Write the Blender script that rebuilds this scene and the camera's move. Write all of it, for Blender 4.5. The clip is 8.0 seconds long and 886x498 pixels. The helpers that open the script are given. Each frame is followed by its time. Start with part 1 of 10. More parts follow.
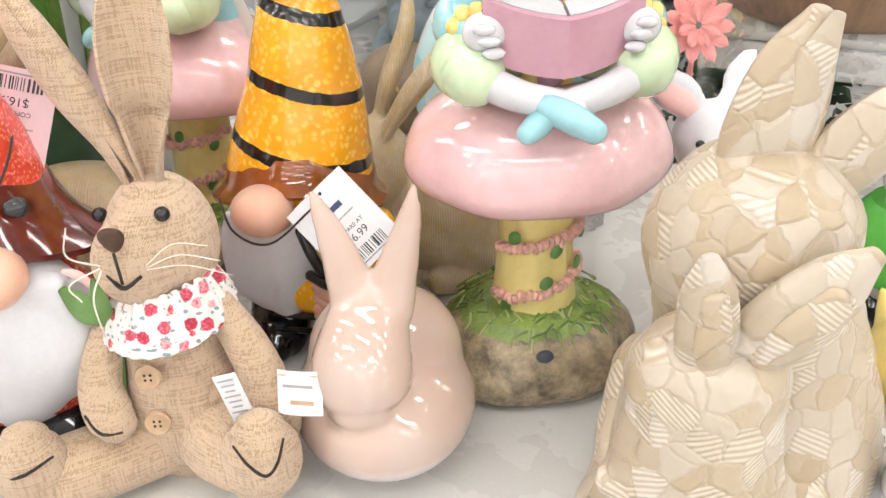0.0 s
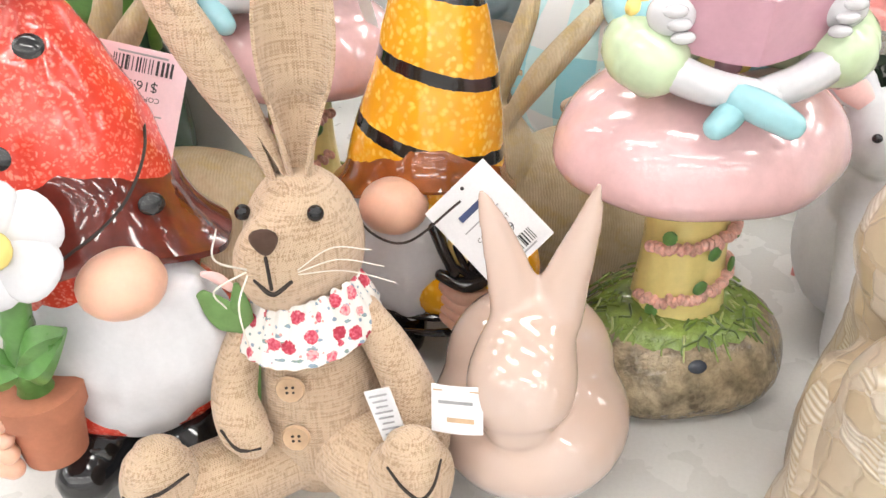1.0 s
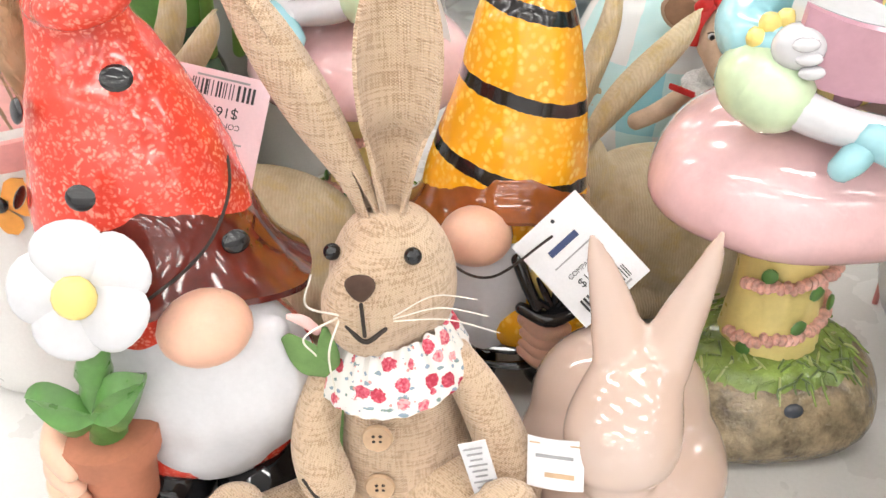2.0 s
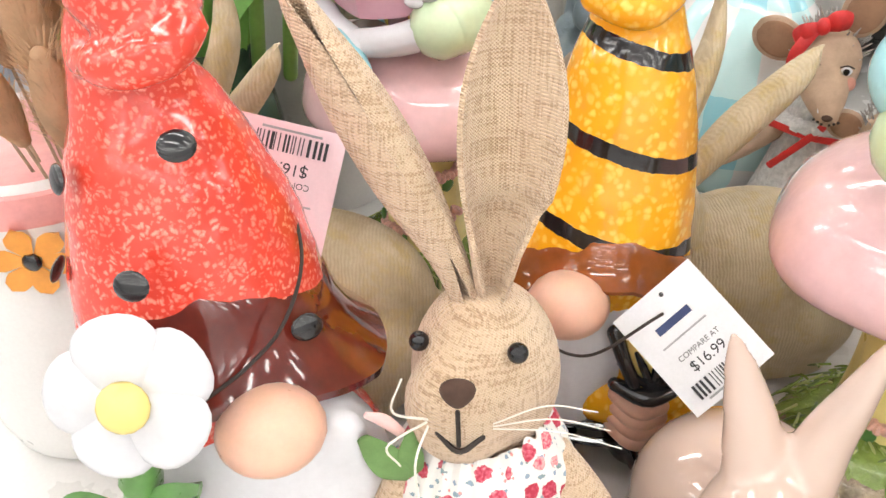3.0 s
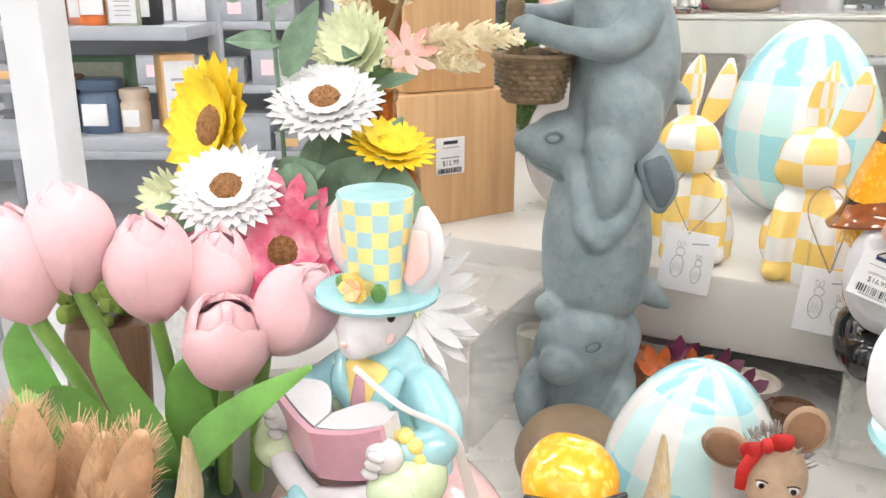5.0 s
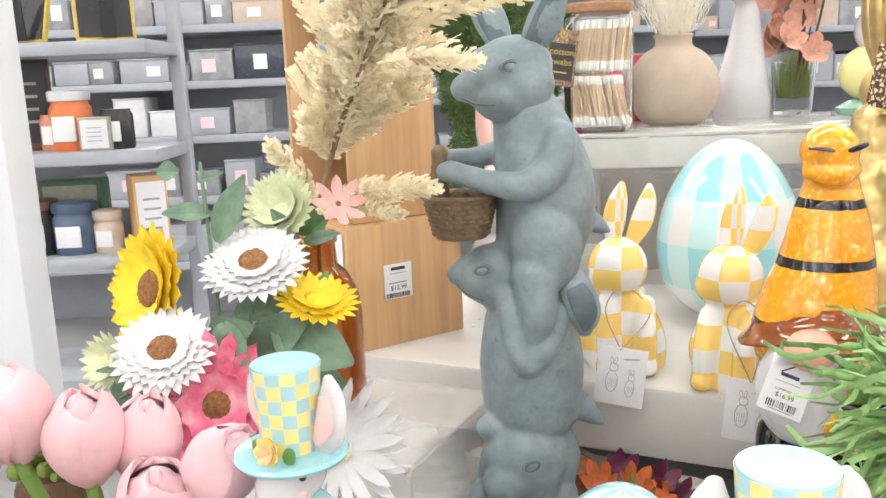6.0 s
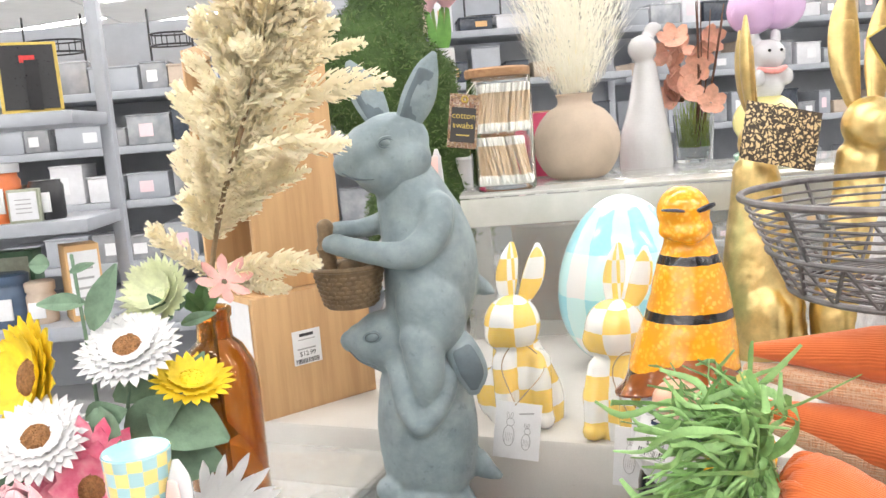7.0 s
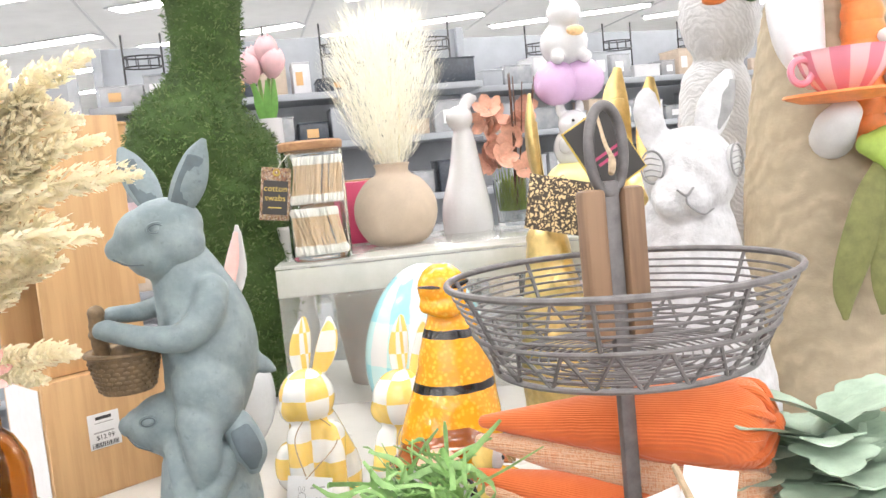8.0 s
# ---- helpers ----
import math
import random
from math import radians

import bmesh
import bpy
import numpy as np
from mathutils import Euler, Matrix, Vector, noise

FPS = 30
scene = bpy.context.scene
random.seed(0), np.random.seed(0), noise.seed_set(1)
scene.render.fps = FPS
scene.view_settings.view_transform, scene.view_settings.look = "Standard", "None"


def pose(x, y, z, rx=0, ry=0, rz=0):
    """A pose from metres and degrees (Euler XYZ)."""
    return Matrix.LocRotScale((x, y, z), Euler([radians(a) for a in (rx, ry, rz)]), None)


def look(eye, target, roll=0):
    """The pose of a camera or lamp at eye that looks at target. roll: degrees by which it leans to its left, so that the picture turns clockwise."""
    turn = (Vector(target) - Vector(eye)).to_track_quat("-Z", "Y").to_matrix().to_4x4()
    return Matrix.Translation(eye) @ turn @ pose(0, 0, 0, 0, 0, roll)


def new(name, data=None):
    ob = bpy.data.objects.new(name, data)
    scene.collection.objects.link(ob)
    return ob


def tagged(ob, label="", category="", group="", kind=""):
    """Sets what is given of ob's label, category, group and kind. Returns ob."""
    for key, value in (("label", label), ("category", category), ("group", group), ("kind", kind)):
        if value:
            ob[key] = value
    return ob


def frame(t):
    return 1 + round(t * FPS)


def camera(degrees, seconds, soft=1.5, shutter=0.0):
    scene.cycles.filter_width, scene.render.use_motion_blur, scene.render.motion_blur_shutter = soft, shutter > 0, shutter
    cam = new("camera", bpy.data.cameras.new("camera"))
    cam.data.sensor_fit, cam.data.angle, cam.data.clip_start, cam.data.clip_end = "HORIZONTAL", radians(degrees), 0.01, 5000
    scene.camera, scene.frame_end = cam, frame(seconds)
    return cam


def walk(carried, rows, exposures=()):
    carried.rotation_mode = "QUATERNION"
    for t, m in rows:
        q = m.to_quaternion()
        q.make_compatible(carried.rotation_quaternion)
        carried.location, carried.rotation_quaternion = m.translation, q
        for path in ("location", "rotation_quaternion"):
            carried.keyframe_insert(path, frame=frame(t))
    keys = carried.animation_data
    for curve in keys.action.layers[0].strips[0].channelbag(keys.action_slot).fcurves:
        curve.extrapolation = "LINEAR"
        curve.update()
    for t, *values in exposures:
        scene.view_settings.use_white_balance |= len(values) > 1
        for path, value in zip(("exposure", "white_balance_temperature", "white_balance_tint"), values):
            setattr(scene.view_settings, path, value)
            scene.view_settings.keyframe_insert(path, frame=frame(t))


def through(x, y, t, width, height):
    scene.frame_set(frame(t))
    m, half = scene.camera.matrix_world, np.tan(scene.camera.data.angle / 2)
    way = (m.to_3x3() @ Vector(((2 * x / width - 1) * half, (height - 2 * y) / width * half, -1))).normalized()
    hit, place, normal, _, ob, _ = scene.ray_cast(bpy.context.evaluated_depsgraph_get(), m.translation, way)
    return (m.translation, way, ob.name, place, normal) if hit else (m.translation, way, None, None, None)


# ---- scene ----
cam = camera(55.0, 8.0)
PATH = [
    (0, (-0.0001, 0.0002, 0.2977), (0.0686, 1.7326, -0.7001), -1.27),
    (0.5, (-0.0333, 0.0188, 0.2896), (0.0218, 1.7402, -0.7272), -1.20),
    (1, (-0.0602, 0.0369, 0.2914), (-0.0269, 1.7419, -0.7530), -1.16),
    (1.5, (-0.0791, 0.0510, 0.2932), (-0.0542, 1.7515, -0.7607), -0.98),
    (1.7, (-0.0841, 0.0572, 0.2960), (-0.0612, 1.7534, -0.7636), -0.79),
    (2.8, (-0.1159, 0.1045, 0.3005), (-0.1551, 1.7778, -0.7943), -0.84),
    (3, (-0.1189, 0.1204, 0.2997), (-0.1548, 1.8003, -0.7855), -0.53),
    (3.5, (-0.1172, 0.1466, 0.3214), (-0.1527, 1.8790, -0.6774), -0.27),
    (4, (-0.1192, 0.1514, 0.3562), (-0.1489, 1.9707, -0.4749), 0.12),
    (4.5, (-0.1187, 0.1515, 0.3763), (-0.1306, 2.0245, -0.3250), 0.20),
    (4.7, (-0.1154, 0.1499, 0.3853), (-0.1231, 2.0393, -0.2729), 0.31),
    (5.8, (-0.0679, 0.1228, 0.4404), (-0.0429, 2.0773, 0.0154), -1.79),
    (6, (-0.0607, 0.1091, 0.4480), (-0.0237, 2.0707, 0.0613), -2.37),
    (6.5, (-0.0295, 0.0925, 0.4560), (0.0301, 2.0640, 0.1252), -4.23),
    (7, (0.0058, 0.0742, 0.4689), (0.1509, 2.0481, 0.1858), -4.59),
    (7.5, (0.0522, 0.0498, 0.4819), (0.3353, 2.0185, 0.2703), -4.97),
    (8, (0.1083, 0.0311, 0.4873), (0.5382, 1.9761, 0.3029), -5.53),
]
walk(cam, [(t, look(eye, target, roll)) for t, eye, target, roll in PATH], [(0.0, 0.43), (1.5, 0.43), (3.5, 0.51), (4.5, 0.58), (6.0, 0.51), (7.0, 0.57), (8.0, 0.68)])
# ---- world and light: a store interior under rows of ceiling panels ----
world = bpy.data.worlds.new("store_air")
world.use_nodes = True
world.node_tree.nodes["Background"].inputs[0].default_value = (0.95, 0.97, 1.0, 1)
world.node_tree.nodes["Background"].inputs[1].default_value = 0.5
scene.world = world
FLOOR, CEIL = -0.85, 2.15


# ---- materials ----
class Nodes:
    """A small builder for node materials."""

    def __init__(self, name):
        self.m = bpy.data.materials.new(name)
        self.m.use_nodes = True
        self.t = self.m.node_tree
        self.b = self.t.nodes["Principled BSDF"]
        self.co = self.n("ShaderNodeTexCoord").outputs["Object"]

    def n(self, kind, **props):
        node = self.t.nodes.new(kind)
        for k, v in props.items():
            if k == "operation":
                node.operation = v
            elif k == "feature":
                node.feature = v
            else:
                node.inputs[k.replace("_", " ")].default_value = v
        return node

    def link(self, a, b):
        self.t.links.new(a, b)
        return b

    def noise(self, scale, detail=4.0, rough=0.6, co=None):
        node = self.n("ShaderNodeTexNoise", Scale=scale, Detail=detail, Roughness=rough)
        self.link(co or self.co, node.inputs["Vector"])
        return node.outputs["Fac"]

    def ramp(self, fac, stops, constant=False):
        node = self.t.nodes.new("ShaderNodeValToRGB")
        el = node.color_ramp.elements
        while len(el) < len(stops):
            el.new(0.5)
        for e, (p, c) in zip(el, stops):
            e.position, e.color = p, (*c, 1) if len(c) == 3 else c
        if constant:
            node.color_ramp.interpolation = "CONSTANT"
        self.link(fac, node.inputs[0])
        return node.outputs[0]

    def mix(self, fac, a, b, blend="MIX"):
        node = self.t.nodes.new("ShaderNodeMix")
        node.data_type, node.blend_type = "RGBA", blend
        for v, k in ((fac, 0), (a, 6), (b, 7)):
            if hasattr(v, "is_output"):
                self.link(v, node.inputs[k])
            elif k == 0:
                node.inputs[k].default_value = v
            else:
                node.inputs[k].default_value = (*v, 1)
        return node.outputs[2]

    def math(self, op, a, b=0.0, c=None):
        node = self.t.nodes.new("ShaderNodeMath")
        node.operation = op
        for i, v in enumerate((a, b) if c is None else (a, b, c)):
            if hasattr(v, "is_output"):
                self.link(v, node.inputs[i])
            else:
                node.inputs[i].default_value = v
        return node.outputs[0]

    def axes(self, co=None):
        node = self.t.nodes.new("ShaderNodeSeparateXYZ")
        self.link(co or self.co, node.inputs[0])
        return node.outputs

    def bump(self, height, strength=0.3, dist=0.001):
        node = self.n("ShaderNodeBump", Strength=strength, Distance=dist)
        self.link(height, node.inputs["Height"])
        self.link(node.outputs[0], self.b.inputs["Normal"])

    def set(self, color=None, rough=None, **others):
        for k, v in (("Base Color", color), ("Roughness", rough), *((k.replace("_", " "), v) for k, v in others.items())):
            if v is None:
                continue
            if hasattr(v, "is_output"):
                self.link(v, self.b.inputs[k])
            else:
                self.b.inputs[k].default_value = (*v, 1) if isinstance(v, tuple) and len(v) == 3 and k != "Subsurface Radius" else v
        return self.m


def plain(name, color, rough=0.5, scale=60.0, amount=0.18, fine=600.0, bump=0.15, dist=0.0004, **others):
    """Paint, cloth, wood pulp and so on: two scales of variation and a fine relief."""
    k = Nodes(name)
    dark = tuple(c * (1 - amount) for c in color)
    lite = tuple(min(1.0, c * (1 + amount * 0.6)) for c in color)
    a = k.ramp(k.noise(scale), [(0.3, dark), (0.7, lite)])
    f = k.noise(fine, 3.0)
    c = k.mix(0.12, a, k.ramp(f, [(0.3, tuple(v * 0.6 for v in color)), (0.7, lite)]))
    r = k.math("MULTIPLY_ADD", k.noise(scale * 2.3), 0.16, rough - 0.08)
    if bump:
        k.bump(f, bump, dist)
    return k.set(c, r, **others)


def glaze(name, color, spot, scale=260.0, rough=0.12, stripes=(), tilt=0.0, half=0.0032):
    """Reactive ceramic glaze with pale bubbles; stripes: heights of painted black bands."""
    k = Nodes(name)
    v = k.n("ShaderNodeTexVoronoi", Scale=scale, Randomness=1.0)
    warp = k.n("ShaderNodeTexNoise", Scale=scale * 0.5, Detail=3.0)
    k.link(k.co, warp.inputs["Vector"])
    w = k.n("ShaderNodeVectorMath", operation="MULTIPLY_ADD")
    k.link(warp.outputs["Color"], w.inputs[0])
    w.inputs[1].default_value = (0.006, 0.006, 0.006)
    k.link(k.co, w.inputs[2])
    k.link(w.outputs[0], v.inputs["Vector"])
    cells = k.ramp(v.outputs["Distance"], [(0.20, (1, 1, 1)), (0.50, (0, 0, 0))])
    patch = k.ramp(k.noise(scale * 0.16), [(0.30, (0.15, 0.15, 0.15)), (0.55, (1, 1, 1))])
    fac = k.mix(1.0, cells, patch, "MULTIPLY")
    deep = k.ramp(k.noise(scale * 0.1, 5.0), [(0.35, tuple(c * 0.80 for c in color)), (0.65, color)])
    c = k.mix(k.math("MULTIPLY", fac, 0.85), deep, spot)
    ax = k.axes()
    z = k.math("MULTIPLY_ADD", ax[0], tilt, ax[2])
    z = k.math("MULTIPLY_ADD", k.noise(120.0), 0.003, z)
    for s in stripes:
        d = k.math("ABSOLUTE", k.math("SUBTRACT", z, s + 0.0015))
        c = k.mix(k.math("LESS_THAN", d, half), c, (0.012, 0.01, 0.01))
    k.bump(k.noise(scale * 0.6), 0.12, 0.0006)
    return k.set(c, k.math("MULTIPLY_ADD", k.noise(90.0), 0.12, rough - 0.04), Coat_Weight=0.4, Coat_Roughness=0.05)


def burlap(name, warp=(0.66, 0.475, 0.315), weft=(0.34, 0.21, 0.12), pitch=2000.0):
    k = Nodes(name)
    ax = k.axes()
    slub = k.noise(160.0, 2.0)
    sx = k.math("SINE", k.math("MULTIPLY_ADD", slub, 3.0, k.math("MULTIPLY", k.math("ADD", ax[0], ax[1]), pitch * 2.2)))
    sz = k.math("SINE", k.math("MULTIPLY_ADD", slub, 3.0, k.math("MULTIPLY", ax[2], pitch * 3.1)))
    h = k.math("MULTIPLY", sx, sz)
    m2 = k.n("ShaderNodeMapping")
    m2.inputs["Scale"].default_value = (70.0, 70.0, 1300.0)
    k.link(k.co, m2.inputs["Vector"])
    m3 = k.n("ShaderNodeMapping")
    m3.inputs["Scale"].default_value = (1200.0, 800.0, 70.0)
    k.link(k.co, m3.inputs["Vector"])
    thread = k.math("ADD", k.noise(1.0, 2.0, co=m2.outputs[0]), k.noise(1.0, 2.0, co=m3.outputs[0]))
    c = k.mix(k.math("MULTIPLY_ADD", h, 0.42, 0.5), weft, warp)
    c = k.mix(k.ramp(thread, [(0.88, (0, 0, 0)), (1.14, (0.62, 0.62, 0.62))]), c, (0.78, 0.605, 0.435))
    c = k.mix(k.ramp(k.noise(55.0), [(0.35, (0, 0, 0)), (0.7, (0.22, 0.22, 0.22))]), c, weft)
    k.bump(k.math("ADD", h, k.math("MULTIPLY", thread, 2.4)), 0.6, 0.0006)
    return k.set(c, 0.9, Sheen_Weight=0.25)


def checks(name, a, b, c, cell, origin=(0.0, 0.0), by_angle=0, white=(0.74, 0.74, 0.74), rough=0.1, top=0.0, rows=0.0):
    """Painted squares on glazed pottery, round an upright axis: by_angle squares about it, rows metres high."""
    k = Nodes(name)
    ax = k.axes()
    ang = k.math("ARCTAN2", ax[1], ax[0])
    ang = k.math("MULTIPLY_ADD", k.noise(30.0), 0.12, ang)
    z = k.math("MULTIPLY_ADD", k.noise(35.0), 0.006, ax[2])
    u = k.math("FLOOR", k.math("MULTIPLY", ang, by_angle / (2 * math.pi)))
    w = k.math("FLOOR", k.math("DIVIDE", z, cell))
    pu = k.math("FLOORED_MODULO", u, 2.0)
    pw = k.math("FLOORED_MODULO", w, 2.0)
    if c is None:
        col = k.mix(k.math("ABSOLUTE", k.math("SUBTRACT", pu, pw)), b, a)
    else:
        col = k.mix(pu, k.mix(pw, white, b), k.mix(pw, b, a))
        col = k.mix(0.18, col, k.mix(pu, white, c))
    stroke = k.noise(180.0, 3.0)
    col = k.mix(k.math("MULTIPLY", stroke, 0.18), col, white)
    k.bump(stroke, 0.06, 0.0005)
    return k.set(col, k.math("MULTIPLY_ADD", k.noise(60.0), 0.12, rough - 0.03), Coat_Weight=0.5, Coat_Roughness=0.04)


def patches(name, base, others, scale, rough=0.5, fine=300.0, edge=0.0, bump=0.4, dist=0.0008, **more):
    """Irregular touching patches in several tints, each with a grain of its own direction."""
    k = Nodes(name)
    v = k.n("ShaderNodeTexVoronoi", Scale=scale, Randomness=1.0)
    soft = k.n("ShaderNodeTexNoise", Scale=scale * 0.8, Detail=2.0)
    k.link(k.co, soft.inputs["Vector"])
    bent = k.n("ShaderNodeVectorMath", operation="MULTIPLY_ADD")
    k.link(soft.outputs["Color"], bent.inputs[0])
    bent.inputs[1].default_value = (0.011, 0.011, 0.011)
    k.link(k.co, bent.inputs[2])
    k.link(bent.outputs[0], v.inputs["Vector"])
    sep = k.t.nodes.new("ShaderNodeSeparateColor")
    k.link(v.outputs["Color"], sep.inputs[0])
    stops = [(i / len(others), c) for i, c in enumerate(others)]
    c = k.mix(0.7, base, k.ramp(sep.outputs[0], stops))
    lines = k.math("SINE", k.math("MULTIPLY", k.math("ADD", k.axes()[2], k.math("MULTIPLY", k.axes()[0], k.math("MULTIPLY_ADD", sep.outputs[1], 2.0, -1.0))), 2600.0))
    mask = k.math("GREATER_THAN", sep.outputs[2], 0.72)
    grain = k.math("MULTIPLY", lines, mask)
    c = k.mix(k.math("MULTIPLY", k.math("MULTIPLY_ADD", grain, 0.5, 0.5), k.math("MULTIPLY", mask, 0.5)), c, (0.9, 0.87, 0.8))
    c = k.mix(k.math("MULTIPLY", k.noise(fine), 0.25), c, tuple(x * 0.6 for x in base))
    e = k.n("ShaderNodeTexVoronoi", Scale=scale, Randomness=1.0, feature="DISTANCE_TO_EDGE")
    k.link(bent.outputs[0], e.inputs["Vector"])
    rim = k.ramp(e.outputs["Distance"], [(0.0, (0, 0, 0)), (0.10, (1, 1, 1))])
    c = k.mix(rim, k.mix(0.28, c, tuple(x * 0.9 for x in base)), c)
    k.bump(k.math("ADD", rim, k.math("MULTIPLY", grain, 0.3)), bump, dist)
    return k.set(c, rough, **more)


def grooved(name, light, dark, freq, rough=0.75, gold=None):
    """Carved and dry-brushed resin: wavy grooves with pale ridges."""
    k = Nodes(name)
    w = k.n("ShaderNodeTexWave", Scale=freq, Distortion=9.0, Detail=3.0, Detail_Scale=1.2)
    w.bands_direction = "DIAGONAL"
    k.link(k.co, w.inputs["Vector"])
    n = k.noise(40.0)
    c = k.mix(w.outputs["Fac"], dark, light)
    c = k.mix(k.ramp(n, [(0.35, (0, 0, 0)), (0.7, (0.65, 0.65, 0.65))]), c, tuple(x * 0.72 for x in light))
    if gold:
        c = k.mix(k.ramp(k.noise(170.0), [(0.5, (0, 0, 0)), (0.68, (0.7, 0.7, 0.7))]), c, gold)
    k.bump(k.math("ADD", w.outputs["Fac"], k.noise(400.0)), 0.8, 0.0008)
    return k.set(c, rough)


def glass(name, tint, rough=0.02, ior=1.45):
    k = Nodes(name)
    return k.set(tint, rough, Transmission_Weight=1.0, IOR=ior)


def acrylic(name, tint, alpha, rough=0.12):
    """Scuffed clear plastic: partly see-through with its own milky film."""
    k = Nodes(name)
    scuff = k.noise(14.0, 6.0)
    a = k.math("MULTIPLY_ADD", scuff, 0.2, alpha - 0.1)
    return k.set(k.mix(k.ramp(scuff, [(0.4, (0, 0, 0)), (0.7, (0.3, 0.3, 0.3))]), tint, (0.9, 0.9, 0.9)), k.math("MULTIPLY_ADD", scuff, 0.15, rough - 0.06), Alpha=a, Coat_Weight=0.6, Coat_Roughness=0.05)


def fibre(name, color, through=0.45, scale=60.0, amount=0.2):
    """Thin dry fibres that let light through."""
    m = plain(name, color, 0.9, scale, amount, 600.0, 0.0)
    t = m.node_tree
    tr = t.nodes.new("ShaderNodeBsdfTranslucent")
    tr.inputs["Color"].default_value = (*color, 1)
    mx = t.nodes.new("ShaderNodeMixShader")
    mx.inputs[0].default_value = through
    t.links.new(t.nodes["Principled BSDF"].outputs[0], mx.inputs[1])
    t.links.new(tr.outputs[0], mx.inputs[2])
    t.links.new(mx.outputs[0], t.nodes["Material Output"].inputs["Surface"])
    return m


def printed(name, paper, rough=0.55):
    return plain(name, paper, rough, 80.0, 0.04, 900.0, 0.05)


def wood(name, light, dark, axis=2, freq=26.0, rough=0.4):
    k = Nodes(name)
    m = k.n("ShaderNodeMapping")
    s = [freq, freq, freq]
    s[axis] = freq * 0.05
    m.inputs["Scale"].default_value = s
    k.link(k.co, m.inputs["Vector"])
    g = k.noise(3.0, 6.0, 0.65, co=m.outputs[0])
    c = k.ramp(g, [(0.3, dark), (0.55, light), (0.75, tuple(min(1, x * 1.08) for x in light))])
    band = k.n("ShaderNodeTexNoise", Scale=1.0, Detail=1.0)
    k.link(m.outputs[0], band.inputs["Vector"])
    c = k.mix(k.math("MULTIPLY", band.outputs["Fac"], 0.3), c, dark)
    k.bump(g, 0.12, 0.0004)
    return k.set(c, k.math("MULTIPLY_ADD", g, 0.15, rough))


WHITE_GLAZE = plain("white_glaze", (0.60, 0.60, 0.625), 0.14, 25, 0.05, 300, 0.04, Coat_Weight=0.4)
WHITE_SATIN = plain("white_satin", (0.67, 0.67, 0.70), 0.35, 30, 0.07, 400, 0.1)
WHITE_LAMINATE = plain("white_laminate", (0.64, 0.63, 0.61), 0.28, 6, 0.06, 500, 0.04)
BLACK_GLAZE = plain("black_glaze", (0.012, 0.012, 0.014), 0.1, 30, 0.2, 300, 0.04, Coat_Weight=0.5)
SKIN_GLAZE = plain("peach_bisque", (0.80, 0.47, 0.34), 0.3, 35, 0.14, 500, 0.05, Subsurface_Weight=0.08)
PINK_BLUSH = plain("pink_blush", (0.85, 0.55, 0.52), 0.4, 40, 0.12)
BURLAP = burlap("burlap_cloth")
DARK_THREAD = plain("dark_thread", (0.035, 0.025, 0.02), 0.8)
RED_DOT_GLAZE = glaze("red_glaze", (0.78, 0.065, 0.04), (0.90, 0.30, 0.22), 480.0)
OXBLOOD = plain("oxblood_glaze", (0.13, 0.018, 0.012), 0.1, 60, 0.4, 300, 0.06, Coat_Weight=0.6)
AMBER_BROWN = plain("amber_brown_glaze", (0.28, 0.075, 0.015), 0.1, 50, 0.35, 300, 0.06, Coat_Weight=0.6)
TERRACOTTA = plain("terracotta", (0.42, 0.16, 0.09), 0.7, 60, 0.2)
CREAM_PEARL = Nodes("cream_pearl_glaze")
_dz = CREAM_PEARL.math("MULTIPLY_ADD", CREAM_PEARL.noise(40.0), 0.012, CREAM_PEARL.axes()[2])
_dip = CREAM_PEARL.ramp(_dz, [(0.0, (1, 1, 1)), (0.024, (1, 1, 1)), (0.030, (0, 0, 0)), (1.0, (0, 0, 0))])
_tone = CREAM_PEARL.mix(CREAM_PEARL.ramp(CREAM_PEARL.noise(26.0), [(0.35, (0, 0, 0)), (0.7, (0.6, 0.6, 0.6))]), (0.575, 0.425, 0.350), (0.535, 0.430, 0.385))
CREAM_PEARL = CREAM_PEARL.set(CREAM_PEARL.mix(_dip, _tone, (0.66, 0.58, 0.565)), 0.07, Coat_Weight=0.9, Coat_Roughness=0.03)
PINK_CAP = plain("pink_cap_glaze", (0.77, 0.50, 0.51), 0.1, 45, 0.14, 120, 0.25, 0.0012, Coat_Weight=0.7)
YELLOW_BISQUE = plain("yellow_stem_glaze", (0.80, 0.68, 0.27), 0.3, 40, 0.15, 300, 0.1)
MINT_GLAZE = plain("mint_glaze", (0.55, 0.68, 0.45), 0.12, 45, 0.14, 200, 0.06, Coat_Weight=0.5)
TEAL_GLAZE = plain("teal_glaze", (0.32, 0.60, 0.66), 0.14, 40, 0.14, 200, 0.06, Coat_Weight=0.5)
MAUVE_GLAZE = plain("mauve_glaze", (0.55, 0.30, 0.37), 0.22, 40, 0.12, 250, 0.08, Coat_Weight=0.3)
BUTTER_GLAZE = plain("butter_glaze", (0.88, 0.68, 0.22), 0.2, 40, 0.15, 200, 0.08)
LEAF_GLAZE = plain("leaf_green_glaze", (0.10, 0.24, 0.06), 0.3, 60, 0.4, 300, 0.3)
STONE_BASE = plain("mossy_stone", (0.33, 0.26, 0.16), 0.22, 110, 0.75, 320, 1.0, 0.002, Coat_Weight=0.4)
GREY_RESIN = Nodes("grey_resin")
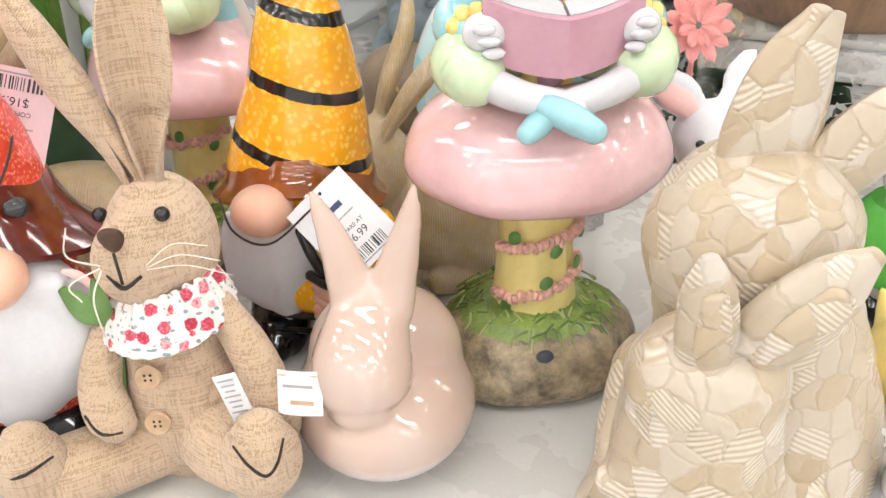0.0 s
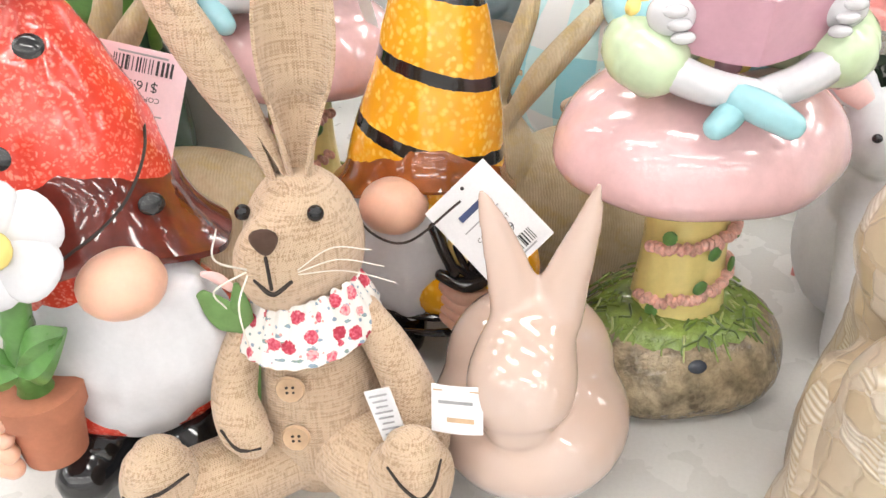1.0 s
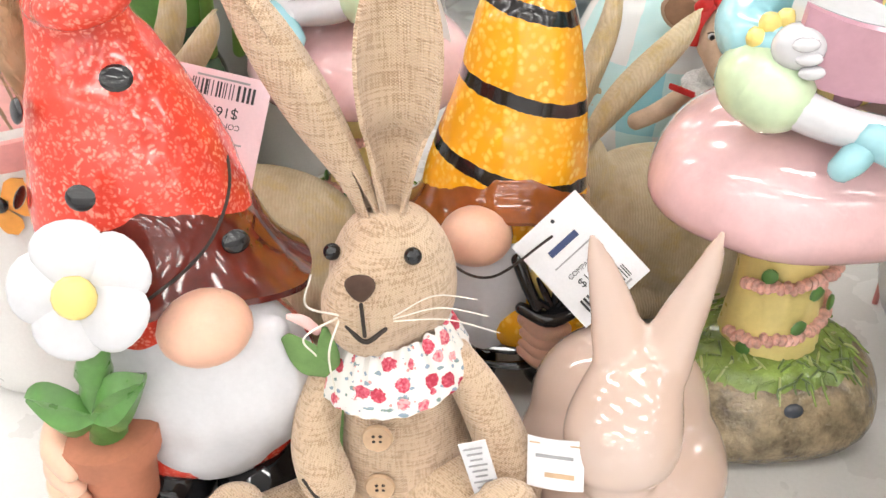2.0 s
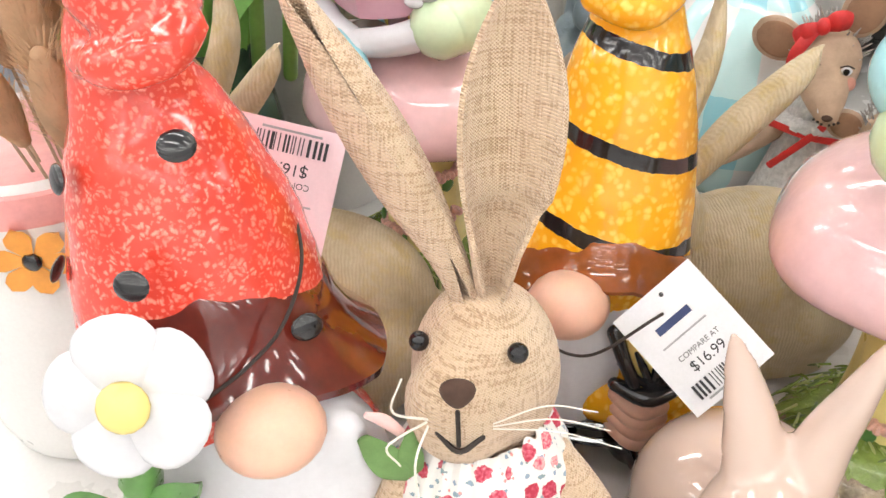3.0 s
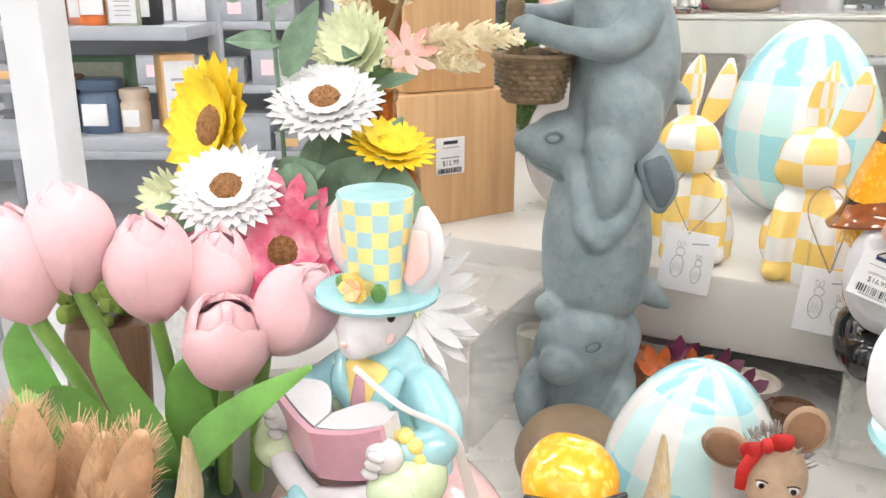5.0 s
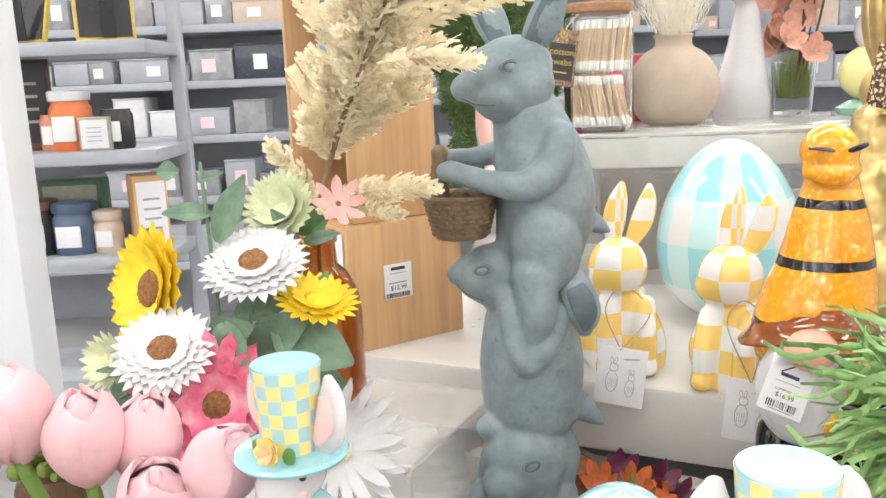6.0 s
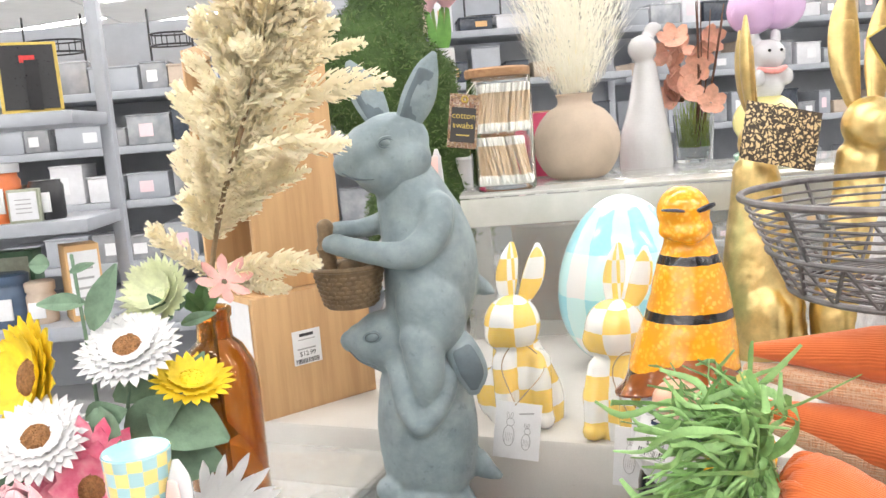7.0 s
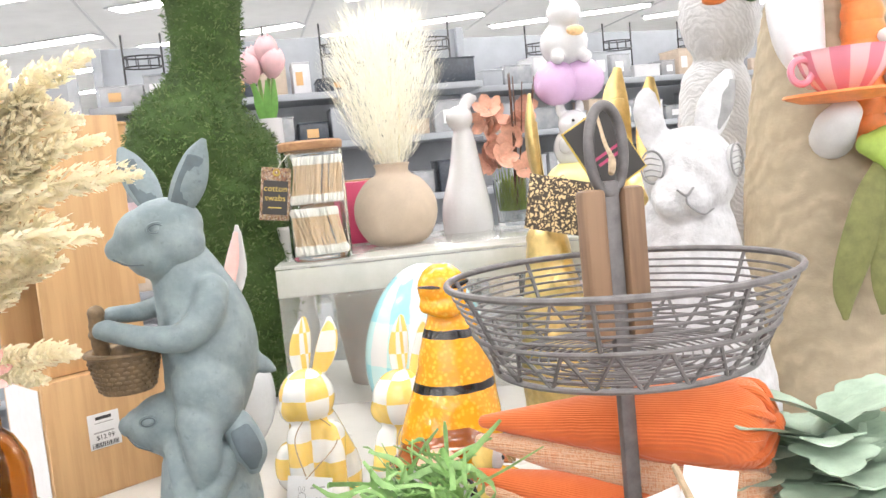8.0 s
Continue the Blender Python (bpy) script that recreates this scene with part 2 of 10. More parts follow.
_wash = GREY_RESIN.mix(GREY_RESIN.ramp(GREY_RESIN.noise(28.0, 6.0, 0.65), [(0.38, (0, 0, 0)), (0.66, (1, 1, 1))]), (0.175, 0.225, 0.25), (0.265, 0.33, 0.355))
_wash = GREY_RESIN.mix(GREY_RESIN.ramp(GREY_RESIN.noise(150.0, 5.0, 0.7), [(0.58, (0, 0, 0)), (0.76, (0.35, 0.35, 0.35))]), _wash, (0.36, 0.42, 0.44))
_wash = GREY_RESIN.mix(GREY_RESIN.ramp(GREY_RESIN.noise(95.0, 5.0, 0.7), [(0.60, (0, 0, 0)), (0.70, (0.6, 0.6, 0.6))]), _wash, (0.12, 0.155, 0.18))
GREY_RESIN.bump(GREY_RESIN.noise(120.0, 6.0, 0.6), 0.45, 0.0012)
GREY_RESIN = GREY_RESIN.set(_wash, 0.52)
WICKER_BROWN = plain("wicker_brown", (0.20, 0.135, 0.075), 0.55, 120, 0.4, 500, 0.3)
BROWN_RESIN = Nodes("carved_brown_resin")
_gr = BROWN_RESIN.n("ShaderNodeTexWave", Scale=210.0, Distortion=5.0, Detail=3.0)
BROWN_RESIN.link(BROWN_RESIN.co, _gr.inputs["Vector"])
_pt = BROWN_RESIN.mix(BROWN_RESIN.ramp(BROWN_RESIN.noise(34.0, 6.0, 0.65), [(0.35, (0, 0, 0)), (0.65, (1, 1, 1))]), (0.42, 0.33, 0.20), (0.60, 0.50, 0.345))
_pt = BROWN_RESIN.mix(BROWN_RESIN.ramp(BROWN_RESIN.noise(75.0, 5.0, 0.7), [(0.50, (0, 0, 0)), (0.68, (0.75, 0.75, 0.75))]), _pt, (0.50, 0.37, 0.15))
_pt = BROWN_RESIN.mix(BROWN_RESIN.math("MULTIPLY", _gr.outputs["Fac"], 0.12), _pt, (0.20, 0.14, 0.08))
BROWN_RESIN.bump(BROWN_RESIN.math("MULTIPLY_ADD", BROWN_RESIN.noise(180.0, 5.0, 0.7), 2.0, _gr.outputs["Fac"]), 0.28, 0.0010)
BROWN_RESIN = BROWN_RESIN.set(_pt, 0.6)
GOLD = plain("gold_leaf", (0.74, 0.56, 0.25), 0.36, 55, 0.22, 260, 0.25, 0.0009, Metallic=1.0)
WIRE = plain("dark_grey_wire", (0.17, 0.16, 0.165), 0.45, 90, 0.3, 600, 0.2, Metallic=0.5)
MOSS = plain("moss", (0.06, 0.11, 0.03), 0.95, 30, 0.4, 300, 0.8, 0.003)
PAPER = printed("white_card", (0.74, 0.74, 0.76))
PINK_PAPER = printed("pink_card", (0.82, 0.62, 0.66))
INK = plain("black_ink", (0.03, 0.03, 0.035), 0.6)
NAVY_INK = plain("navy_ink", (0.03, 0.05, 0.14), 0.6)
GREY_INK = plain("grey_ink", (0.35, 0.35, 0.36), 0.6)
BAMBOO = wood("bamboo_ply", (0.60, 0.38, 0.19), (0.47, 0.28, 0.13))
DARK_WOOD = wood("brown_wood", (0.13, 0.06, 0.035), (0.07, 0.03, 0.02), 0)
KRAFT = wood("weathered_wood", (0.27, 0.165, 0.10), (0.14, 0.08, 0.05))


# ---- building tools ----
def curve(ctrl, n):
    """Catmull-Rom through rows of numbers, resampled to n rows."""
    p = np.array(ctrl, float)
    if len(p) == 2:
        return p[0] + np.linspace(0, 1, n)[:, None] * (p[1] - p[0])
    q = np.vstack([2 * p[0] - p[1], p, 2 * p[-1] - p[-2]])
    out = []
    for s in np.linspace(0, len(p) - 1, n):
        i = min(int(s), len(p) - 2)
        f = s - i
        a, b, c, d = q[i:i + 4]
        out.append(0.5 * (2 * b + (c - a) * f + (2 * a - 5 * b + 4 * c - d) * f * f + (3 * b - a - 3 * c + d) * f ** 3))
    return np.array(out)


class Fig:
    """One mesh, put together from shaped pieces with their materials."""

    def __init__(self):
        self.v, self.f, self.mi, self.mats = [], [], [], []

    def slot(self, m):
        if m not in self.mats:
            self.mats.append(m)
        return self.mats.index(m)

    def add(self, verts, faces, m):
        k, s = len(self.v), self.slot(m)
        self.v.extend([tuple(map(float, p)) for p in verts])
        self.f.extend([tuple(i + k for i in f) for f in faces])
        self.mi.extend([s] * len(faces))
        return self

    def grid(self, rings, m, closed=True, caps=True):
        """Skins rows of points; closed round each row."""
        n, w = len(rings), len(rings[0])
        faces = [(i * w + j, i * w + (j + 1) % w, (i + 1) * w + (j + 1) % w, (i + 1) * w + j) for i in range(n - 1) for j in range(w if closed else w - 1)]
        verts = [p for r in rings for p in r]
        if caps and closed:
            faces += [tuple(range(w))[::-1], tuple((n - 1) * w + j for j in range(w))]
        return self.add(verts, faces, m)

    def ell(self, c, r, m, rot=(0, 0, 0), seg=20, rings=12, shape=None):
        if isinstance(r, (int, float)):
            r = (r, r, r)
        e = Euler([radians(a) for a in rot]).to_matrix()
        rows = []
        for i in range(1, rings):
            a = math.pi * i / rings
            row = []
            for j in range(seg):
                b = 2 * math.pi * j / seg
                p = Vector((math.sin(a) * math.cos(b), math.sin(a) * math.sin(b), -math.cos(a)))
                if shape:
                    p = Vector(shape(p))
                row.append(e @ Vector((p.x * r[0], p.y * r[1], p.z * r[2])) + Vector(c))
            rows.append(row)
        return self.grid(rows, m)

    def sweep(self, ctrl, m, n=24, seg=14, flat=1.0, side=None, cap=True, wob=0.0):
        """A tube through rows x, y, z, radius (and a second radius); flat squeezes the second; side is the way of the first."""
        rows = curve([list(c) + [c[3] * flat] if len(c) == 4 else list(c) for c in ctrl], n)
        out = []
        prev = Vector(side) if side else Vector((1, 0.001, 0))
        for i, r in enumerate(rows):
            tan = Vector(rows[min(i + 1, n - 1)][:3] - rows[max(i - 1, 0)][:3])
            tan = tan.normalized() if tan.length > 1e-9 else Vector((0, 0, 1))
            ref = Vector(side) if side else prev
            b = tan.cross(ref)
            if b.length < 1e-6:
                b = tan.orthogonal()
            b.normalize()
            a = b.cross(tan).normalized()
            prev = a
            k = 1 + (wob * noise.noise(Vector((i * 0.7, r[0] * 50, 3.1))) if wob else 0)
            out.append([Vector(r[:3]) + a * max(r[3], 1e-5) * k * math.cos(2 * math.pi * j / seg) + b * max(r[4], 1e-5) * k * math.sin(2 * math.pi * j / seg) for j in range(seg)])
        if cap:
            for end, step in ((0, 1), (-1, -1)):
                c = sum(out[end], Vector()) / seg
                tan = (c - sum(out[end + step], Vector()) / seg)
                rad = max((p - c).length for p in out[end])
                rad = min((p - c).length for p in out[end]) * 0.9
                tan = tan.normalized() * rad if tan.length > 1e-9 else Vector()
                extra = [[c + (p - c) * math.cos(a) + tan * math.sin(a) for p in out[end]] for a in (0.5, 1.0, 1.4)]
                out = extra[::-1] + out if end == 0 else out + extra
        return self.grid(out, m)

    def lathe(self, prof, m, c=(0, 0, 0), seg=32, rot=(0, 0, 0), n=0, warp=None, squash=1.0):
        """Turned on an upright axis from rows of radius, height; n: smoothed to n rows."""
        rows = curve(prof, n) if n else prof
        e = Euler([radians(a) for a in rot]).to_matrix()
        out = []
        for r, z in rows:
            ring = []
            for j in range(seg):
                a = 2 * math.pi * j / seg
                k = warp(a, z) if warp else 1.0
                ring.append(e @ Vector((max(r, 1e-5) * k * math.cos(a), max(r, 1e-5) * k * math.sin(a) * squash, z)) + Vector(c))
            out.append(ring)
        return self.grid(out, m)

    def box(self, c, size, m, rot=(0, 0, 0), bevel=0.0):
        b = bmesh.new()
        bmesh.ops.create_cube(b, size=1.0, matrix=Matrix.Diagonal((*size, 1)))
        if bevel:
            bmesh.ops.bevel(b, geom=b.edges[:], offset=bevel, segments=2, affect="EDGES", profile=0.5)
        e = Euler([radians(a) for a in rot]).to_matrix()
        b.verts.index_update()
        self.add([e @ v.co + Vector(c) for v in b.verts], [[v.index for v in f.verts] for f in b.faces], m)
        b.free()
        return self

    def ring(self, c, big, small, m, rot=(0, 0, 0), seg=40, tube=8, squash=1.0):
        e = Euler([radians(a) for a in rot]).to_matrix()
        rows = []
        for i in range(seg + 1):
            a = 2 * math.pi * i / seg
            rows.append([e @ Vector(((big + small * math.cos(t)) * math.cos(a), (big * squash + small * math.cos(t)) * math.sin(a), small * math.sin(t))) + Vector(c) for t in [2 * math.pi * j / tube for j in range(tube)]])
        return self.grid(rows, m, caps=False)

    def mesh(self, name):
        me = bpy.data.meshes.new(name)
        me.from_pydata(self.v, [], self.f)
        for m in self.mats:
            me.materials.append(m)
        me.polygons.foreach_set("material_index", self.mi)
        me.update()
        return me

    def fuse(self, other, m, voxel=0.003, smooth=6, wave=0.0):
        """Adds the pieces of another Fig melted into one skin."""
        ob = new("melt", other.mesh("melt"))
        r = ob.modifiers.new("r", "REMESH")
        r.mode, r.voxel_size = "VOXEL", voxel
        s = ob.modifiers.new("s", "SMOOTH")
        s.factor, s.iterations = 0.5, smooth
        deps = bpy.context.evaluated_depsgraph_get()
        me = bpy.data.meshes.new_from_object(ob.evaluated_get(deps))
        vs = [v.co.copy() for v in me.vertices]
        if wave:
            vs = [p + wave * Vector((noise.noise(p * 90), noise.noise(p * 90 + Vector((7, 0, 0))), noise.noise(p * 90 + Vector((0, 9, 0))))) for p in vs]
        self.add(vs, [list(p.vertices) for p in me.polygons], m)
        data = ob.data
        bpy.data.objects.remove(ob)
        bpy.data.meshes.remove(me)
        bpy.data.meshes.remove(data)
        return self

    def object(self, name, flat=False):
        me = self.mesh(name)
        me.polygons.foreach_set("use_smooth", [not flat] * len(me.polygons))
        if not flat:
            me.set_sharp_from_angle(angle=radians(42))
        return new(name, me)


def thing(name, fig, where, label, category, group="", kind=""):
    """A top-level thing of one mesh."""
    ob = fig.object(name)
    ob.matrix_basis = where
    return tagged(ob, label, category, group, kind)


def base(name, where, label, category, group="", kind=""):
    """A top-level Empty that will hold parts."""
    ob = new(name)
    ob.empty_display_size = 0.02
    ob.matrix_basis = where
    return tagged(ob, label, category, group, kind)


def part(name, fig, parent, label="", where=None):
    ob = fig.object(name)
    ob.parent = parent
    if where:
        ob.matrix_basis = where
    return tagged(ob, label)


def letters(text, size, m, parent, where, name="lettering", width=None):
    """Flat lettering in the built-in font, as a mesh."""
    cu = bpy.data.curves.new("t", "FONT")
    cu.body, cu.size, cu.align_x, cu.align_y, cu.extrude = text, size, "CENTER", "CENTER", size * 0.01
    tmp = new("t", cu)
    deps = bpy.context.evaluated_depsgraph_get()
    me = bpy.data.meshes.new_from_object(tmp.evaluated_get(deps))
    bpy.data.objects.remove(tmp)
    bpy.data.curves.remove(cu)
    me.materials.clear()
    me.materials.append(m)
    ob = new(name, me)
    ob.parent, ob.matrix_basis = parent, where
    return ob


def sheet(fn, m, nu=12, nv=6, thick=0.0006):
    """A thin curved sheet with two faces and an edge; fn(u, v) for u, v in 0..1."""
    f = Fig()
    pts = [[Vector(fn(i / nu, j / nv)) for j in range(nv + 1)] for i in range(nu + 1)]
    nor = []
    for i in range(nu + 1):
        row = []
        for j in range(nv + 1):
            du = pts[min(i + 1, nu)][j] - pts[max(i - 1, 0)][j]
            dv = pts[i][min(j + 1, nv)] - pts[i][max(j - 1, 0)]
            k = du.cross(dv)
            row.append(k.normalized() * thick / 2 if k.length > 1e-12 else Vector((0, 0, thick / 2)))
        nor.append(row)
    w = nv + 1
    top = [pts[i][j] + nor[i][j] for i in range(nu + 1) for j in range(w)]
    bot = [pts[i][j] - nor[i][j] for i in range(nu + 1) for j in range(w)]
    k = len(top)
    faces = []
    for i in range(nu):
        for j in range(nv):
            a, b, c, d = i * w + j, (i + 1) * w + j, (i + 1) * w + j + 1, i * w + j + 1
            faces += [(a, b, c, d), (d + k, c + k, b + k, a + k)]
    rim = [i * w for i in range(nu)] + [nu * w + j for j in range(nv)] + [i * w + nv for i in range(nu, 0, -1)] + [j for j in range(nv, 0, -1)]
    faces += [(rim[q], rim[q] + k, rim[(q + 1) % len(rim)] + k, rim[(q + 1) % len(rim)]) for q in range(len(rim))]
    f.add(top + bot, faces, m)
    return f


# ---- the setting ----
ANG = -27.0
UX, UY = math.cos(radians(ANG)), math.sin(radians(ANG))


def along(x, y, u, n):
    """A point u along and n behind (x, y), by the way the fixture is turned."""
    return x + u * UX - n * UY, y + u * UY + n * UX


def slab(name, x, y, u0, u1, n0, n1, z0, z1, m, label, category, bevel=0.004, kind="structure"):
    f = Fig()
    f.box(((u0 + u1) / 2, (n0 + n1) / 2, (z0 + z1) / 2), (u1 - u0, n1 - n0, z1 - z0), m, bevel=bevel)
    return thing(name, f, pose(x, y, 0, 0, 0, ANG), label, category, kind=kind)


LAMP = Nodes("lamp_panel")
LAMP = LAMP.set((0.9, 0.9, 0.9), 0.5, Emission_Color=(1.0, 0.97, 0.93, 1), Emission_Strength=14.0)
CEILING_TILE = plain("ceiling_tile", (0.92, 0.92, 0.92), 0.9, 3, 0.06, 120, 0.5)
WALL_PAINT = plain("wall_paint", (0.90, 0.90, 0.90), 0.7, 2, 0.04, 200, 0.1)
FLOOR_TILE = plain("grey_floor", (0.40, 0.40, 0.405), 0.3, 2, 0.2, 90, 0.1)
STEEL = plain("grey_enamel", (0.36, 0.38, 0.42), 0.35, 10, 0.1, 300, 0.05)
PALE_STEEL = plain("pale_enamel", (0.70, 0.71, 0.73), 0.35, 10, 0.08, 300, 0.05)


def setting():
    f = Fig().box((0, 5, FLOOR - 0.05), (18, 24, 0.1), FLOOR_TILE)
    thing("floor", f, pose(0, 0, 0), "polished grey store floor", "floor", kind="structure")
    f = Fig().box((0, 5, CEIL + 0.05), (18, 24, 0.1), CEILING_TILE)
    for i in range(-4, 5):
        f.box((i * 2.0 + 0.9, 5, CEIL - 0.006), (0.02, 24, 0.012), PALE_STEEL)
    thing("ceiling", f, pose(0, 0, 0), "white tiled suspended ceiling", "ceiling", kind="structure")
    for name, c, s in (("wall_north", (0, 17.05, 0.65), (18, 0.1, 3.0)), ("wall_south", (0, -7.05, 0.65), (18, 0.1, 3.0)), ("wall_west", (-9.05, 5, 0.65), (0.1, 24.2, 3.0)), ("wall_east", (9.05, 5, 0.65), (0.1, 24.2, 3.0))):
        thing(name, Fig().box(c, s, WALL_PAINT), pose(0, 0, 0), "plain white painted store wall", "wall", kind="structure")
    for i in range(-3, 4):
        for j in range(-3, 8):
            ob = base("ceiling_light", pose(i * 2.0, j * 2.0 - 0.4, CEIL - 0.012, 0, 0, ANG), "long white fluorescent strip light in the ceiling", "ceiling light", "ceiling lights")
            part("frame", Fig().box((0, 0, 0.004), (1.94, 0.24, 0.012), PALE_STEEL, bevel=0.003), ob)
            part("diffuser", Fig().box((0, 0, -0.006), (1.86, 0.19, 0.008), LAMP, bevel=0.002), ob)


setting()
slab("display_table", 0.0, 0.3, -0.42, 1.3, -0.75, 1.5, -0.06, 0.0, WHITE_LAMINATE, "white laminate display table", "table")
slab("table_edge", 0.0, 0.3, -0.445, -0.424, -0.75, 1.5, -0.08, -0.002, WHITE_SATIN, "white trim along the table side", "trim")
slab("table_base", 0.0, 0.3, -0.36, 1.2, -0.7, 1.4, FLOOR, -0.061, WHITE_SATIN, "white closed base of the display table", "table")


# ---- figures on the front of the table ----
def petals(f, c, m, count, length, width, normal=(0, -1, 0.3), lift=0.25, start=0.0, inner=0.25, thick=0.0016, tipped=0.55):
    """A ring of cupped petals round c, facing along normal."""
    nz = Vector(normal).normalized()
    ax = nz.orthogonal().normalized()
    ay = nz.cross(ax)
    for i in range(count):
        a = start + 2 * math.pi * i / count + random.uniform(-0.5, 0.5) / count
        d = ax * math.cos(a) + ay * math.sin(a)
        s = nz.cross(d)
        k = length * random.uniform(0.93, 1.05)
        rows = []
        for t in np.linspace(0, 1, 7):
            p = Vector(c) + d * (inner * length + t * k * (1 - inner)) + nz * (lift * k * t * t)
            w = width * 0.5 * ((min(1.0, 0.35 + 1.3 * t) * (1 - t ** 5) ** 0.5) * 0.96 + 0.04)
            rows.append([p + s * w * q + nz * (abs(q) ** 2 * width * 0.12 + h) for q, h in ((-1, 0), (-0.5, thick / 2), (0, thick), (0.5, thick / 2), (1, 0), (0.5, -thick / 2), (0, -thick / 2), (-0.5, -thick / 2))])
        f.grid(rows, m)
    return f


def flared_brim(f, hat, edge, rise, flare, m):
    """A hat's flared lower edge: heights of the edge by angle, in degrees, and how far it stands out; hat: rows of x, y, z, radius of the cone."""
    zs = [h[2] for h in hat]
    deg = [e[0] for e in edge]
    rows = [[] for _ in range(9)]
    for j in range(72):
        a = -180 + 5 * j
        z0 = float(np.interp(a, deg, [e[1] for e in edge], period=360))
        out = float(np.interp(a, deg, [e[2] for e in edge], period=360))
        for i, (q, h) in enumerate(((-0.10, 1.06), (0.05, 0.97), (0.10, 0.72), (0.24, 0.46), (0.50, 0.24), (0.84, 0.07), (1.0, 0.0), (0.94, -0.10), (0.30, -0.04))):
            z = z0 + rise * h
            x, y, r = (float(np.interp(z, zs, [p[k] for p in hat])) for k in (0, 1, 3))
            r += flare * out * q
            rows[i].append(Vector((x + r * math.cos(radians(a)), y + r * math.sin(radians(a)), z)))
    f.grid(rows, m)


def strawberry_gnome():
    f = Fig()
    o = lambda x, y, z: (x + 0.195, y - 0.345, z)
    # body, boots
    f.ell(o(-0.192, 0.345, 0.062), (0.048, 0.040, 0.044), RED_DOT_GLAZE)
    f.ell(o(-0.193, 0.334, 0.046), (0.042, 0.028, 0.019), RED_DOT_GLAZE, (8, 0, 0))
    for x in (-0.210, -0.168):
        f.sweep([(*o(x, 0.345, 0.034), 0.018), (*o(x, 0.338, 0.020), 0.0205), (*o(x - 0.002, 0.320, 0.0165), 0.0195), (*o(x - 0.003, 0.306, 0.0150), 0.0125)], BLACK_GLAZE, 16, 20)
    # beard with strands
    beard = Fig()
    beard.ell(o(-0.186, 0.325, 0.078), (0.046, 0.023, 0.046), WHITE_SATIN)
    beard.ell(o(-0.188, 0.322, 0.052), (0.030, 0.018, 0.024), WHITE_SATIN)
    for i in range(11):
        a = -1.1 + 0.22 * i
        beard.sweep([(*o(-0.180 + 0.030 * math.sin(a), 0.314, 0.108), 0.006), (*o(-0.184 + 0.038 * math.sin(a), 0.306 + 0.012 * abs(math.sin(a)), 0.072), 0.005), (*o(-0.188 + 0.020 * math.sin(a), 0.311, 0.036 + 0.014 * abs(math.sin(a))), 0.003)], WHITE_SATIN, 12, 8)
    f.fuse(beard, WHITE_SATIN, 0.0022, 4)
    # hat with a folded tip
    hat = Fig()
    hat.sweep([(*o(-0.199, 0.350, 0.104), 0.0420), (*o(-0.203, 0.350, 0.125), 0.0425), (*o(-0.2055, 0.350, 0.160), 0.0365), (*o(-0.2090, 0.349, 0.192), 0.0265), (*o(-0.2110, 0.348, 0.210), 0.0185), (*o(-0.2105, 0.346, 0.226), 0.0150), (*o(-0.2060, 0.343, 0.236), 0.0130)], RED_DOT_GLAZE, 44, 32)
    hat.ell(o(-0.2020, 0.3370, 0.2370), (0.0180, 0.0150, 0.0120), RED_DOT_GLAZE, (0, 8, 0))
    hat.sweep([(*o(-0.2180, 0.333, 0.2205), 0.0045), (*o(-0.2060, 0.3255, 0.2225), 0.0070), (*o(-0.1930, 0.3260, 0.2270), 0.0075), (*o(-0.1880, 0.331, 0.2310), 0.0060)], RED_DOT_GLAZE, 16, 14)
    f.fuse(hat, RED_DOT_GLAZE, 0.0018, 3, 0.0008)
    # rolled brim
    cone = [(*o(-0.199, 0.350, 0.085), 0.0440), (*o(-0.199, 0.350, 0.098), 0.0440), (*o(-0.203, 0.350, 0.125), 0.0430), (*o(-0.2055, 0.350, 0.160), 0.0365), (*o(-0.2090, 0.349, 0.192), 0.0265)]
    flared_brim(f, cone, ((-180, 0.096, 0.8), (-150, 0.098, 0.7), (-120, 0.110, 0.6), (-95, 0.121, 0.6), (-70, 0.126, 0.7), (-40, 0.121, 1.1), (-12, 0.112, 1.4), (20, 0.110, 1.2), (90, 0.104, 0.8), (150, 0.099, 0.8)), 0.030, 0.0105, OXBLOOD)
    f.ell(o(-0.1745, 0.303, 0.1175), (0.0170, 0.0150, 0.0135), SKIN_GLAZE, (0, -10, 0))
    # painted seeds
    for x, y, z, n in ((-0.192, 0.319, 0.203, (0.3, -1, 0.5)), (-0.206, 0.304, 0.169, (-0.1, -1, 0.4)), (-0.165, 0.325, 0.139, (0.6, -1, 0.4)), (-0.1970, 0.3275, 0.2488, (0.1, -0.5, 0.85)), (-0.229, 0.325, 0.190, (-0.7, -0.6, 0.3)), (-0.150, 0.323, 0.060, (0.8, -0.8, 0)), (-0.205, 0.308, 0.026, (-0.1, -1, 0)), (-0.245, 0.340, 0.150, (-1, 0, 0.3))):
        q = Vector(n).to_track_quat("Z", "Y").to_euler()
        f.ell(o(x, y, z), (0.0052, 0.0044, 0.0014), BLACK_GLAZE, [math.degrees(a) for a in q], 16, 8)
    # pot with a daisy
    f.lathe([(0.0, 0.022), (0.0125, 0.022), (0.0150, 0.046), (0.0175, 0.046), (0.0180, 0.056), (0.0150, 0.057), (0.0, 0.054)], TERRACOTTA, o(-0.217, 0.300, 0.0165), 28)
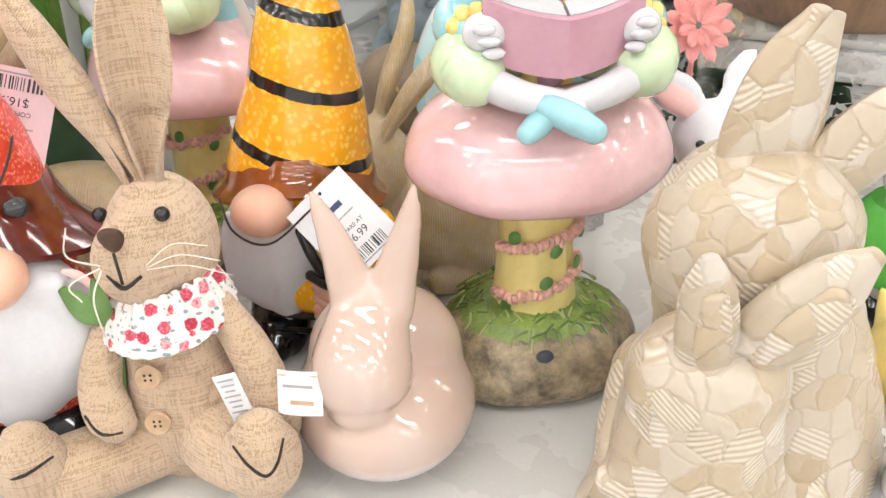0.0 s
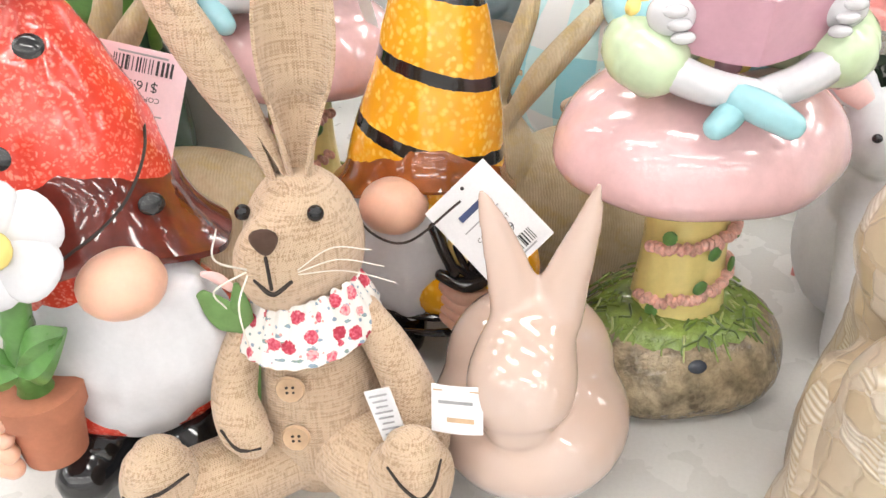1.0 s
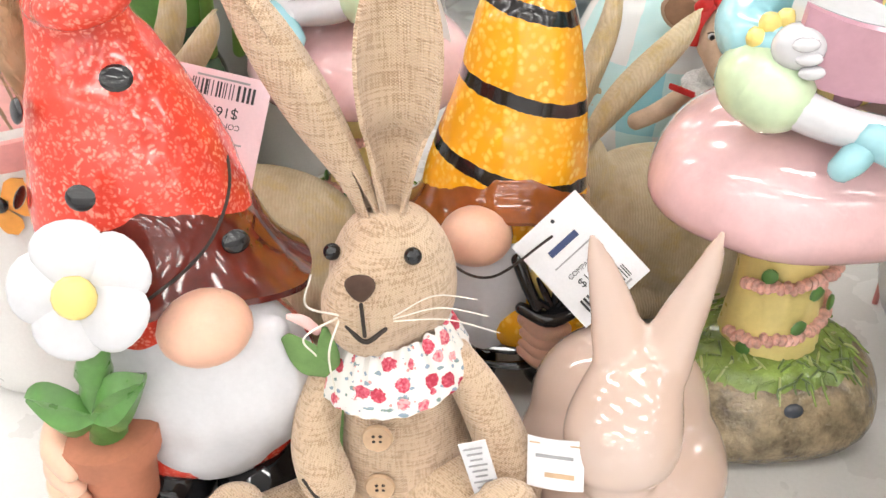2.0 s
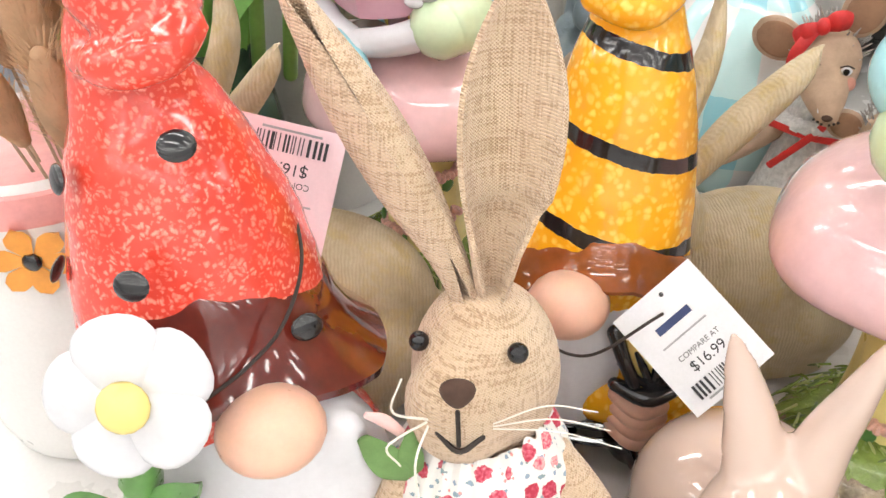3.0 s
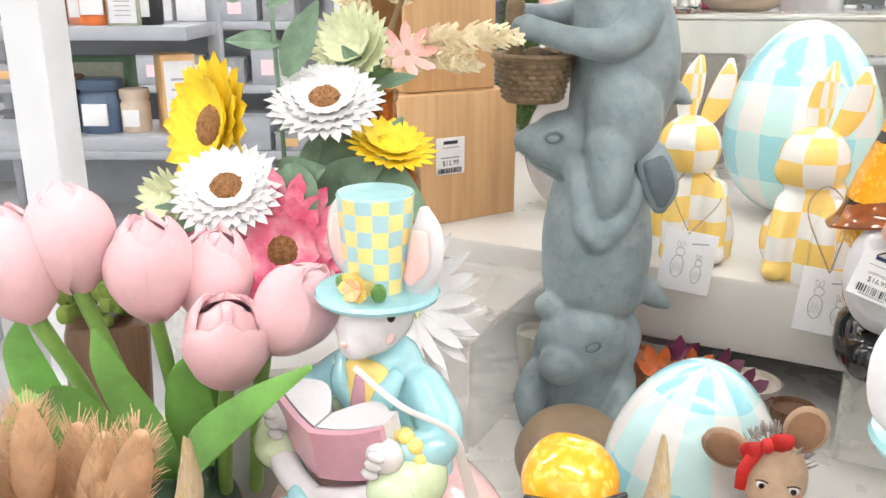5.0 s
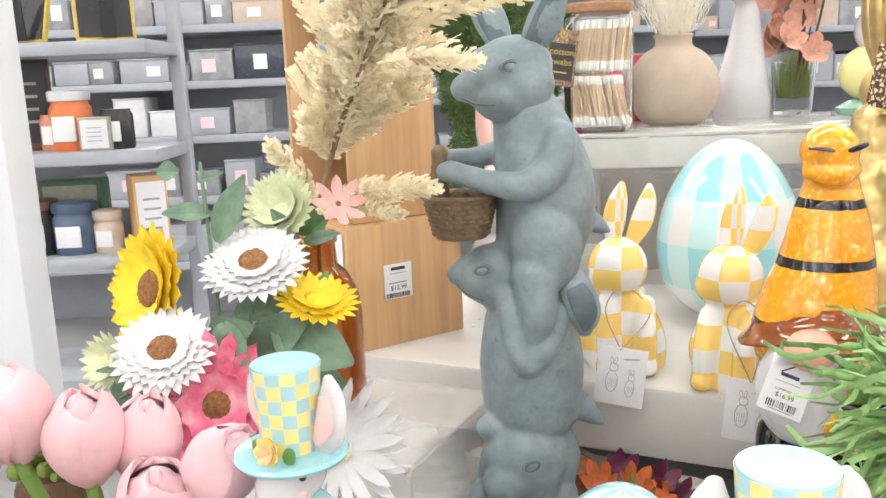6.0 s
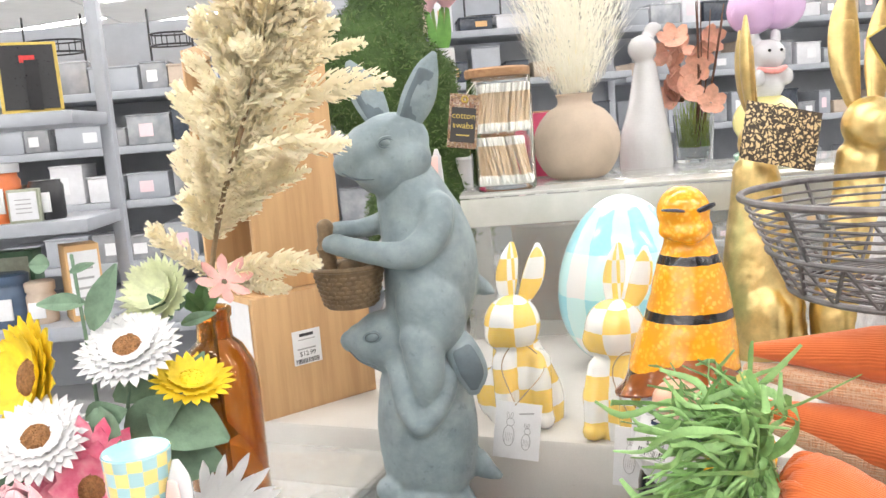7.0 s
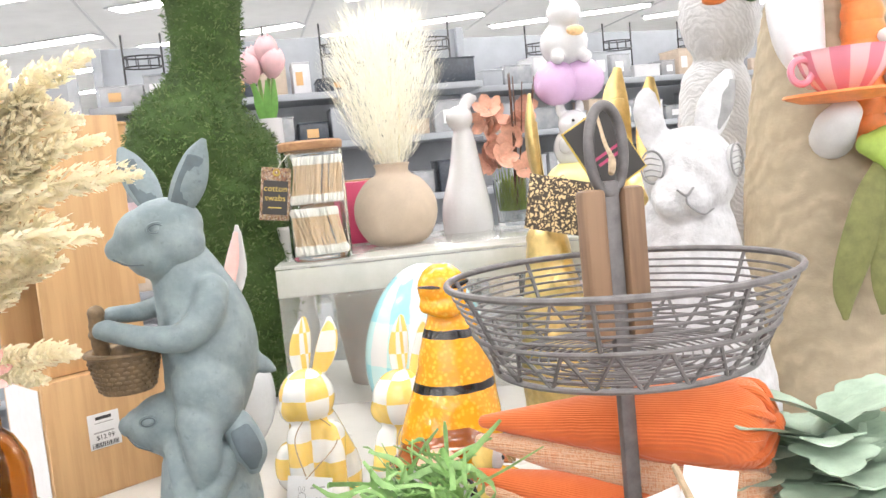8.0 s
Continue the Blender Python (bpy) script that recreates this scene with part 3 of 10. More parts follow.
    for i in range(4):
        f.sweep([(*o(-0.238, 0.310 - 0.004 * i, 0.072 - 0.008 * i), 0.0055), (*o(-0.235, 0.294 - 0.002 * i, 0.070 - 0.008 * i), 0.0058), (*o(-0.228, 0.286, 0.066 - 0.008 * i), 0.0045)], SKIN_GLAZE, 10, 10)
    f.sweep([(*o(-0.217, 0.300, 0.068), 0.0065), (*o(-0.215, 0.295, 0.095), 0.006), (*o(-0.208, 0.292, 0.125), 0.005)], LEAF_GLAZE, 14, 12, wob=0.4)
    for sx, tilt in ((-1, 0.010), (1, 0.016)):
        rows = []
        for t in np.linspace(0, 1, 9):
            w = 0.012 * math.sin(math.pi * (0.08 + 0.90 * t)) + 0.001
            c = Vector(o(-0.216 + sx * 0.021 * t, 0.293 - 0.004 * math.sin(t * 3), 0.088 + tilt * t))
            rows.append([c + Vector((0, 0, w * q)) + Vector((0, -h, 0)) for q, h in ((-1, 0), (-0.5, 0.0035), (0, 0.0015), (0.5, 0.0035), (1, 0), (0.5, -0.002), (0, -0.002), (-0.5, -0.002))])
        f.grid(rows, LEAF_GLAZE)
    k = Vector((0.05, -1, 0.45)).normalized()
    ax = k.orthogonal().normalized()
    ay = k.cross(ax)
    for n in range(5):
        an = 0.35 + 2 * math.pi / 5 * n
        q = ax * math.cos(an) + ay * math.sin(an)
        m3 = Matrix((q, k.cross(q), k)).transposed()
        rot = [math.degrees(v) for v in m3.to_euler()]
        f.ell(Vector(o(-0.206, 0.2885, 0.144)) + q * 0.0118 + k * (0.0014 if n % 2 else 0.0), (0.0116, 0.0136, 0.0034), WHITE_GLAZE, rot, 22, 12, lambda p: (p.x, p.y * (0.86 + 0.18 * p.x), p.z + 0.25 * p.x * p.x - 0.18 * abs(p.y)))
    f.ell(o(-0.206, 0.2825, 0.1455), (0.0072, 0.005, 0.0072), BUTTER_GLAZE, (-20, 0, 0), 16, 8)
    return thing("garden_gnome", f, pose(-0.195, 0.345, 0), "glazed strawberry garden gnome holding a potted white daisy", "gnome figurine", "gnome figurines")


def bee_gnome(where, label, tilt):
    f = Fig()
    m = BEE_TILTED if tilt else BEE_LEVEL
    o = lambda x, y, z: (x + 0.057, y - 0.432, z)
    f.ell(o(-0.055, 0.430, 0.052), (0.040, 0.036, 0.036), m)
    for x in (-0.080, -0.034):
        f.sweep([(*o(x, 0.430, 0.026), 0.017), (*o(x, 0.424, 0.013), 0.018), (*o(x, 0.404, 0.011), 0.016), (*o(x, 0.395, 0.010), 0.009)], BLACK_GLAZE, 14, 18)
    beard = Fig()
    beard.ell(o(-0.072, 0.408, 0.068), (0.033, 0.020, 0.041), WHITE_SATIN)
    for i in range(9):
        a = -1.0 + 0.25 * i
        beard.sweep([(*o(-0.073 + 0.024 * math.sin(a), 0.397, 0.094), 0.005), (*o(-0.072 + 0.030 * math.sin(a), 0.392 + 0.008 * abs(math.sin(a)), 0.055), 0.0045), (*o(-0.070 + 0.014 * math.sin(a), 0.394, 0.032 + 0.012 * abs(math.sin(a))), 0.003)], WHITE_SATIN, 12, 8)
    f.fuse(beard, WHITE_SATIN, 0.0022, 4)
    hat = Fig()
    hat.sweep([(*o(-0.061, 0.432, 0.096), 0.0400), (*o(-0.059, 0.432, 0.112), 0.0392), (*o(-0.054, 0.432, 0.150), 0.0310), (*o(-0.053, 0.432, 0.185), 0.0230), (*o(-0.0530, 0.432, 0.200), 0.0180), (*o(-0.055, 0.430, 0.212), 0.0155)], m, 40, 32)
    hat.ell(o(-0.058, 0.424, 0.2240), (0.0185, 0.0190, 0.0180), m)
    hat.sweep([(*o(-0.071, 0.420, 0.2120), 0.006), (*o(-0.057, 0.411, 0.2105), 0.008), (*o(-0.045, 0.419, 0.2125), 0.006)], m, 14, 12)
    f.fuse(hat, m, 0.0018, 2, 0.0006)
    cone = [(*o(-0.061, 0.432, 0.080), 0.0415), (*o(-0.061, 0.432, 0.093), 0.0415), (*o(-0.059, 0.432, 0.112), 0.0395), (*o(-0.054, 0.432, 0.150), 0.0310), (*o(-0.053, 0.432, 0.185), 0.0230)]
    flared_brim(f, cone, ((-180, 0.093, 1.0), (-140, 0.100, 0.9), (-105, 0.109, 0.8), (-80, 0.108, 0.8), (-55, 0.099, 0.8), (-20, 0.088, 0.8), (30, 0.087, 0.7), (90, 0.090, 0.7), (150, 0.092, 0.9)), 0.016, 0.0075, AMBER_BROWN)
    f.ell(o(-0.0760, 0.389, 0.1005), (0.0165, 0.0150, 0.0135), SKIN_GLAZE)
    for x, y, r in ((-0.068, 0.4065, -28), (-0.047, 0.4075, 30)):
        f.sweep([(*o(x - 0.008, y + 0.002 - 0.0025 * (r > 0), 0.2275 - 0.003 * (r > 0)), 0.0014), (*o(x, y - 0.001, 0.2265 + 0.0005), 0.0022), (*o(x + 0.006, y, 0.2260 + 0.003 * (r > 0)), 0.0016)], BLACK_GLAZE, 10, 8, 0.6)
    # the coat, the sleeve, the hand and the little bee that it holds
    f.ell(o(-0.044, 0.409, 0.046), (0.036, 0.024, 0.020), BEE_COAT)
    f.ell(o(-0.034, 0.402, 0.066), (0.024, 0.0145, 0.026), BEE_COAT)
    f.sweep([(*o(-0.022, 0.425, 0.070), 0.013), (*o(-0.016, 0.410, 0.050), 0.014), (*o(-0.026, 0.396, 0.036), 0.011)], m, 14, 14)
    f.ell(o(-0.036, 0.390, 0.072), (0.015, 0.008, 0.020), BUTTER_GLAZE, (0, -15, 0))
    for i in range(4):
        f.sweep([(*o(-0.052, 0.389, 0.054 - 0.006 * i), 0.0042), (*o(-0.044, 0.383, 0.051 - 0.006 * i), 0.0048), (*o(-0.034, 0.386, 0.050 - 0.006 * i), 0.004)], SKIN_GLAZE, 10, 10)
    for a in (-50, -25, 0, 25, 50):
        s, c = math.sin(radians(a)), math.cos(radians(a))
        f.sweep([(*o(-0.040, 0.3815, 0.064), 0.0016), (*o(-0.040 + 0.012 * s, 0.3795, 0.064 + 0.013 * c), 0.0018), (*o(-0.040 + 0.019 * s, 0.3825, 0.064 + 0.019 * c), 0.0010)], BLACK_GLAZE, 8, 8)
    f.sweep([(*o(-0.055, 0.384, 0.064), 0.0030), (*o(-0.042, 0.379, 0.061), 0.0042), (*o(-0.028, 0.382, 0.065), 0.0030)], BLACK_GLAZE, 10, 10)
    f.sweep([(*o(-0.057, 0.385, 0.090), 0.0035), (*o(-0.053, 0.381, 0.079), 0.0030), (*o(-0.048, 0.380, 0.068), 0.0030)], BLACK_GLAZE, 10, 10)
    for z0 in (0.026, 0.036):
        f.sweep([(*o(-0.078, 0.397 - z0 * 0.1, z0 - 0.002), 0.001), (*o(-0.050, 0.391, z0 - 0.002), 0.0024), (*o(-0.022, 0.401, z0 + 0.006), 0.0024), (*o(-0.014, 0.415, z0 + 0.014), 0.001)], BLACK_GLAZE, 14, 8)
    return thing("garden_gnome", f, where, label, "gnome figurine", "gnome figurines")


BEE_TILTED = glaze("bee_glaze", (0.94, 0.42, 0.012), (1.0, 0.68, 0.12), 260.0, stripes=(0.121, 0.157, 0.194), tilt=0.27)
BEE_COAT = glaze("bee_coat_glaze", (0.94, 0.46, 0.014), (1.0, 0.68, 0.12), 260.0)
BEE_LEVEL = glaze("bee_glaze_level", (0.92, 0.38, 0.012), (0.98, 0.60, 0.06), 260.0, stripes=(0.108, 0.151, 0.190), tilt=0.0)
strawberry_gnome()
bee_gnome(pose(-0.057, 0.432, 0), "glazed bee gnome with black striped yellow hat on the table", True)

FLORAL = Nodes("floral_cotton")


def floral_layer(c, scale, radius, keep, ragged, inks, stretch=(1, 1, 1)):
    """Scattered printed blots: cells of one scale, only some of them inked."""
    mp = FLORAL.n("ShaderNodeMapping")
    mp.inputs["Scale"].default_value = stretch
    mp.inputs["Rotation"].default_value = (0.3, 0.5, 0.7)
    FLORAL.link(FLORAL.co, mp.inputs["Vector"])
    v = FLORAL.n("ShaderNodeTexVoronoi", Scale=scale, Randomness=0.85)
    FLORAL.link(mp.outputs[0], v.inputs["Vector"])
    s = FLORAL.t.nodes.new("ShaderNodeSeparateColor")
    FLORAL.link(v.outputs["Color"], s.inputs[0])
    d = FLORAL.math("MULTIPLY_ADD", FLORAL.noise(scale * 5.0, 2.0), ragged, v.outputs["Distance"])
    inside = FLORAL.math("MULTIPLY", FLORAL.math("LESS_THAN", d, radius + ragged * 0.5), FLORAL.math("GREATER_THAN", s.outputs[1], 1.0 - keep))
    swirl = FLORAL.math("ADD", FLORAL.math("MULTIPLY", FLORAL.noise(scale * 6.0, 1.0), 0.8), FLORAL.math("MULTIPLY", s.outputs[0], 0.4))
    return FLORAL.mix(inside, c, FLORAL.ramp(swirl, inks))


_c = floral_layer((0.72, 0.70, 0.67), 260.0, 0.32, 0.75, 0.3, [(0.3, (0.18, 0.26, 0.17)), (0.6, (0.25, 0.33, 0.42))], (0.5, 1.4, 1.4))
_c = floral_layer(_c, 340.0, 0.22, 0.35, 0.2, [(0.3, (0.66, 0.16, 0.18)), (0.6, (0.70, 0.30, 0.28))])
_c = floral_layer(_c, 150.0, 0.44, 0.66, 0.30, [(0.45, (0.42, 0.03, 0.06)), (0.65, (0.60, 0.10, 0.15)), (0.85, (0.76, 0.36, 0.36))])
FLORAL = FLORAL.set(_c, 0.85)
FELT_LEAF = plain("green_felt", (0.15, 0.27, 0.09), 0.9, 60, 0.25, 800, 0.4)
TAN_BUTTON = plain("wooden_button", (0.50, 0.34, 0.21), 0.45, 90, 0.25)
BLACK_BEAD = plain("black_bead", (0.01, 0.01, 0.012), 0.08)
BROWN_FELT = plain("brown_felt", (0.085, 0.045, 0.03), 0.9, 60, 0.3, 800, 0.4)
WHISKER = plain("pale_cord", (0.78, 0.74, 0.66), 0.7)


def ear_shell(f, rows, m, thick=0.0016):
    """A cloth ear: rows of centre, sideways, forward, flat width and curl; rolled across its width."""
    out = []
    n = 10
    for c, side, fwd, w, curl in rows:
        c, s, d = Vector(c), Vector(side).normalized(), Vector(fwd).normalized()
        r = w / (2 * curl)
        a = [curl * (2 * j / n - 1) for j in range(n + 1)]
        k = Vector() if curl < 1.6 else d * (r * 0.4)
        front = [c + s * ((r - thick) * math.sin(q)) + d * (r - (r - thick) * math.cos(q)) - k for q in a]
        back = [c + s * (r * math.sin(q)) + d * (r - r * math.cos(q)) - k for q in a[::-1]]
        out.append(front + back)
    f.grid(out, m)


def ear_rows(pts, side, fwd, n=22):
    """Ear rows from points of x, y, z, flat width and curl."""
    return [(r[:3], side, fwd, max(r[3], 0.001), r[4]) for r in curve(pts, n)]


def plush_bunny():
    f = Fig()
    o = lambda x, y, z: (x + 0.115, y - 0.325, z)
    head = Fig()
    head.ell(o(-0.1100, 0.3320, 0.1180), (0.0245, 0.0265, 0.0310), BURLAP, (0, 0, 0), 28, 18, lambda p: (p.x * (1 - 0.04 * p.z), p.y, p.z))
    head.ell(o(-0.1175, 0.3160, 0.1165), (0.0185, 0.0165, 0.0210), BURLAP)
    f.fuse(head, BURLAP, 0.002, 8)
    f.sweep([(*o(-0.110, 0.330, 0.004), 0.026, 0.024), (*o(-0.110, 0.328, 0.026), 0.0315, 0.0305), (*o(-0.110, 0.328, 0.052), 0.0280, 0.0295), (*o(-0.110, 0.328, 0.078), 0.0235, 0.0245), (*o(-0.110, 0.328, 0.098), 0.0190, 0.0180)], BURLAP, 26, 28, side=(1, 0, 0))
    # legs spread out, feet turned up, a stitched toe line on each
    f.sweep([(*o(-0.120, 0.318, 0.0195), 0.0185), (*o(-0.142, 0.304, 0.0195), 0.0178), (*o(-0.160, 0.294, 0.0200), 0.0172)], BURLAP, 16, 20)
    f.sweep([(*o(-0.169, 0.290, 0.0165), 0.0150), (*o(-0.172, 0.287, 0.0270), 0.0165), (*o(-0.171, 0.285, 0.0420), 0.0145), (*o(-0.170, 0.285, 0.0480), 0.0105)], BURLAP, 16, 20, 0.85, (1, 0.3, 0))
    f.sweep([(*o(-0.1570, 0.2778, 0.0440), 0.0006), (*o(-0.1690, 0.2722, 0.0390), 0.0008), (*o(-0.1840, 0.2765, 0.0340), 0.0006)], DARK_THREAD, 14, 6)
    f.sweep([(*o(-0.100, 0.318, 0.024), 0.0210), (*o(-0.090, 0.302, 0.0270), 0.0200), (*o(-0.080, 0.291, 0.0285), 0.0182)], BURLAP, 16, 20)
    f.sweep([(*o(-0.073, 0.286, 0.0175), 0.0145), (*o(-0.0710, 0.283, 0.0290), 0.0175), (*o(-0.0695, 0.281, 0.0430), 0.0168), (*o(-0.0690, 0.281, 0.0515), 0.0115)], BURLAP, 16, 20, 0.82, (1, 0, 0))
    f.sweep([(*o(-0.0785, 0.2700, 0.0520), 0.0005), (*o(-0.0730, 0.2670, 0.0440), 0.0007), (*o(-0.0665, 0.2672, 0.0370), 0.0008), (*o(-0.0612, 0.2690, 0.0420), 0.0007), (*o(-0.0580, 0.2730, 0.0520), 0.0005)], DARK_THREAD, 22, 6)
    # arms with rounded paws
    f.sweep([(*o(-0.131, 0.322, 0.090), 0.0070), (*o(-0.1385, 0.314, 0.074), 0.0088), (*o(-0.1415, 0.305, 0.060), 0.0095), (*o(-0.1380, 0.298, 0.050), 0.0105), (*o(-0.1345, 0.295, 0.0455), 0.0090)], BURLAP, 20, 18)
    f.sweep([(*o(-0.1450, 0.2905, 0.0545), 0.0006), (*o(-0.1385, 0.2866, 0.0475), 0.0008), (*o(-0.1300, 0.2875, 0.0470), 0.0006)], DARK_THREAD, 10, 6)
    f.sweep([(*o(-0.089, 0.322, 0.090), 0.0075), (*o(-0.0775, 0.314, 0.074), 0.0095), (*o(-0.0690, 0.306, 0.056), 0.0108), (*o(-0.0650, 0.298, 0.042), 0.0115), (*o(-0.0660, 0.292, 0.036), 0.0095)], BURLAP, 20, 18)
    # long ears: one folded shut along its length, one open with pinched root
    ear_shell(f, ear_rows([(*o(-0.1165, 0.333, 0.143), 0.022, 2.7), (*o(-0.1240, 0.337, 0.160), 0.038, 3.12), (*o(-0.1370, 0.343, 0.182), 0.060, 3.13), (*o(-0.1500, 0.349, 0.204), 0.058, 3.12), (*o(-0.1610, 0.355, 0.222), 0.036, 3.0), (*o(-0.1690, 0.359, 0.236), 0.008, 2.0)], (0.85, 0.1, 0.5), (0.25, -0.9, 0.3)), BURLAP)
    ear_shell(f, ear_rows([(*o(-0.1090, 0.333, 0.143), 0.024, 2.7), (*o(-0.1085, 0.334, 0.160), 0.032, 2.2), (*o(-0.1065, 0.336, 0.184), 0.038, 1.45), (*o(-0.1055, 0.337, 0.206), 0.037, 1.15), (*o(-0.1045, 0.337, 0.226), 0.024, 0.8), (*o(-0.1035, 0.336, 0.244), 0.006, 0.8)], (1, 0, 0.03), (0.1, -1, 0.1)), BURLAP)
    # face
    f.ell(o(-0.1190, 0.2995, 0.1355), (0.0068, 0.0032, 0.0062), BROWN_FELT, (15, 0, 0), 18, 10, lambda p: (p.x * (0.72 + 0.30 * p.z), p.y, p.z))
    f.ell(o(-0.1015, 0.3120, 0.1400), 0.0032, BLACK_BEAD)
    f.ell(o(-0.1308, 0.3235, 0.1350), 0.0032, BLACK_BEAD)
    f.sweep([(*o(-0.119, 0.2980, 0.130), 0.0007), (*o(-0.1186, 0.2985, 0.116), 0.0007)], DARK_THREAD, 8, 6)
    f.sweep([(*o(-0.1250, 0.3018, 0.1180), 0.0008), (*o(-0.1186, 0.2986, 0.1135), 0.0009), (*o(-0.1115, 0.3005, 0.1175), 0.0008)], DARK_THREAD, 12, 6)
    for i, (dx, dz) in enumerate(((0.028, 0.016), (0.032, 0.009), (0.036, 0.002))):
        f.sweep([(*o(-0.1085, 0.301, 0.1225 - 0.001 * i), 0.00025), (*o(-0.1085 + dx * 0.5, 0.295, 0.1240 + dz * 0.7), 0.00025), (*o(-0.1085 + dx, 0.293, 0.119 + dz), 0.0002)], WHISKER, 14, 6)
    for i, (dx, dz) in enumerate(((-0.010, 0.022), (-0.012, -0.012), (-0.004, -0.030))):
        f.sweep([(*o(-0.1270, 0.304, 0.121), 0.0004), (*o(-0.1275 + dx, 0.298, 0.121 + dz * 0.4), 0.0004), (*o(-0.1275 + dx * 0.7, 0.297, 0.121 + dz), 0.0003)], WHISKER, 14, 6)
    # gathered collar with a ruffled upper edge
    rows = []
    for t in np.linspace(0, 1, 9):
        row = []
        for j in range(140):
            a = 2 * math.pi * j / 140
            r = 0.0200 + 0.0105 * t ** 0.8 + (0.0011 * (1 - t) ** 2 + 0.0005 * t) * math.sin(a * 23 + 2 * math.sin(a * 3))
            z = 0.1045 - 0.0225 * t * (0.86 - 0.20 * math.sin(a)) + 0.0010 * (1 - t) * math.sin(a * 23 + 1) + 0.003 * math.cos(a)
            row.append(Vector(o(-0.1110 + r * math.cos(a), 0.3240 + r * math.sin(a) * 0.96, z)))
        rows.append(row)
    f.grid(rows, FLORAL, caps=False)
    # buttons
    for y, z in ((0.2975, 0.0695), (0.2960, 0.0450)):
        f.lathe([(0.0, 0.0), (0.0056, 0.0), (0.0060, 0.0012), (0.0054, 0.0022), (0.0042, 0.0014), (0.0, 0.0014)], TAN_BUTTON, o(-0.1165, y, z), 22, (82, 0, -6))
        for a in (45, 135, 225, 315):
            f.ell(o(-0.1167 + 0.0018 * math.cos(radians(a)), y - 0.0016, z + 0.0018 * math.sin(radians(a))), (0.0007, 0.0004, 0.0007), DARK_THREAD, (0, 0, 0), 8, 6)
    # felt tulip held in the arm
    f.sweep([(*o(-0.134, 0.300, 0.012), 0.0032, 0.0009), (*o(-0.136, 0.303, 0.036), 0.0032, 0.0009), (*o(-0.133, 0.312, 0.078), 0.0032, 0.0009), (*o(-0.135, 0.312, 0.098), 0.003, 0.0009)], FELT_LEAF, 16, 10, side=(1, 0, 0))
    f.sweep([(*o(-0.134, 0.312, 0.088), 0.003, 0.0009), (*o(-0.1385, 0.309, 0.094), 0.0062, 0.0009), (*o(-0.1430, 0.309, 0.101), 0.0060, 0.0009), (*o(-0.1480, 0.309, 0.108), 0.0025, 0.0009)], FELT_LEAF, 14, 10, side=(0.8, 0, 0.5))
    f.sweep([(*o(-0.133, 0.311, 0.090), 0.003, 0.0009), (*o(-0.1335, 0.308, 0.102), 0.0040, 0.0009), (*o(-0.1335, 0.307, 0.113), 0.0012, 0.0009)], FELT_LEAF, 14, 10, side=(1, 0, 0))
    f.sweep([(*o(-0.137, 0.312, 0.108), 0.0020, 0.0012), (*o(-0.142, 0.312, 0.113), 0.0026, 0.0014), (*o(-0.147, 0.312, 0.115), 0.0012, 0.0010)], PINK_BLUSH, 10, 8)
    # sewn-in cloth label
    f.grid([[Vector(o(-0.0868 + 0.0062 * k, 0.2868, 0.0750 - 0.0255 * k)) + q for q in (Vector((0, 0, 0)), Vector((0.0098, 0, 0.0022)), Vector((0.0098, 0.0006, 0.0022)), Vector((0, 0.0006, 0)))] for k in np.linspace(0, 1, 5)], PAPER)
    for k in range(8):
        f.box(o(-0.0815 + 0.00070 * k, 0.2863, 0.0735 - 0.0028 * k), (0.0070 - 0.0012 * (k % 3), 0.0004, 0.0006), GREY_INK, (0, -12, 0))
    return thing("plush_bunny", f, pose(-0.115, 0.325, 0), "seated burlap plush bunny with a floral ruffled collar", "plush toy")


plush_bunny()


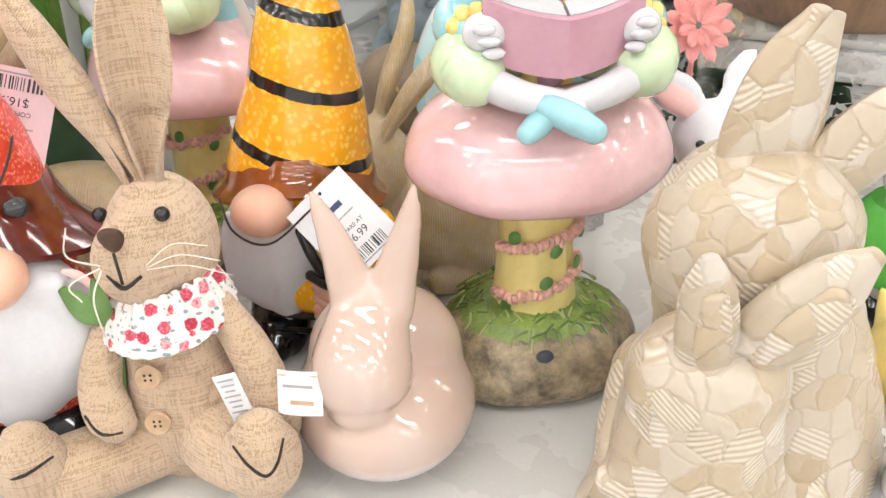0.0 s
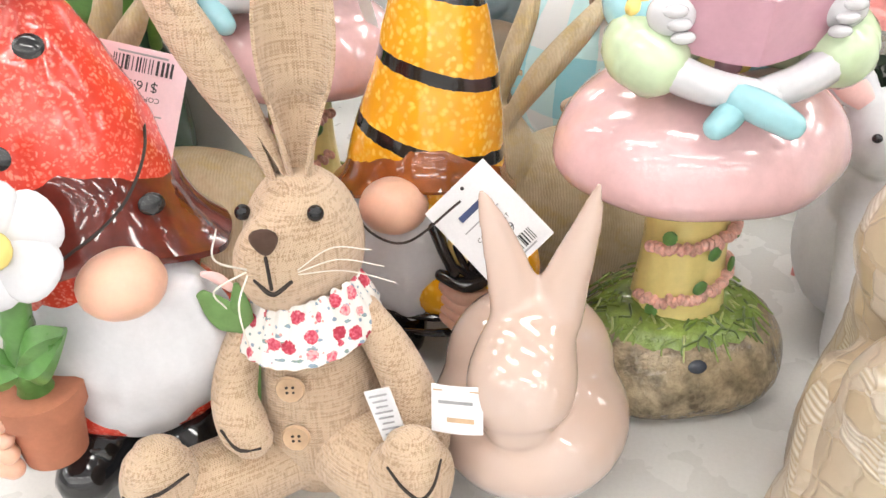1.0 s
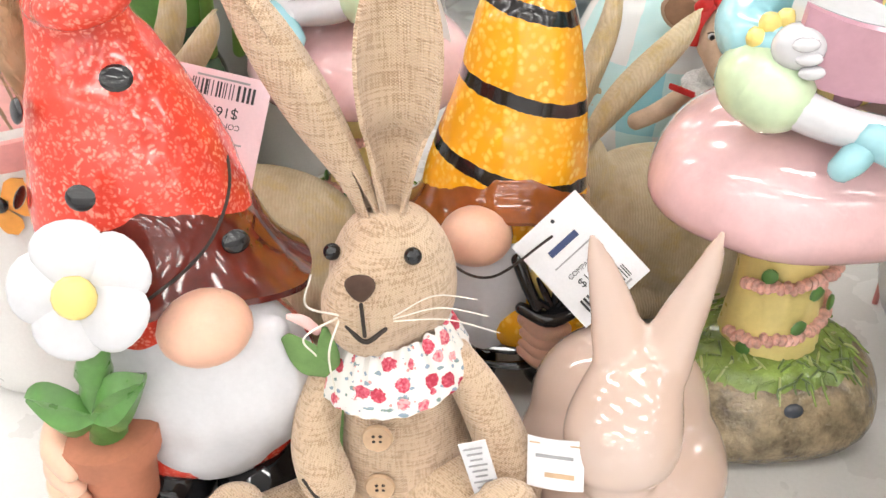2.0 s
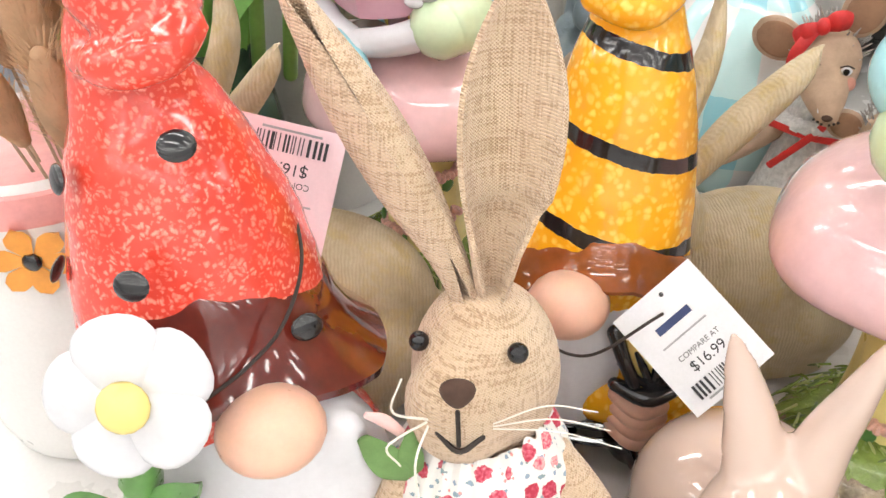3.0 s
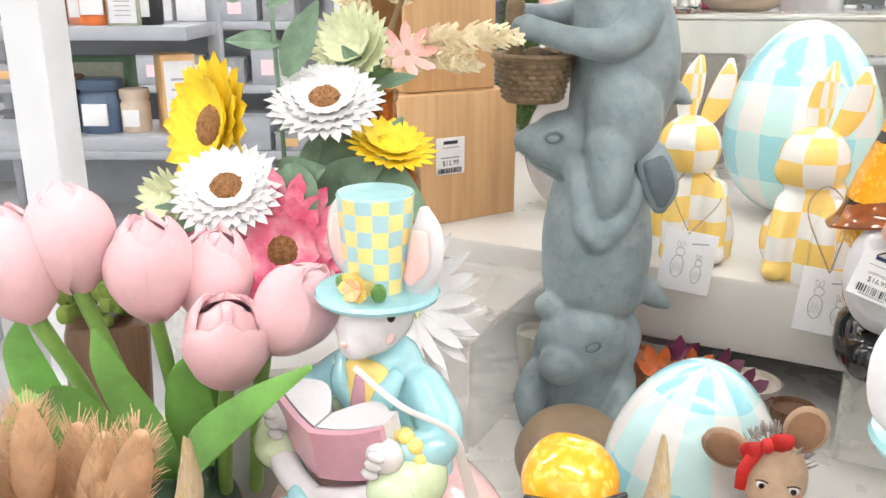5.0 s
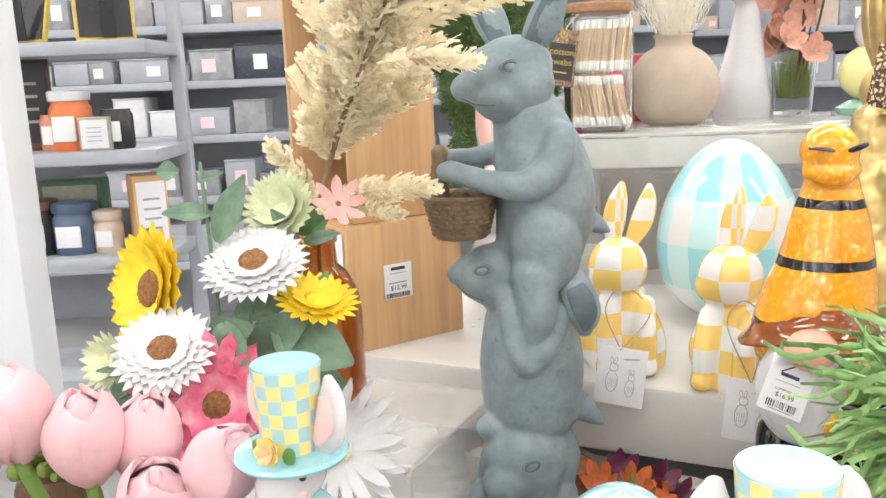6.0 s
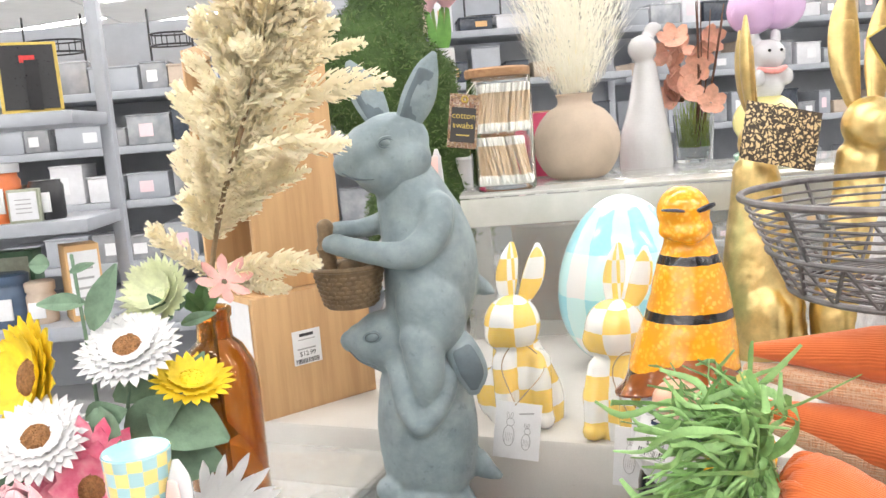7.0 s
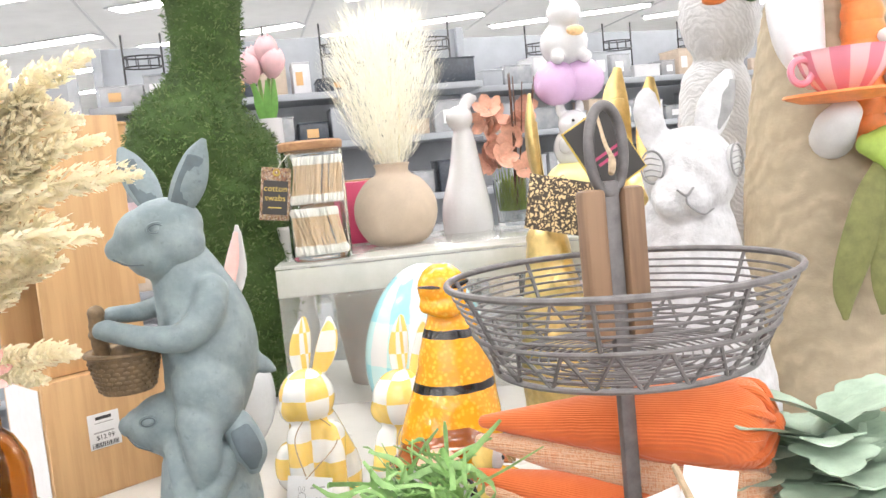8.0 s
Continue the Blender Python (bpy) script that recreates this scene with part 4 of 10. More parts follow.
def cream_rabbit():
    f, b = Fig(), Fig()
    o = lambda x, y, z: (x + 0.018, y - 0.325, z)
    b.ell(o(-0.0170, 0.3240, 0.030), (0.0445, 0.0470, 0.0330), CREAM_PEARL, seg=32, rings=20)
    b.ell(o(-0.0160, 0.3400, 0.046), (0.0385, 0.0350, 0.0350), CREAM_PEARL, seg=28, rings=18)
    b.ell(o(-0.0170, 0.3240, 0.018), (0.0400, 0.0420, 0.0180), CREAM_PEARL, seg=28, rings=18)
    b.sweep([(*o(-0.0190, 0.3080, 0.0960), 0.0150, 0.0110), (*o(-0.0215, 0.3035, 0.0860), 0.0190, 0.0170), (*o(-0.0245, 0.2985, 0.0700), 0.0225, 0.0215), (*o(-0.0260, 0.2940, 0.0580), 0.0205, 0.0185), (*o(-0.0262, 0.2920, 0.0520), 0.0150, 0.0130)], CREAM_PEARL, 26, 28, side=(1, 0, 0))
    b.sweep([(*o(-0.0265, 0.3060, 0.092), 0.0105), (*o(-0.0290, 0.3090, 0.110), 0.0096), (*o(-0.0350, 0.3110, 0.131), 0.0064), (*o(-0.0410, 0.3120, 0.148), 0.0022)], CREAM_PEARL, 26, 20, 0.72)
    b.sweep([(*o(-0.0110, 0.3050, 0.092), 0.0105), (*o(-0.0080, 0.3070, 0.110), 0.0096), (*o(-0.0025, 0.3060, 0.132), 0.0064), (*o(0.0012, 0.3045, 0.1525), 0.0022)], CREAM_PEARL, 26, 20, 0.72)
    f.fuse(b, CREAM_PEARL, 0.0018, 14)
    thing("ceramic_rabbit", f, pose(-0.018, 0.325, 0), "glossy cream pink ceramic rabbit on the white table", "rabbit figurine", "rabbit figurines")
    tag = base("paper_tag", pose(-0.0510, 0.2870, 0.0650, 66, 0, -22) @ pose(0, 0, 0, 0, 0, 8), "white woven label tag lying on the cream rabbit", "tag")
    part("card", sheet(lambda u, v: ((u - 0.5) * 0.021, (v - 0.5) * 0.019, 0.002 * (1 - (2 * u - 1) ** 2)), PAPER, 8, 4), tag)
    part("logo_bar", Fig().box((0.002, -0.004, 0.0023), (0.011, 0.0018, 0.0003), TAN_BUTTON), tag)
    part("print_bar", Fig().box((0.000, 0.003, 0.0023), (0.014, 0.0012, 0.0003), GREY_INK), tag)
    part("border", Fig().box((0, 0.0075, 0.0016), (0.019, 0.0005, 0.0003), TAN_BUTTON), tag)


cream_rabbit()


def check_hat_material():
    return checks("hat_checks", (0.88, 0.70, 0.22), (0.34, 0.60, 0.66), None, 0.0078, by_angle=14, rough=0.3)


HAT_CHECK = check_hat_material()
GRASS_PAINT = plain("painted_grass", (0.22, 0.32, 0.07), 0.25, 90, 0.45, 400, 0.6, 0.0015, Coat_Weight=0.3)


GRASS_DARK = plain("painted_grass_shade", (0.10, 0.16, 0.035), 0.3, 90, 0.4)
GRASS_PALE = plain("painted_grass_light", (0.40, 0.46, 0.16), 0.3, 90, 0.3)


def mushroom_reader(where, label):
    """A rabbit in a top hat that reads on a toadstool; origin under the stem."""
    f = Fig()
    f.lathe([(0.0, 0.0), (0.043, 0.0), (0.054, 0.008), (0.056, 0.018), (0.050, 0.030), (0.038, 0.040), (0.0, 0.043)], STONE_BASE, (0, -0.004, 0), 36, n=26, warp=lambda a, z: 1 + 0.05 * math.sin(2 * a + 1) + 0.03 * math.sin(5 * a), squash=0.86)
    tuft = random.Random(17)
    for i in range(130):
        a, r0 = tuft.uniform(0, 6.283), tuft.uniform(0.026, 0.040)
        z0 = 0.0475 - 0.30 * max(0.0, r0 - 0.026)
        ln = tuft.uniform(0.005, 0.011)
        b2 = a + tuft.uniform(-0.25, 0.25)
        f.sweep([(r0 * math.cos(a), r0 * math.sin(a) * 0.9, z0, 0.0006), ((r0 + ln * 0.5) * math.cos(b2), (r0 + ln * 0.5) * math.sin(b2) * 0.9, z0 - ln * 0.32, 0.0006), ((r0 + ln) * math.cos(b2), (r0 + ln) * math.sin(b2) * 0.9, z0 - ln * 0.75, 0.0004)], tuft.choice((GRASS_PAINT, GRASS_PAINT, GRASS_DARK, GRASS_PALE)), 5, 5)
    f.lathe([(0.047, 0.0335), (0.040, 0.0395), (0.030, 0.0450), (0.0, 0.047)], GRASS_PAINT, (0, -0.003, 0), 48, n=12, warp=lambda a, z: 1 + 0.05 * math.sin(2 * a + 1) + 0.03 * math.sin(5 * a) + 0.02 * math.sin(17 * a), squash=0.88)
    for i in range(260):
        a, r = random.uniform(0, 6.28), random.uniform(0.020, 0.046)
        z = 0.046 - (r - 0.022) * 0.55
        f.sweep([(r * math.cos(a) * 0.9, r * math.sin(a) * 0.82, z - 0.0006, 0.0008), (r * math.cos(a) * 1.03, r * math.sin(a) * 0.94, z - 0.003, 0.0007), (r * math.cos(a) * 1.14, r * math.sin(a) * 1.01, z - 0.0085, 0.0004)], (GRASS_PAINT, GRASS_DARK, GRASS_PALE)[i % 3], 6, 5)
    f.ell((-0.002, -0.040, 0.031), (0.006, 0.004, 0.005), plain_slate, (30, 0, 0))
    f.ell((0.026, -0.030, 0.034), (0.011, 0.005, 0.004), plain_slate, (30, 10, 20))
    f.lathe([(0.0240, 0.038), (0.0215, 0.055), (0.0195, 0.080), (0.0200, 0.120)], YELLOW_BISQUE, (0, 0, 0), 40, n=12, warp=lambda a, z: 1 + 0.025 * math.sin(14 * a + 20 * z))
    for k, (z0, z1, a0) in enumerate(((0.050, 0.068, -2.9), (0.082, 0.094, -2.7))):
        for i in range(26):
            t = i / 25
            a = a0 + t * 2.9
            r = 0.0225 - 0.02 * (t * (z1 - z0))
            f.ell((r * math.cos(a), r * math.sin(a), z0 + (z1 - z0) * t + random.uniform(-0.0015, 0.0015)), (0.0032, 0.0022, 0.0030), FLOWER_PINK, (random.uniform(-30, 30), 0, math.degrees(a)), 8, 6)
            if i % 8 == 4:
                f.ell((r * 1.05 * math.cos(a), r * 1.05 * math.sin(a), z0 + (z1 - z0) * t + random.choice((-0.005, 0.006))), (0.0034, 0.0016, 0.0042), LEAF_GLAZE, (0, 30, math.degrees(a) + 90), 8, 6)
    # cap
    f.lathe([(0.0, 0.118), (0.030, 0.116), (0.055, 0.115), (0.0640, 0.122), (0.0645, 0.133), (0.058, 0.148), (0.043, 0.160), (0.022, 0.167), (0.0, 0.169)], PINK_CAP, (0, 0.002, 0), 48, n=36, warp=lambda a, z: 1 + 0.03 * math.sin(2 * a + 0.8) + 0.015 * math.sin(7 * a + 30 * z), squash=0.92)
    # crossed legs
    for sx in (-1, 1):
        f.sweep([(sx * 0.018, -0.004, 0.182, 0.015), (sx * 0.038, -0.022, 0.183, 0.0165), (sx * 0.037, -0.034, 0.180, 0.0145)], MINT_GLAZE, 16, 16)
        f.sweep([(sx * 0.035, -0.036, 0.179, 0.0080), (sx * 0.018, -0.044, 0.173, 0.0072), (-sx * 0.004, -0.049, 0.169, 0.0065)], WHITE_GLAZE, 12, 12)
    f.sweep([(-0.008, -0.050, 0.170, 0.0064), (0.002, -0.055, 0.166, 0.0066), (0.011, -0.058, 0.161, 0.0056)], TEAL_GLAZE, 12, 14)
    f.sweep([(-0.008, -0.050, 0.166, 0.0055), (-0.013, -0.053, 0.163, 0.0058), (-0.017, -0.054, 0.160, 0.0050)], TEAL_GLAZE, 12, 14)
    # coat, waistcoat, arms
    coat = Fig()
    coat.sweep([(0, 0.010, 0.150, 0.034, 0.026), (0, 0.010, 0.175, 0.033, 0.025), (0, 0.008, 0.205, 0.028, 0.021), (0, 0.006, 0.222, 0.020, 0.016)], TEAL_GLAZE, 20, 24, side=(1, 0, 0))
    for sx in (-1, 1):
        coat.sweep([(sx * 0.022, 0.006, 0.214, 0.011), (sx * 0.037, 0.000, 0.200, 0.012), (sx * 0.042, -0.014, 0.195, 0.011), (sx * 0.037, -0.024, 0.196, 0.010)], TEAL_GLAZE, 18, 14)
    f.fuse(coat, TEAL_GLAZE, 0.0024, 4)
    f.sweep([(0, -0.013, 0.170, 0.013, 0.005), (0, -0.012, 0.200, 0.012, 0.005), (0, -0.009, 0.222, 0.014, 0.005)], BUTTER_GLAZE, 12, 14, side=(1, 0, 0))
    f.sweep([(0, -0.018, 0.170, 0.006, 0.003), (0, -0.017, 0.200, 0.005, 0.003), (0, -0.014, 0.219, 0.003, 0.003)], MAUVE_GLAZE, 12, 12, side=(1, 0, 0))
    for sx in (-1, 1):
        f.sweep([(sx * 0.004, -0.014, 0.196, 0.003), (sx * 0.014, -0.014, 0.212, 0.006), (sx * 0.018, -0.008, 0.224, 0.004)], TEAL_GLAZE, 10, 10, 0.5)
        for i in range(9):
            a = i * 0.7
            f.ell((sx * 0.036 + 0.0085 * math.cos(a), -0.026, 0.196 + 0.0095 * math.sin(a)), (0.0042, 0.004, 0.0042), BUTTER_GLAZE, seg=8, rings=6)
        f.ell((sx * 0.033, -0.036, 0.199), (0.0095, 0.008, 0.0085), WHITE_GLAZE)
        for i in range(3):
            f.ell((sx * (0.034 - 0.002 * i), -0.043, 0.202 - 0.005 * i), (0.005, 0.003, 0.0026), WHITE_GLAZE, seg=10, rings=6)
    # open book
    for sx in (-1, 1):
        rows = []
        for t in np.linspace(0, 1, 7):
            x = sx * 0.034 * t
            y0, z0 = -0.042 + 0.010 * t, 0.180 + 0.008 * t * t
            rows.append([Vector((x, y0 + a, z0 + b)) for a, b in ((0, 0), (-0.003, 0.000), (-0.008, 0.026), (-0.005, 0.027))])
        f.grid(rows, MAUVE_GLAZE)
        rows = []
        for t in np.linspace(0.02, 0.97, 8):
            x = sx * 0.034 * t
            y0, z0 = -0.039 + 0.010 * t, 0.181 + 0.008 * t * t
            lift = 0.010 * math.sin(math.pi * min(1, t * 1.15)) + 0.003
            rows.append([Vector((x, y0 + a, z0 + b)) for a, b in ((0.0, 0.001), (-0.007, 0.0262), (lift, 0.0275 + lift * 0.35), (0.006 + lift, 0.002))])
        f.grid(rows, WHITE_GLAZE)
    # head
    head = Fig()
    head.ell((0, 0.000, 0.2500), (0.0180, 0.0190, 0.0190), WHITE_GLAZE)
    head.ell((0, -0.006, 0.2430), (0.0165, 0.0170, 0.0130), WHITE_GLAZE)
    head.ell((0, -0.0150, 0.2385), (0.0095, 0.0105, 0.0090), WHITE_GLAZE)
    f.fuse(head, WHITE_GLAZE, 0.002, 6)
    for sx in (-1, 1):
        f.ell((sx * 0.0158, -0.0090, 0.2530), (0.0018, 0.0026, 0.0028), BLACK_BEAD, seg=10, rings=8)
        f.ell((sx * 0.0128, -0.0085, 0.2420), (0.0040, 0.0045, 0.0040), BLUSH_GLAZE, seg=12, rings=8)
        f.sweep([(sx * 0.016, 0.004, 0.262, 0.006), (sx * 0.024, 0.004, 0.276, 0.0105), (sx * 0.026, 0.005, 0.292, 0.009), (sx * 0.024, 0.006, 0.303, 0.003)], WHITE_GLAZE, 18, 14, 0.35, (1, 0, -0.3 * sx))
        f.sweep([(sx * 0.018, 0.0005, 0.268, 0.003), (sx * 0.0245, 0.0000, 0.279, 0.006), (sx * 0.0255, 0.001, 0.293, 0.004)], PINK_BLUSH, 12, 12, 0.3, (1, 0, -0.3 * sx))
    f.ell((0, -0.0248, 0.2405), (0.0024, 0.0016, 0.0015), PINK_BLUSH, seg=8, rings=6)
    # hat
    f.lathe([(0.0, 0.257), (0.0295, 0.2575), (0.0305, 0.2595), (0.0295, 0.2615), (0.016, 0.2625)], TEAL_GLAZE, seg=40)
    f.lathe([(0.0150, 0.261), (0.0160, 0.275), (0.0182, 0.306), (0.0184, 0.308)], HAT_CHECK, seg=40)
    f.lathe([(0.0184, 0.3075), (0.0178, 0.309), (0.0, 0.309)], TEAL_GLAZE, seg=40)
    petals(f, (0.004, -0.0185, 0.267), BUTTER_GLAZE, 7, 0.0085, 0.007, (0, -1, 0.2), 0.4, 0.2, 0.1, 0.0014)
    petals(f, (0.004, -0.0200, 0.267), PEACH_ROSE, 5, 0.0055, 0.006, (0, -1, 0.2), 0.6, 0.6, 0.1, 0.0014)
    for sx in (-1, 1):
        f.ell((0.004 + sx * 0.011, -0.0165, 0.2665), (0.0042, 0.002, 0.005), LEAF_GLAZE, (0, 40 * sx, 0), 10, 6)
    return thing("toadstool_rabbit", f, where, label, "rabbit figurine", "toadstool rabbits")


plain_slate = plain("dark_slate_paint", (0.05, 0.06, 0.08), 0.2, 60, 0.3)
FLOWER_PINK = plain("small_pink_flowers", (0.78, 0.45, 0.38), 0.4, 300, 0.35)
BLUSH_GLAZE = plain("blush_glaze", (0.70, 0.52, 0.52), 0.16, 60, 0.08, 300, 0.04, Coat_Weight=0.4)
PEACH_ROSE = plain("peach_rose", (0.85, 0.55, 0.28), 0.35, 150, 0.3)
mushroom_reader(pose(0.064, 0.388, 0, 0, 0, 3), "glazed rabbit reading a mauve book on a pink toadstool")
mushroom_reader(pose(-0.137, 0.532, 0, 0, 0, -36), "glazed top-hat rabbit reading on a pink toadstool, further back")
strap = base("tag_ribbon", pose(-0.110, 0.505, 0.19), "white paper ribbon looped round the reading rabbit", "ribbon")
part("band", Fig().sweep([(-0.0360, -0.002, 0.0430, 0.0016, 0.0004), (-0.0150, -0.012, 0.0290, 0.0016, 0.0004), (0.0080, -0.010, 0.0150, 0.0016, 0.0004), (0.0140, -0.004, -0.0060, 0.0026, 0.0004), (0.0200, 0.000, -0.0300, 0.0034, 0.0004), (0.0240, 0.002, -0.0420, 0.0020, 0.0004)], PAPER, 30, 8, side=(0.5, 0, 0.8), cap=False), strap)


def brown_rabbit(where, label, flip=1):
    """Crouching carved rabbit, ears up and back; nose to -x."""
    f, b = Fig(), Fig()
    b.ell((0.030, 0.0, 0.046), (0.060, 0.038, 0.046), BROWN_RESIN, seg=28, rings=18)
    b.ell((-0.028, 0.0, 0.078), (0.032, 0.028, 0.034), BROWN_RESIN)
    b.ell((-0.048, 0.0, 0.070), (0.020, 0.019, 0.019), BROWN_RESIN)
    b.ell((0.050, 0.026, 0.030), (0.034, 0.018, 0.030), BROWN_RESIN)
    b.ell((0.050, -0.026, 0.030), (0.034, 0.018, 0.030), BROWN_RESIN)
    for s in (-1, 1):
        b.sweep([(-0.010, s * 0.020, 0.030, 0.012), (-0.030, s * 0.020, 0.012, 0.010), (-0.050, s * 0.020, 0.008, 0.008)], BROWN_RESIN, 12, 12)
        b.sweep([(0.060, s * 0.030, 0.010, 0.011), (0.030, s * 0.032, 0.009, 0.010), (0.010, s * 0.032, 0.008, 0.008)], BROWN_RESIN, 12, 12)
    b.ell((0.088, 0, 0.034), (0.014, 0.014, 0.014), BROWN_RESIN)
    b.ell((0.02, 0, 0.006), (0.06, 0.03, 0.007), BROWN_RESIN)
    for s, tip in ((-1, (0.034, -0.020, 0.175)), (1, (0.006, 0.026, 0.192))):
        b.sweep([(-0.018, s * 0.012, 0.102, 0.008), (tip[0] * 0.35 - 0.010, tip[1] * 0.6, 0.130, 0.0145), (tip[0] * 0.75, tip[1] * 0.9, 0.160, 0.012), (*tip, 0.003)], BROWN_RESIN, 22, 16, 0.45, (0.2, 1, 0))
    f.fuse(b, BROWN_RESIN, 0.0025, 4)
    for s in (-1, 1):
        f.ell((-0.042, s * 0.0235, 0.084), (0.005, 0.003, 0.004), BLACK_BEAD, seg=10, rings=8)
    return thing("carved_rabbit", f, where, label, "rabbit figurine", "carved brown rabbits")


brown_rabbit(pose(0.000, 0.490, 0, 0, 0, 8), "carved brown resin rabbit crouching behind the bee gnome")
brown_rabbit(pose(-0.226, 0.458, 0.0, 0, 0, 2) @ Matrix.Diagonal((1.08, 1.08, 1.08, 1)), "carved brown resin rabbit crouching behind the strawberry gnome")

CHIP = patches("chipped_capiz", (0.44, 0.345, 0.23), [(0.47, 0.365, 0.24), (0.52, 0.43, 0.31), (0.42, 0.325, 0.21), (0.58, 0.51, 0.43)], 82.0, 0.34, 300.0, bump=0.5, dist=0.0011, Coat_Weight=0.35)
CHIP_PALE = patches("pale_chips", (0.48, 0.40, 0.30), [(0.40, 0.31, 0.20), (0.62, 0.58, 0.53), (0.46, 0.37, 0.26)], 74.0, 0.36, 300.0, bump=0.5, dist=0.0011, Coat_Weight=0.3)


def mosaic_rabbit():
    f, b = Fig(), Fig()
    o = lambda x, y, z: (x - 0.136, y - 0.265, z)
    # big rabbit that hugs a small one before it
    b.sweep([(*o(0.150, 0.292, 0.002), 0.056), (*o(0.150, 0.292, 0.040), 0.055), (*o(0.144, 0.290, 0.085), 0.044), (*o(0.132, 0.282, 0.115), 0.038)], CHIP, 20, 24)
    b.ell(o(0.1270, 0.2750, 0.1380), (0.0410, 0.0370, 0.0410), CHIP)
    b.sweep([(*o(0.098, 0.272, 0.078), 0.020), (*o(0.084, 0.258, 0.058), 0.014), (*o(0.078, 0.248, 0.046), 0.010)], CHIP, 14, 16)
    f.fuse(b, CHIP, 0.0028, 3, 0.0012)
    for p, sd in (([(0.1240, 0.274, 0.158, 0.0150), (0.1275, 0.275, 0.180, 0.0190), (0.1330, 0.277, 0.205, 0.0150), (0.1385, 0.278, 0.223, 0.0050)], (0.95, 0.1, -0.25)), ([(0.1440, 0.272, 0.156, 0.0110), (0.1580, 0.274, 0.172, 0.0165), (0.1760, 0.276, 0.188, 0.0135), (0.1930, 0.278, 0.201, 0.0040)], (0.6, 0.1, -0.75))):
        f.sweep([(*o(*q[:3]), q[3]) for q in p], CHIP, 24, 16, 0.45, sd)
        f.sweep([(*(Vector(o(*q[:3])) + Vector((0.004, -0.0045, 0))), q[3] * 0.55) for q in p], CHIP_PALE, 18, 12, 0.35, sd)
    b = Fig()
    b.sweep([(*o(0.108, 0.250, 0.002), 0.044), (*o(0.108, 0.250, 0.030), 0.042), (*o(0.107, 0.248, 0.062), 0.034), (*o(0.106, 0.245, 0.085), 0.030)], CHIP, 18, 22)
    b.ell(o(0.1060, 0.2440, 0.0980), (0.0310, 0.0270, 0.0270), CHIP)
    b.ell(o(0.0740, 0.2400, 0.0520), (0.0080, 0.0090, 0.0060), CHIP)
    b.ell(o(0.0760, 0.2460, 0.0240), (0.0150, 0.0190, 0.0220), CHIP)
    b.ell(o(0.1480, 0.2500, 0.0240), (0.0240, 0.0240, 0.0260), CHIP)
    f.fuse(b, CHIP, 0.0028, 2, 0.0012)
    f.sweep([(*o(0.1010, 0.2350, 0.108), 0.0090), (*o(0.0985, 0.2320, 0.125), 0.0112), (*o(0.0955, 0.2300, 0.145), 0.0095), (*o(0.0940, 0.2295, 0.158), 0.0035)], CHIP_PALE, 20, 16, 0.6)
    f.sweep([(*o(0.1010, 0.2285, 0.112), 0.0040), (*o(0.0985, 0.2255, 0.126), 0.0065), (*o(0.0960, 0.2245, 0.146), 0.0045)], CHIP, 14, 12, 0.45)
    f.sweep([(*o(0.1130, 0.2350, 0.112), 0.0110), (*o(0.1240, 0.2320, 0.128), 0.0155), (*o(0.1380, 0.2305, 0.145), 0.0130), (*o(0.1490, 0.2300, 0.156), 0.0045)], CHIP_PALE, 22, 16, 0.55, (0.75, 0, -0.66))
    f.sweep([(*o(0.1160, 0.2270, 0.117), 0.0045), (*o(0.1255, 0.2240, 0.130), 0.0085), (*o(0.1375, 0.2235, 0.1445), 0.0065)], CHIP, 16, 12, 0.45, (0.75, 0, -0.66))
    return thing("mosaic_rabbit", f, pose(0.136, 0.265, 0), "chipped shell mosaic rabbit hugging its young one", "rabbit figurine")


mosaic_rabbit()


def white_rabbit():
    f, b = Fig(), Fig()
    o = lambda x, y, z: (x - 0.150, y - 0.425, z)
    b.ell(o(0.174, 0.430, 0.050), (0.034, 0.040, 0.050), WHITE_SATIN)
    b.ell(o(0.166, 0.418, 0.100), (0.021, 0.026, 0.036), WHITE_SATIN)
    b.ell(o(0.154, 0.404, 0.138), (0.020, 0.024, 0.023), WHITE_SATIN)
    for x in (0.152, 0.178):
        b.sweep([(*o(x + 0.006, 0.405, 0.090), 0.013), (*o(x, 0.388, 0.050), 0.011), (*o(x - 0.002, 0.382, 0.012), 0.010), (*o(x - 0.003, 0.374, 0.007), 0.0085)], WHITE_SATIN, 18, 14)
    b.sweep([(*o(0.146, 0.405, 0.152), 0.007), (*o(0.134, 0.404, 0.166), 0.012), (*o(0.118, 0.402, 0.178), 0.008), (*o(0.110, 0.401, 0.183), 0.003)], WHITE_SATIN, 18, 14, 0.4, (0.6, 0, 0.8))
    b.sweep([(*o(0.164, 0.412, 0.156), 0.006), (*o(0.171, 0.420, 0.170), 0.009), (*o(0.178, 0.426, 0.184), 0.003)], WHITE_SATIN, 16, 14, 0.4)
    f.fuse(b, WHITE_SATIN, 0.0025, 5)
    f.sweep([(*o(0.145, 0.4005, 0.152), 0.003), (*o(0.134, 0.3995, 0.1635), 0.007), (*o(0.120, 0.399, 0.1745), 0.004)], PINK_BLUSH, 14, 12, 0.25, (0.6, 0, 0.8))
    f.ell(o(0.1420, 0.3850, 0.144), 0.0024, BLACK_BEAD, seg=10, rings=8)
    thing("white_rabbit", f, pose(0.152, 0.425, 0) @ Matrix.Diagonal((1, 1, 0.90, 1)), "matt white sitting rabbit with pink inner ears", "rabbit figurine", "rabbit figurines")


white_rabbit()


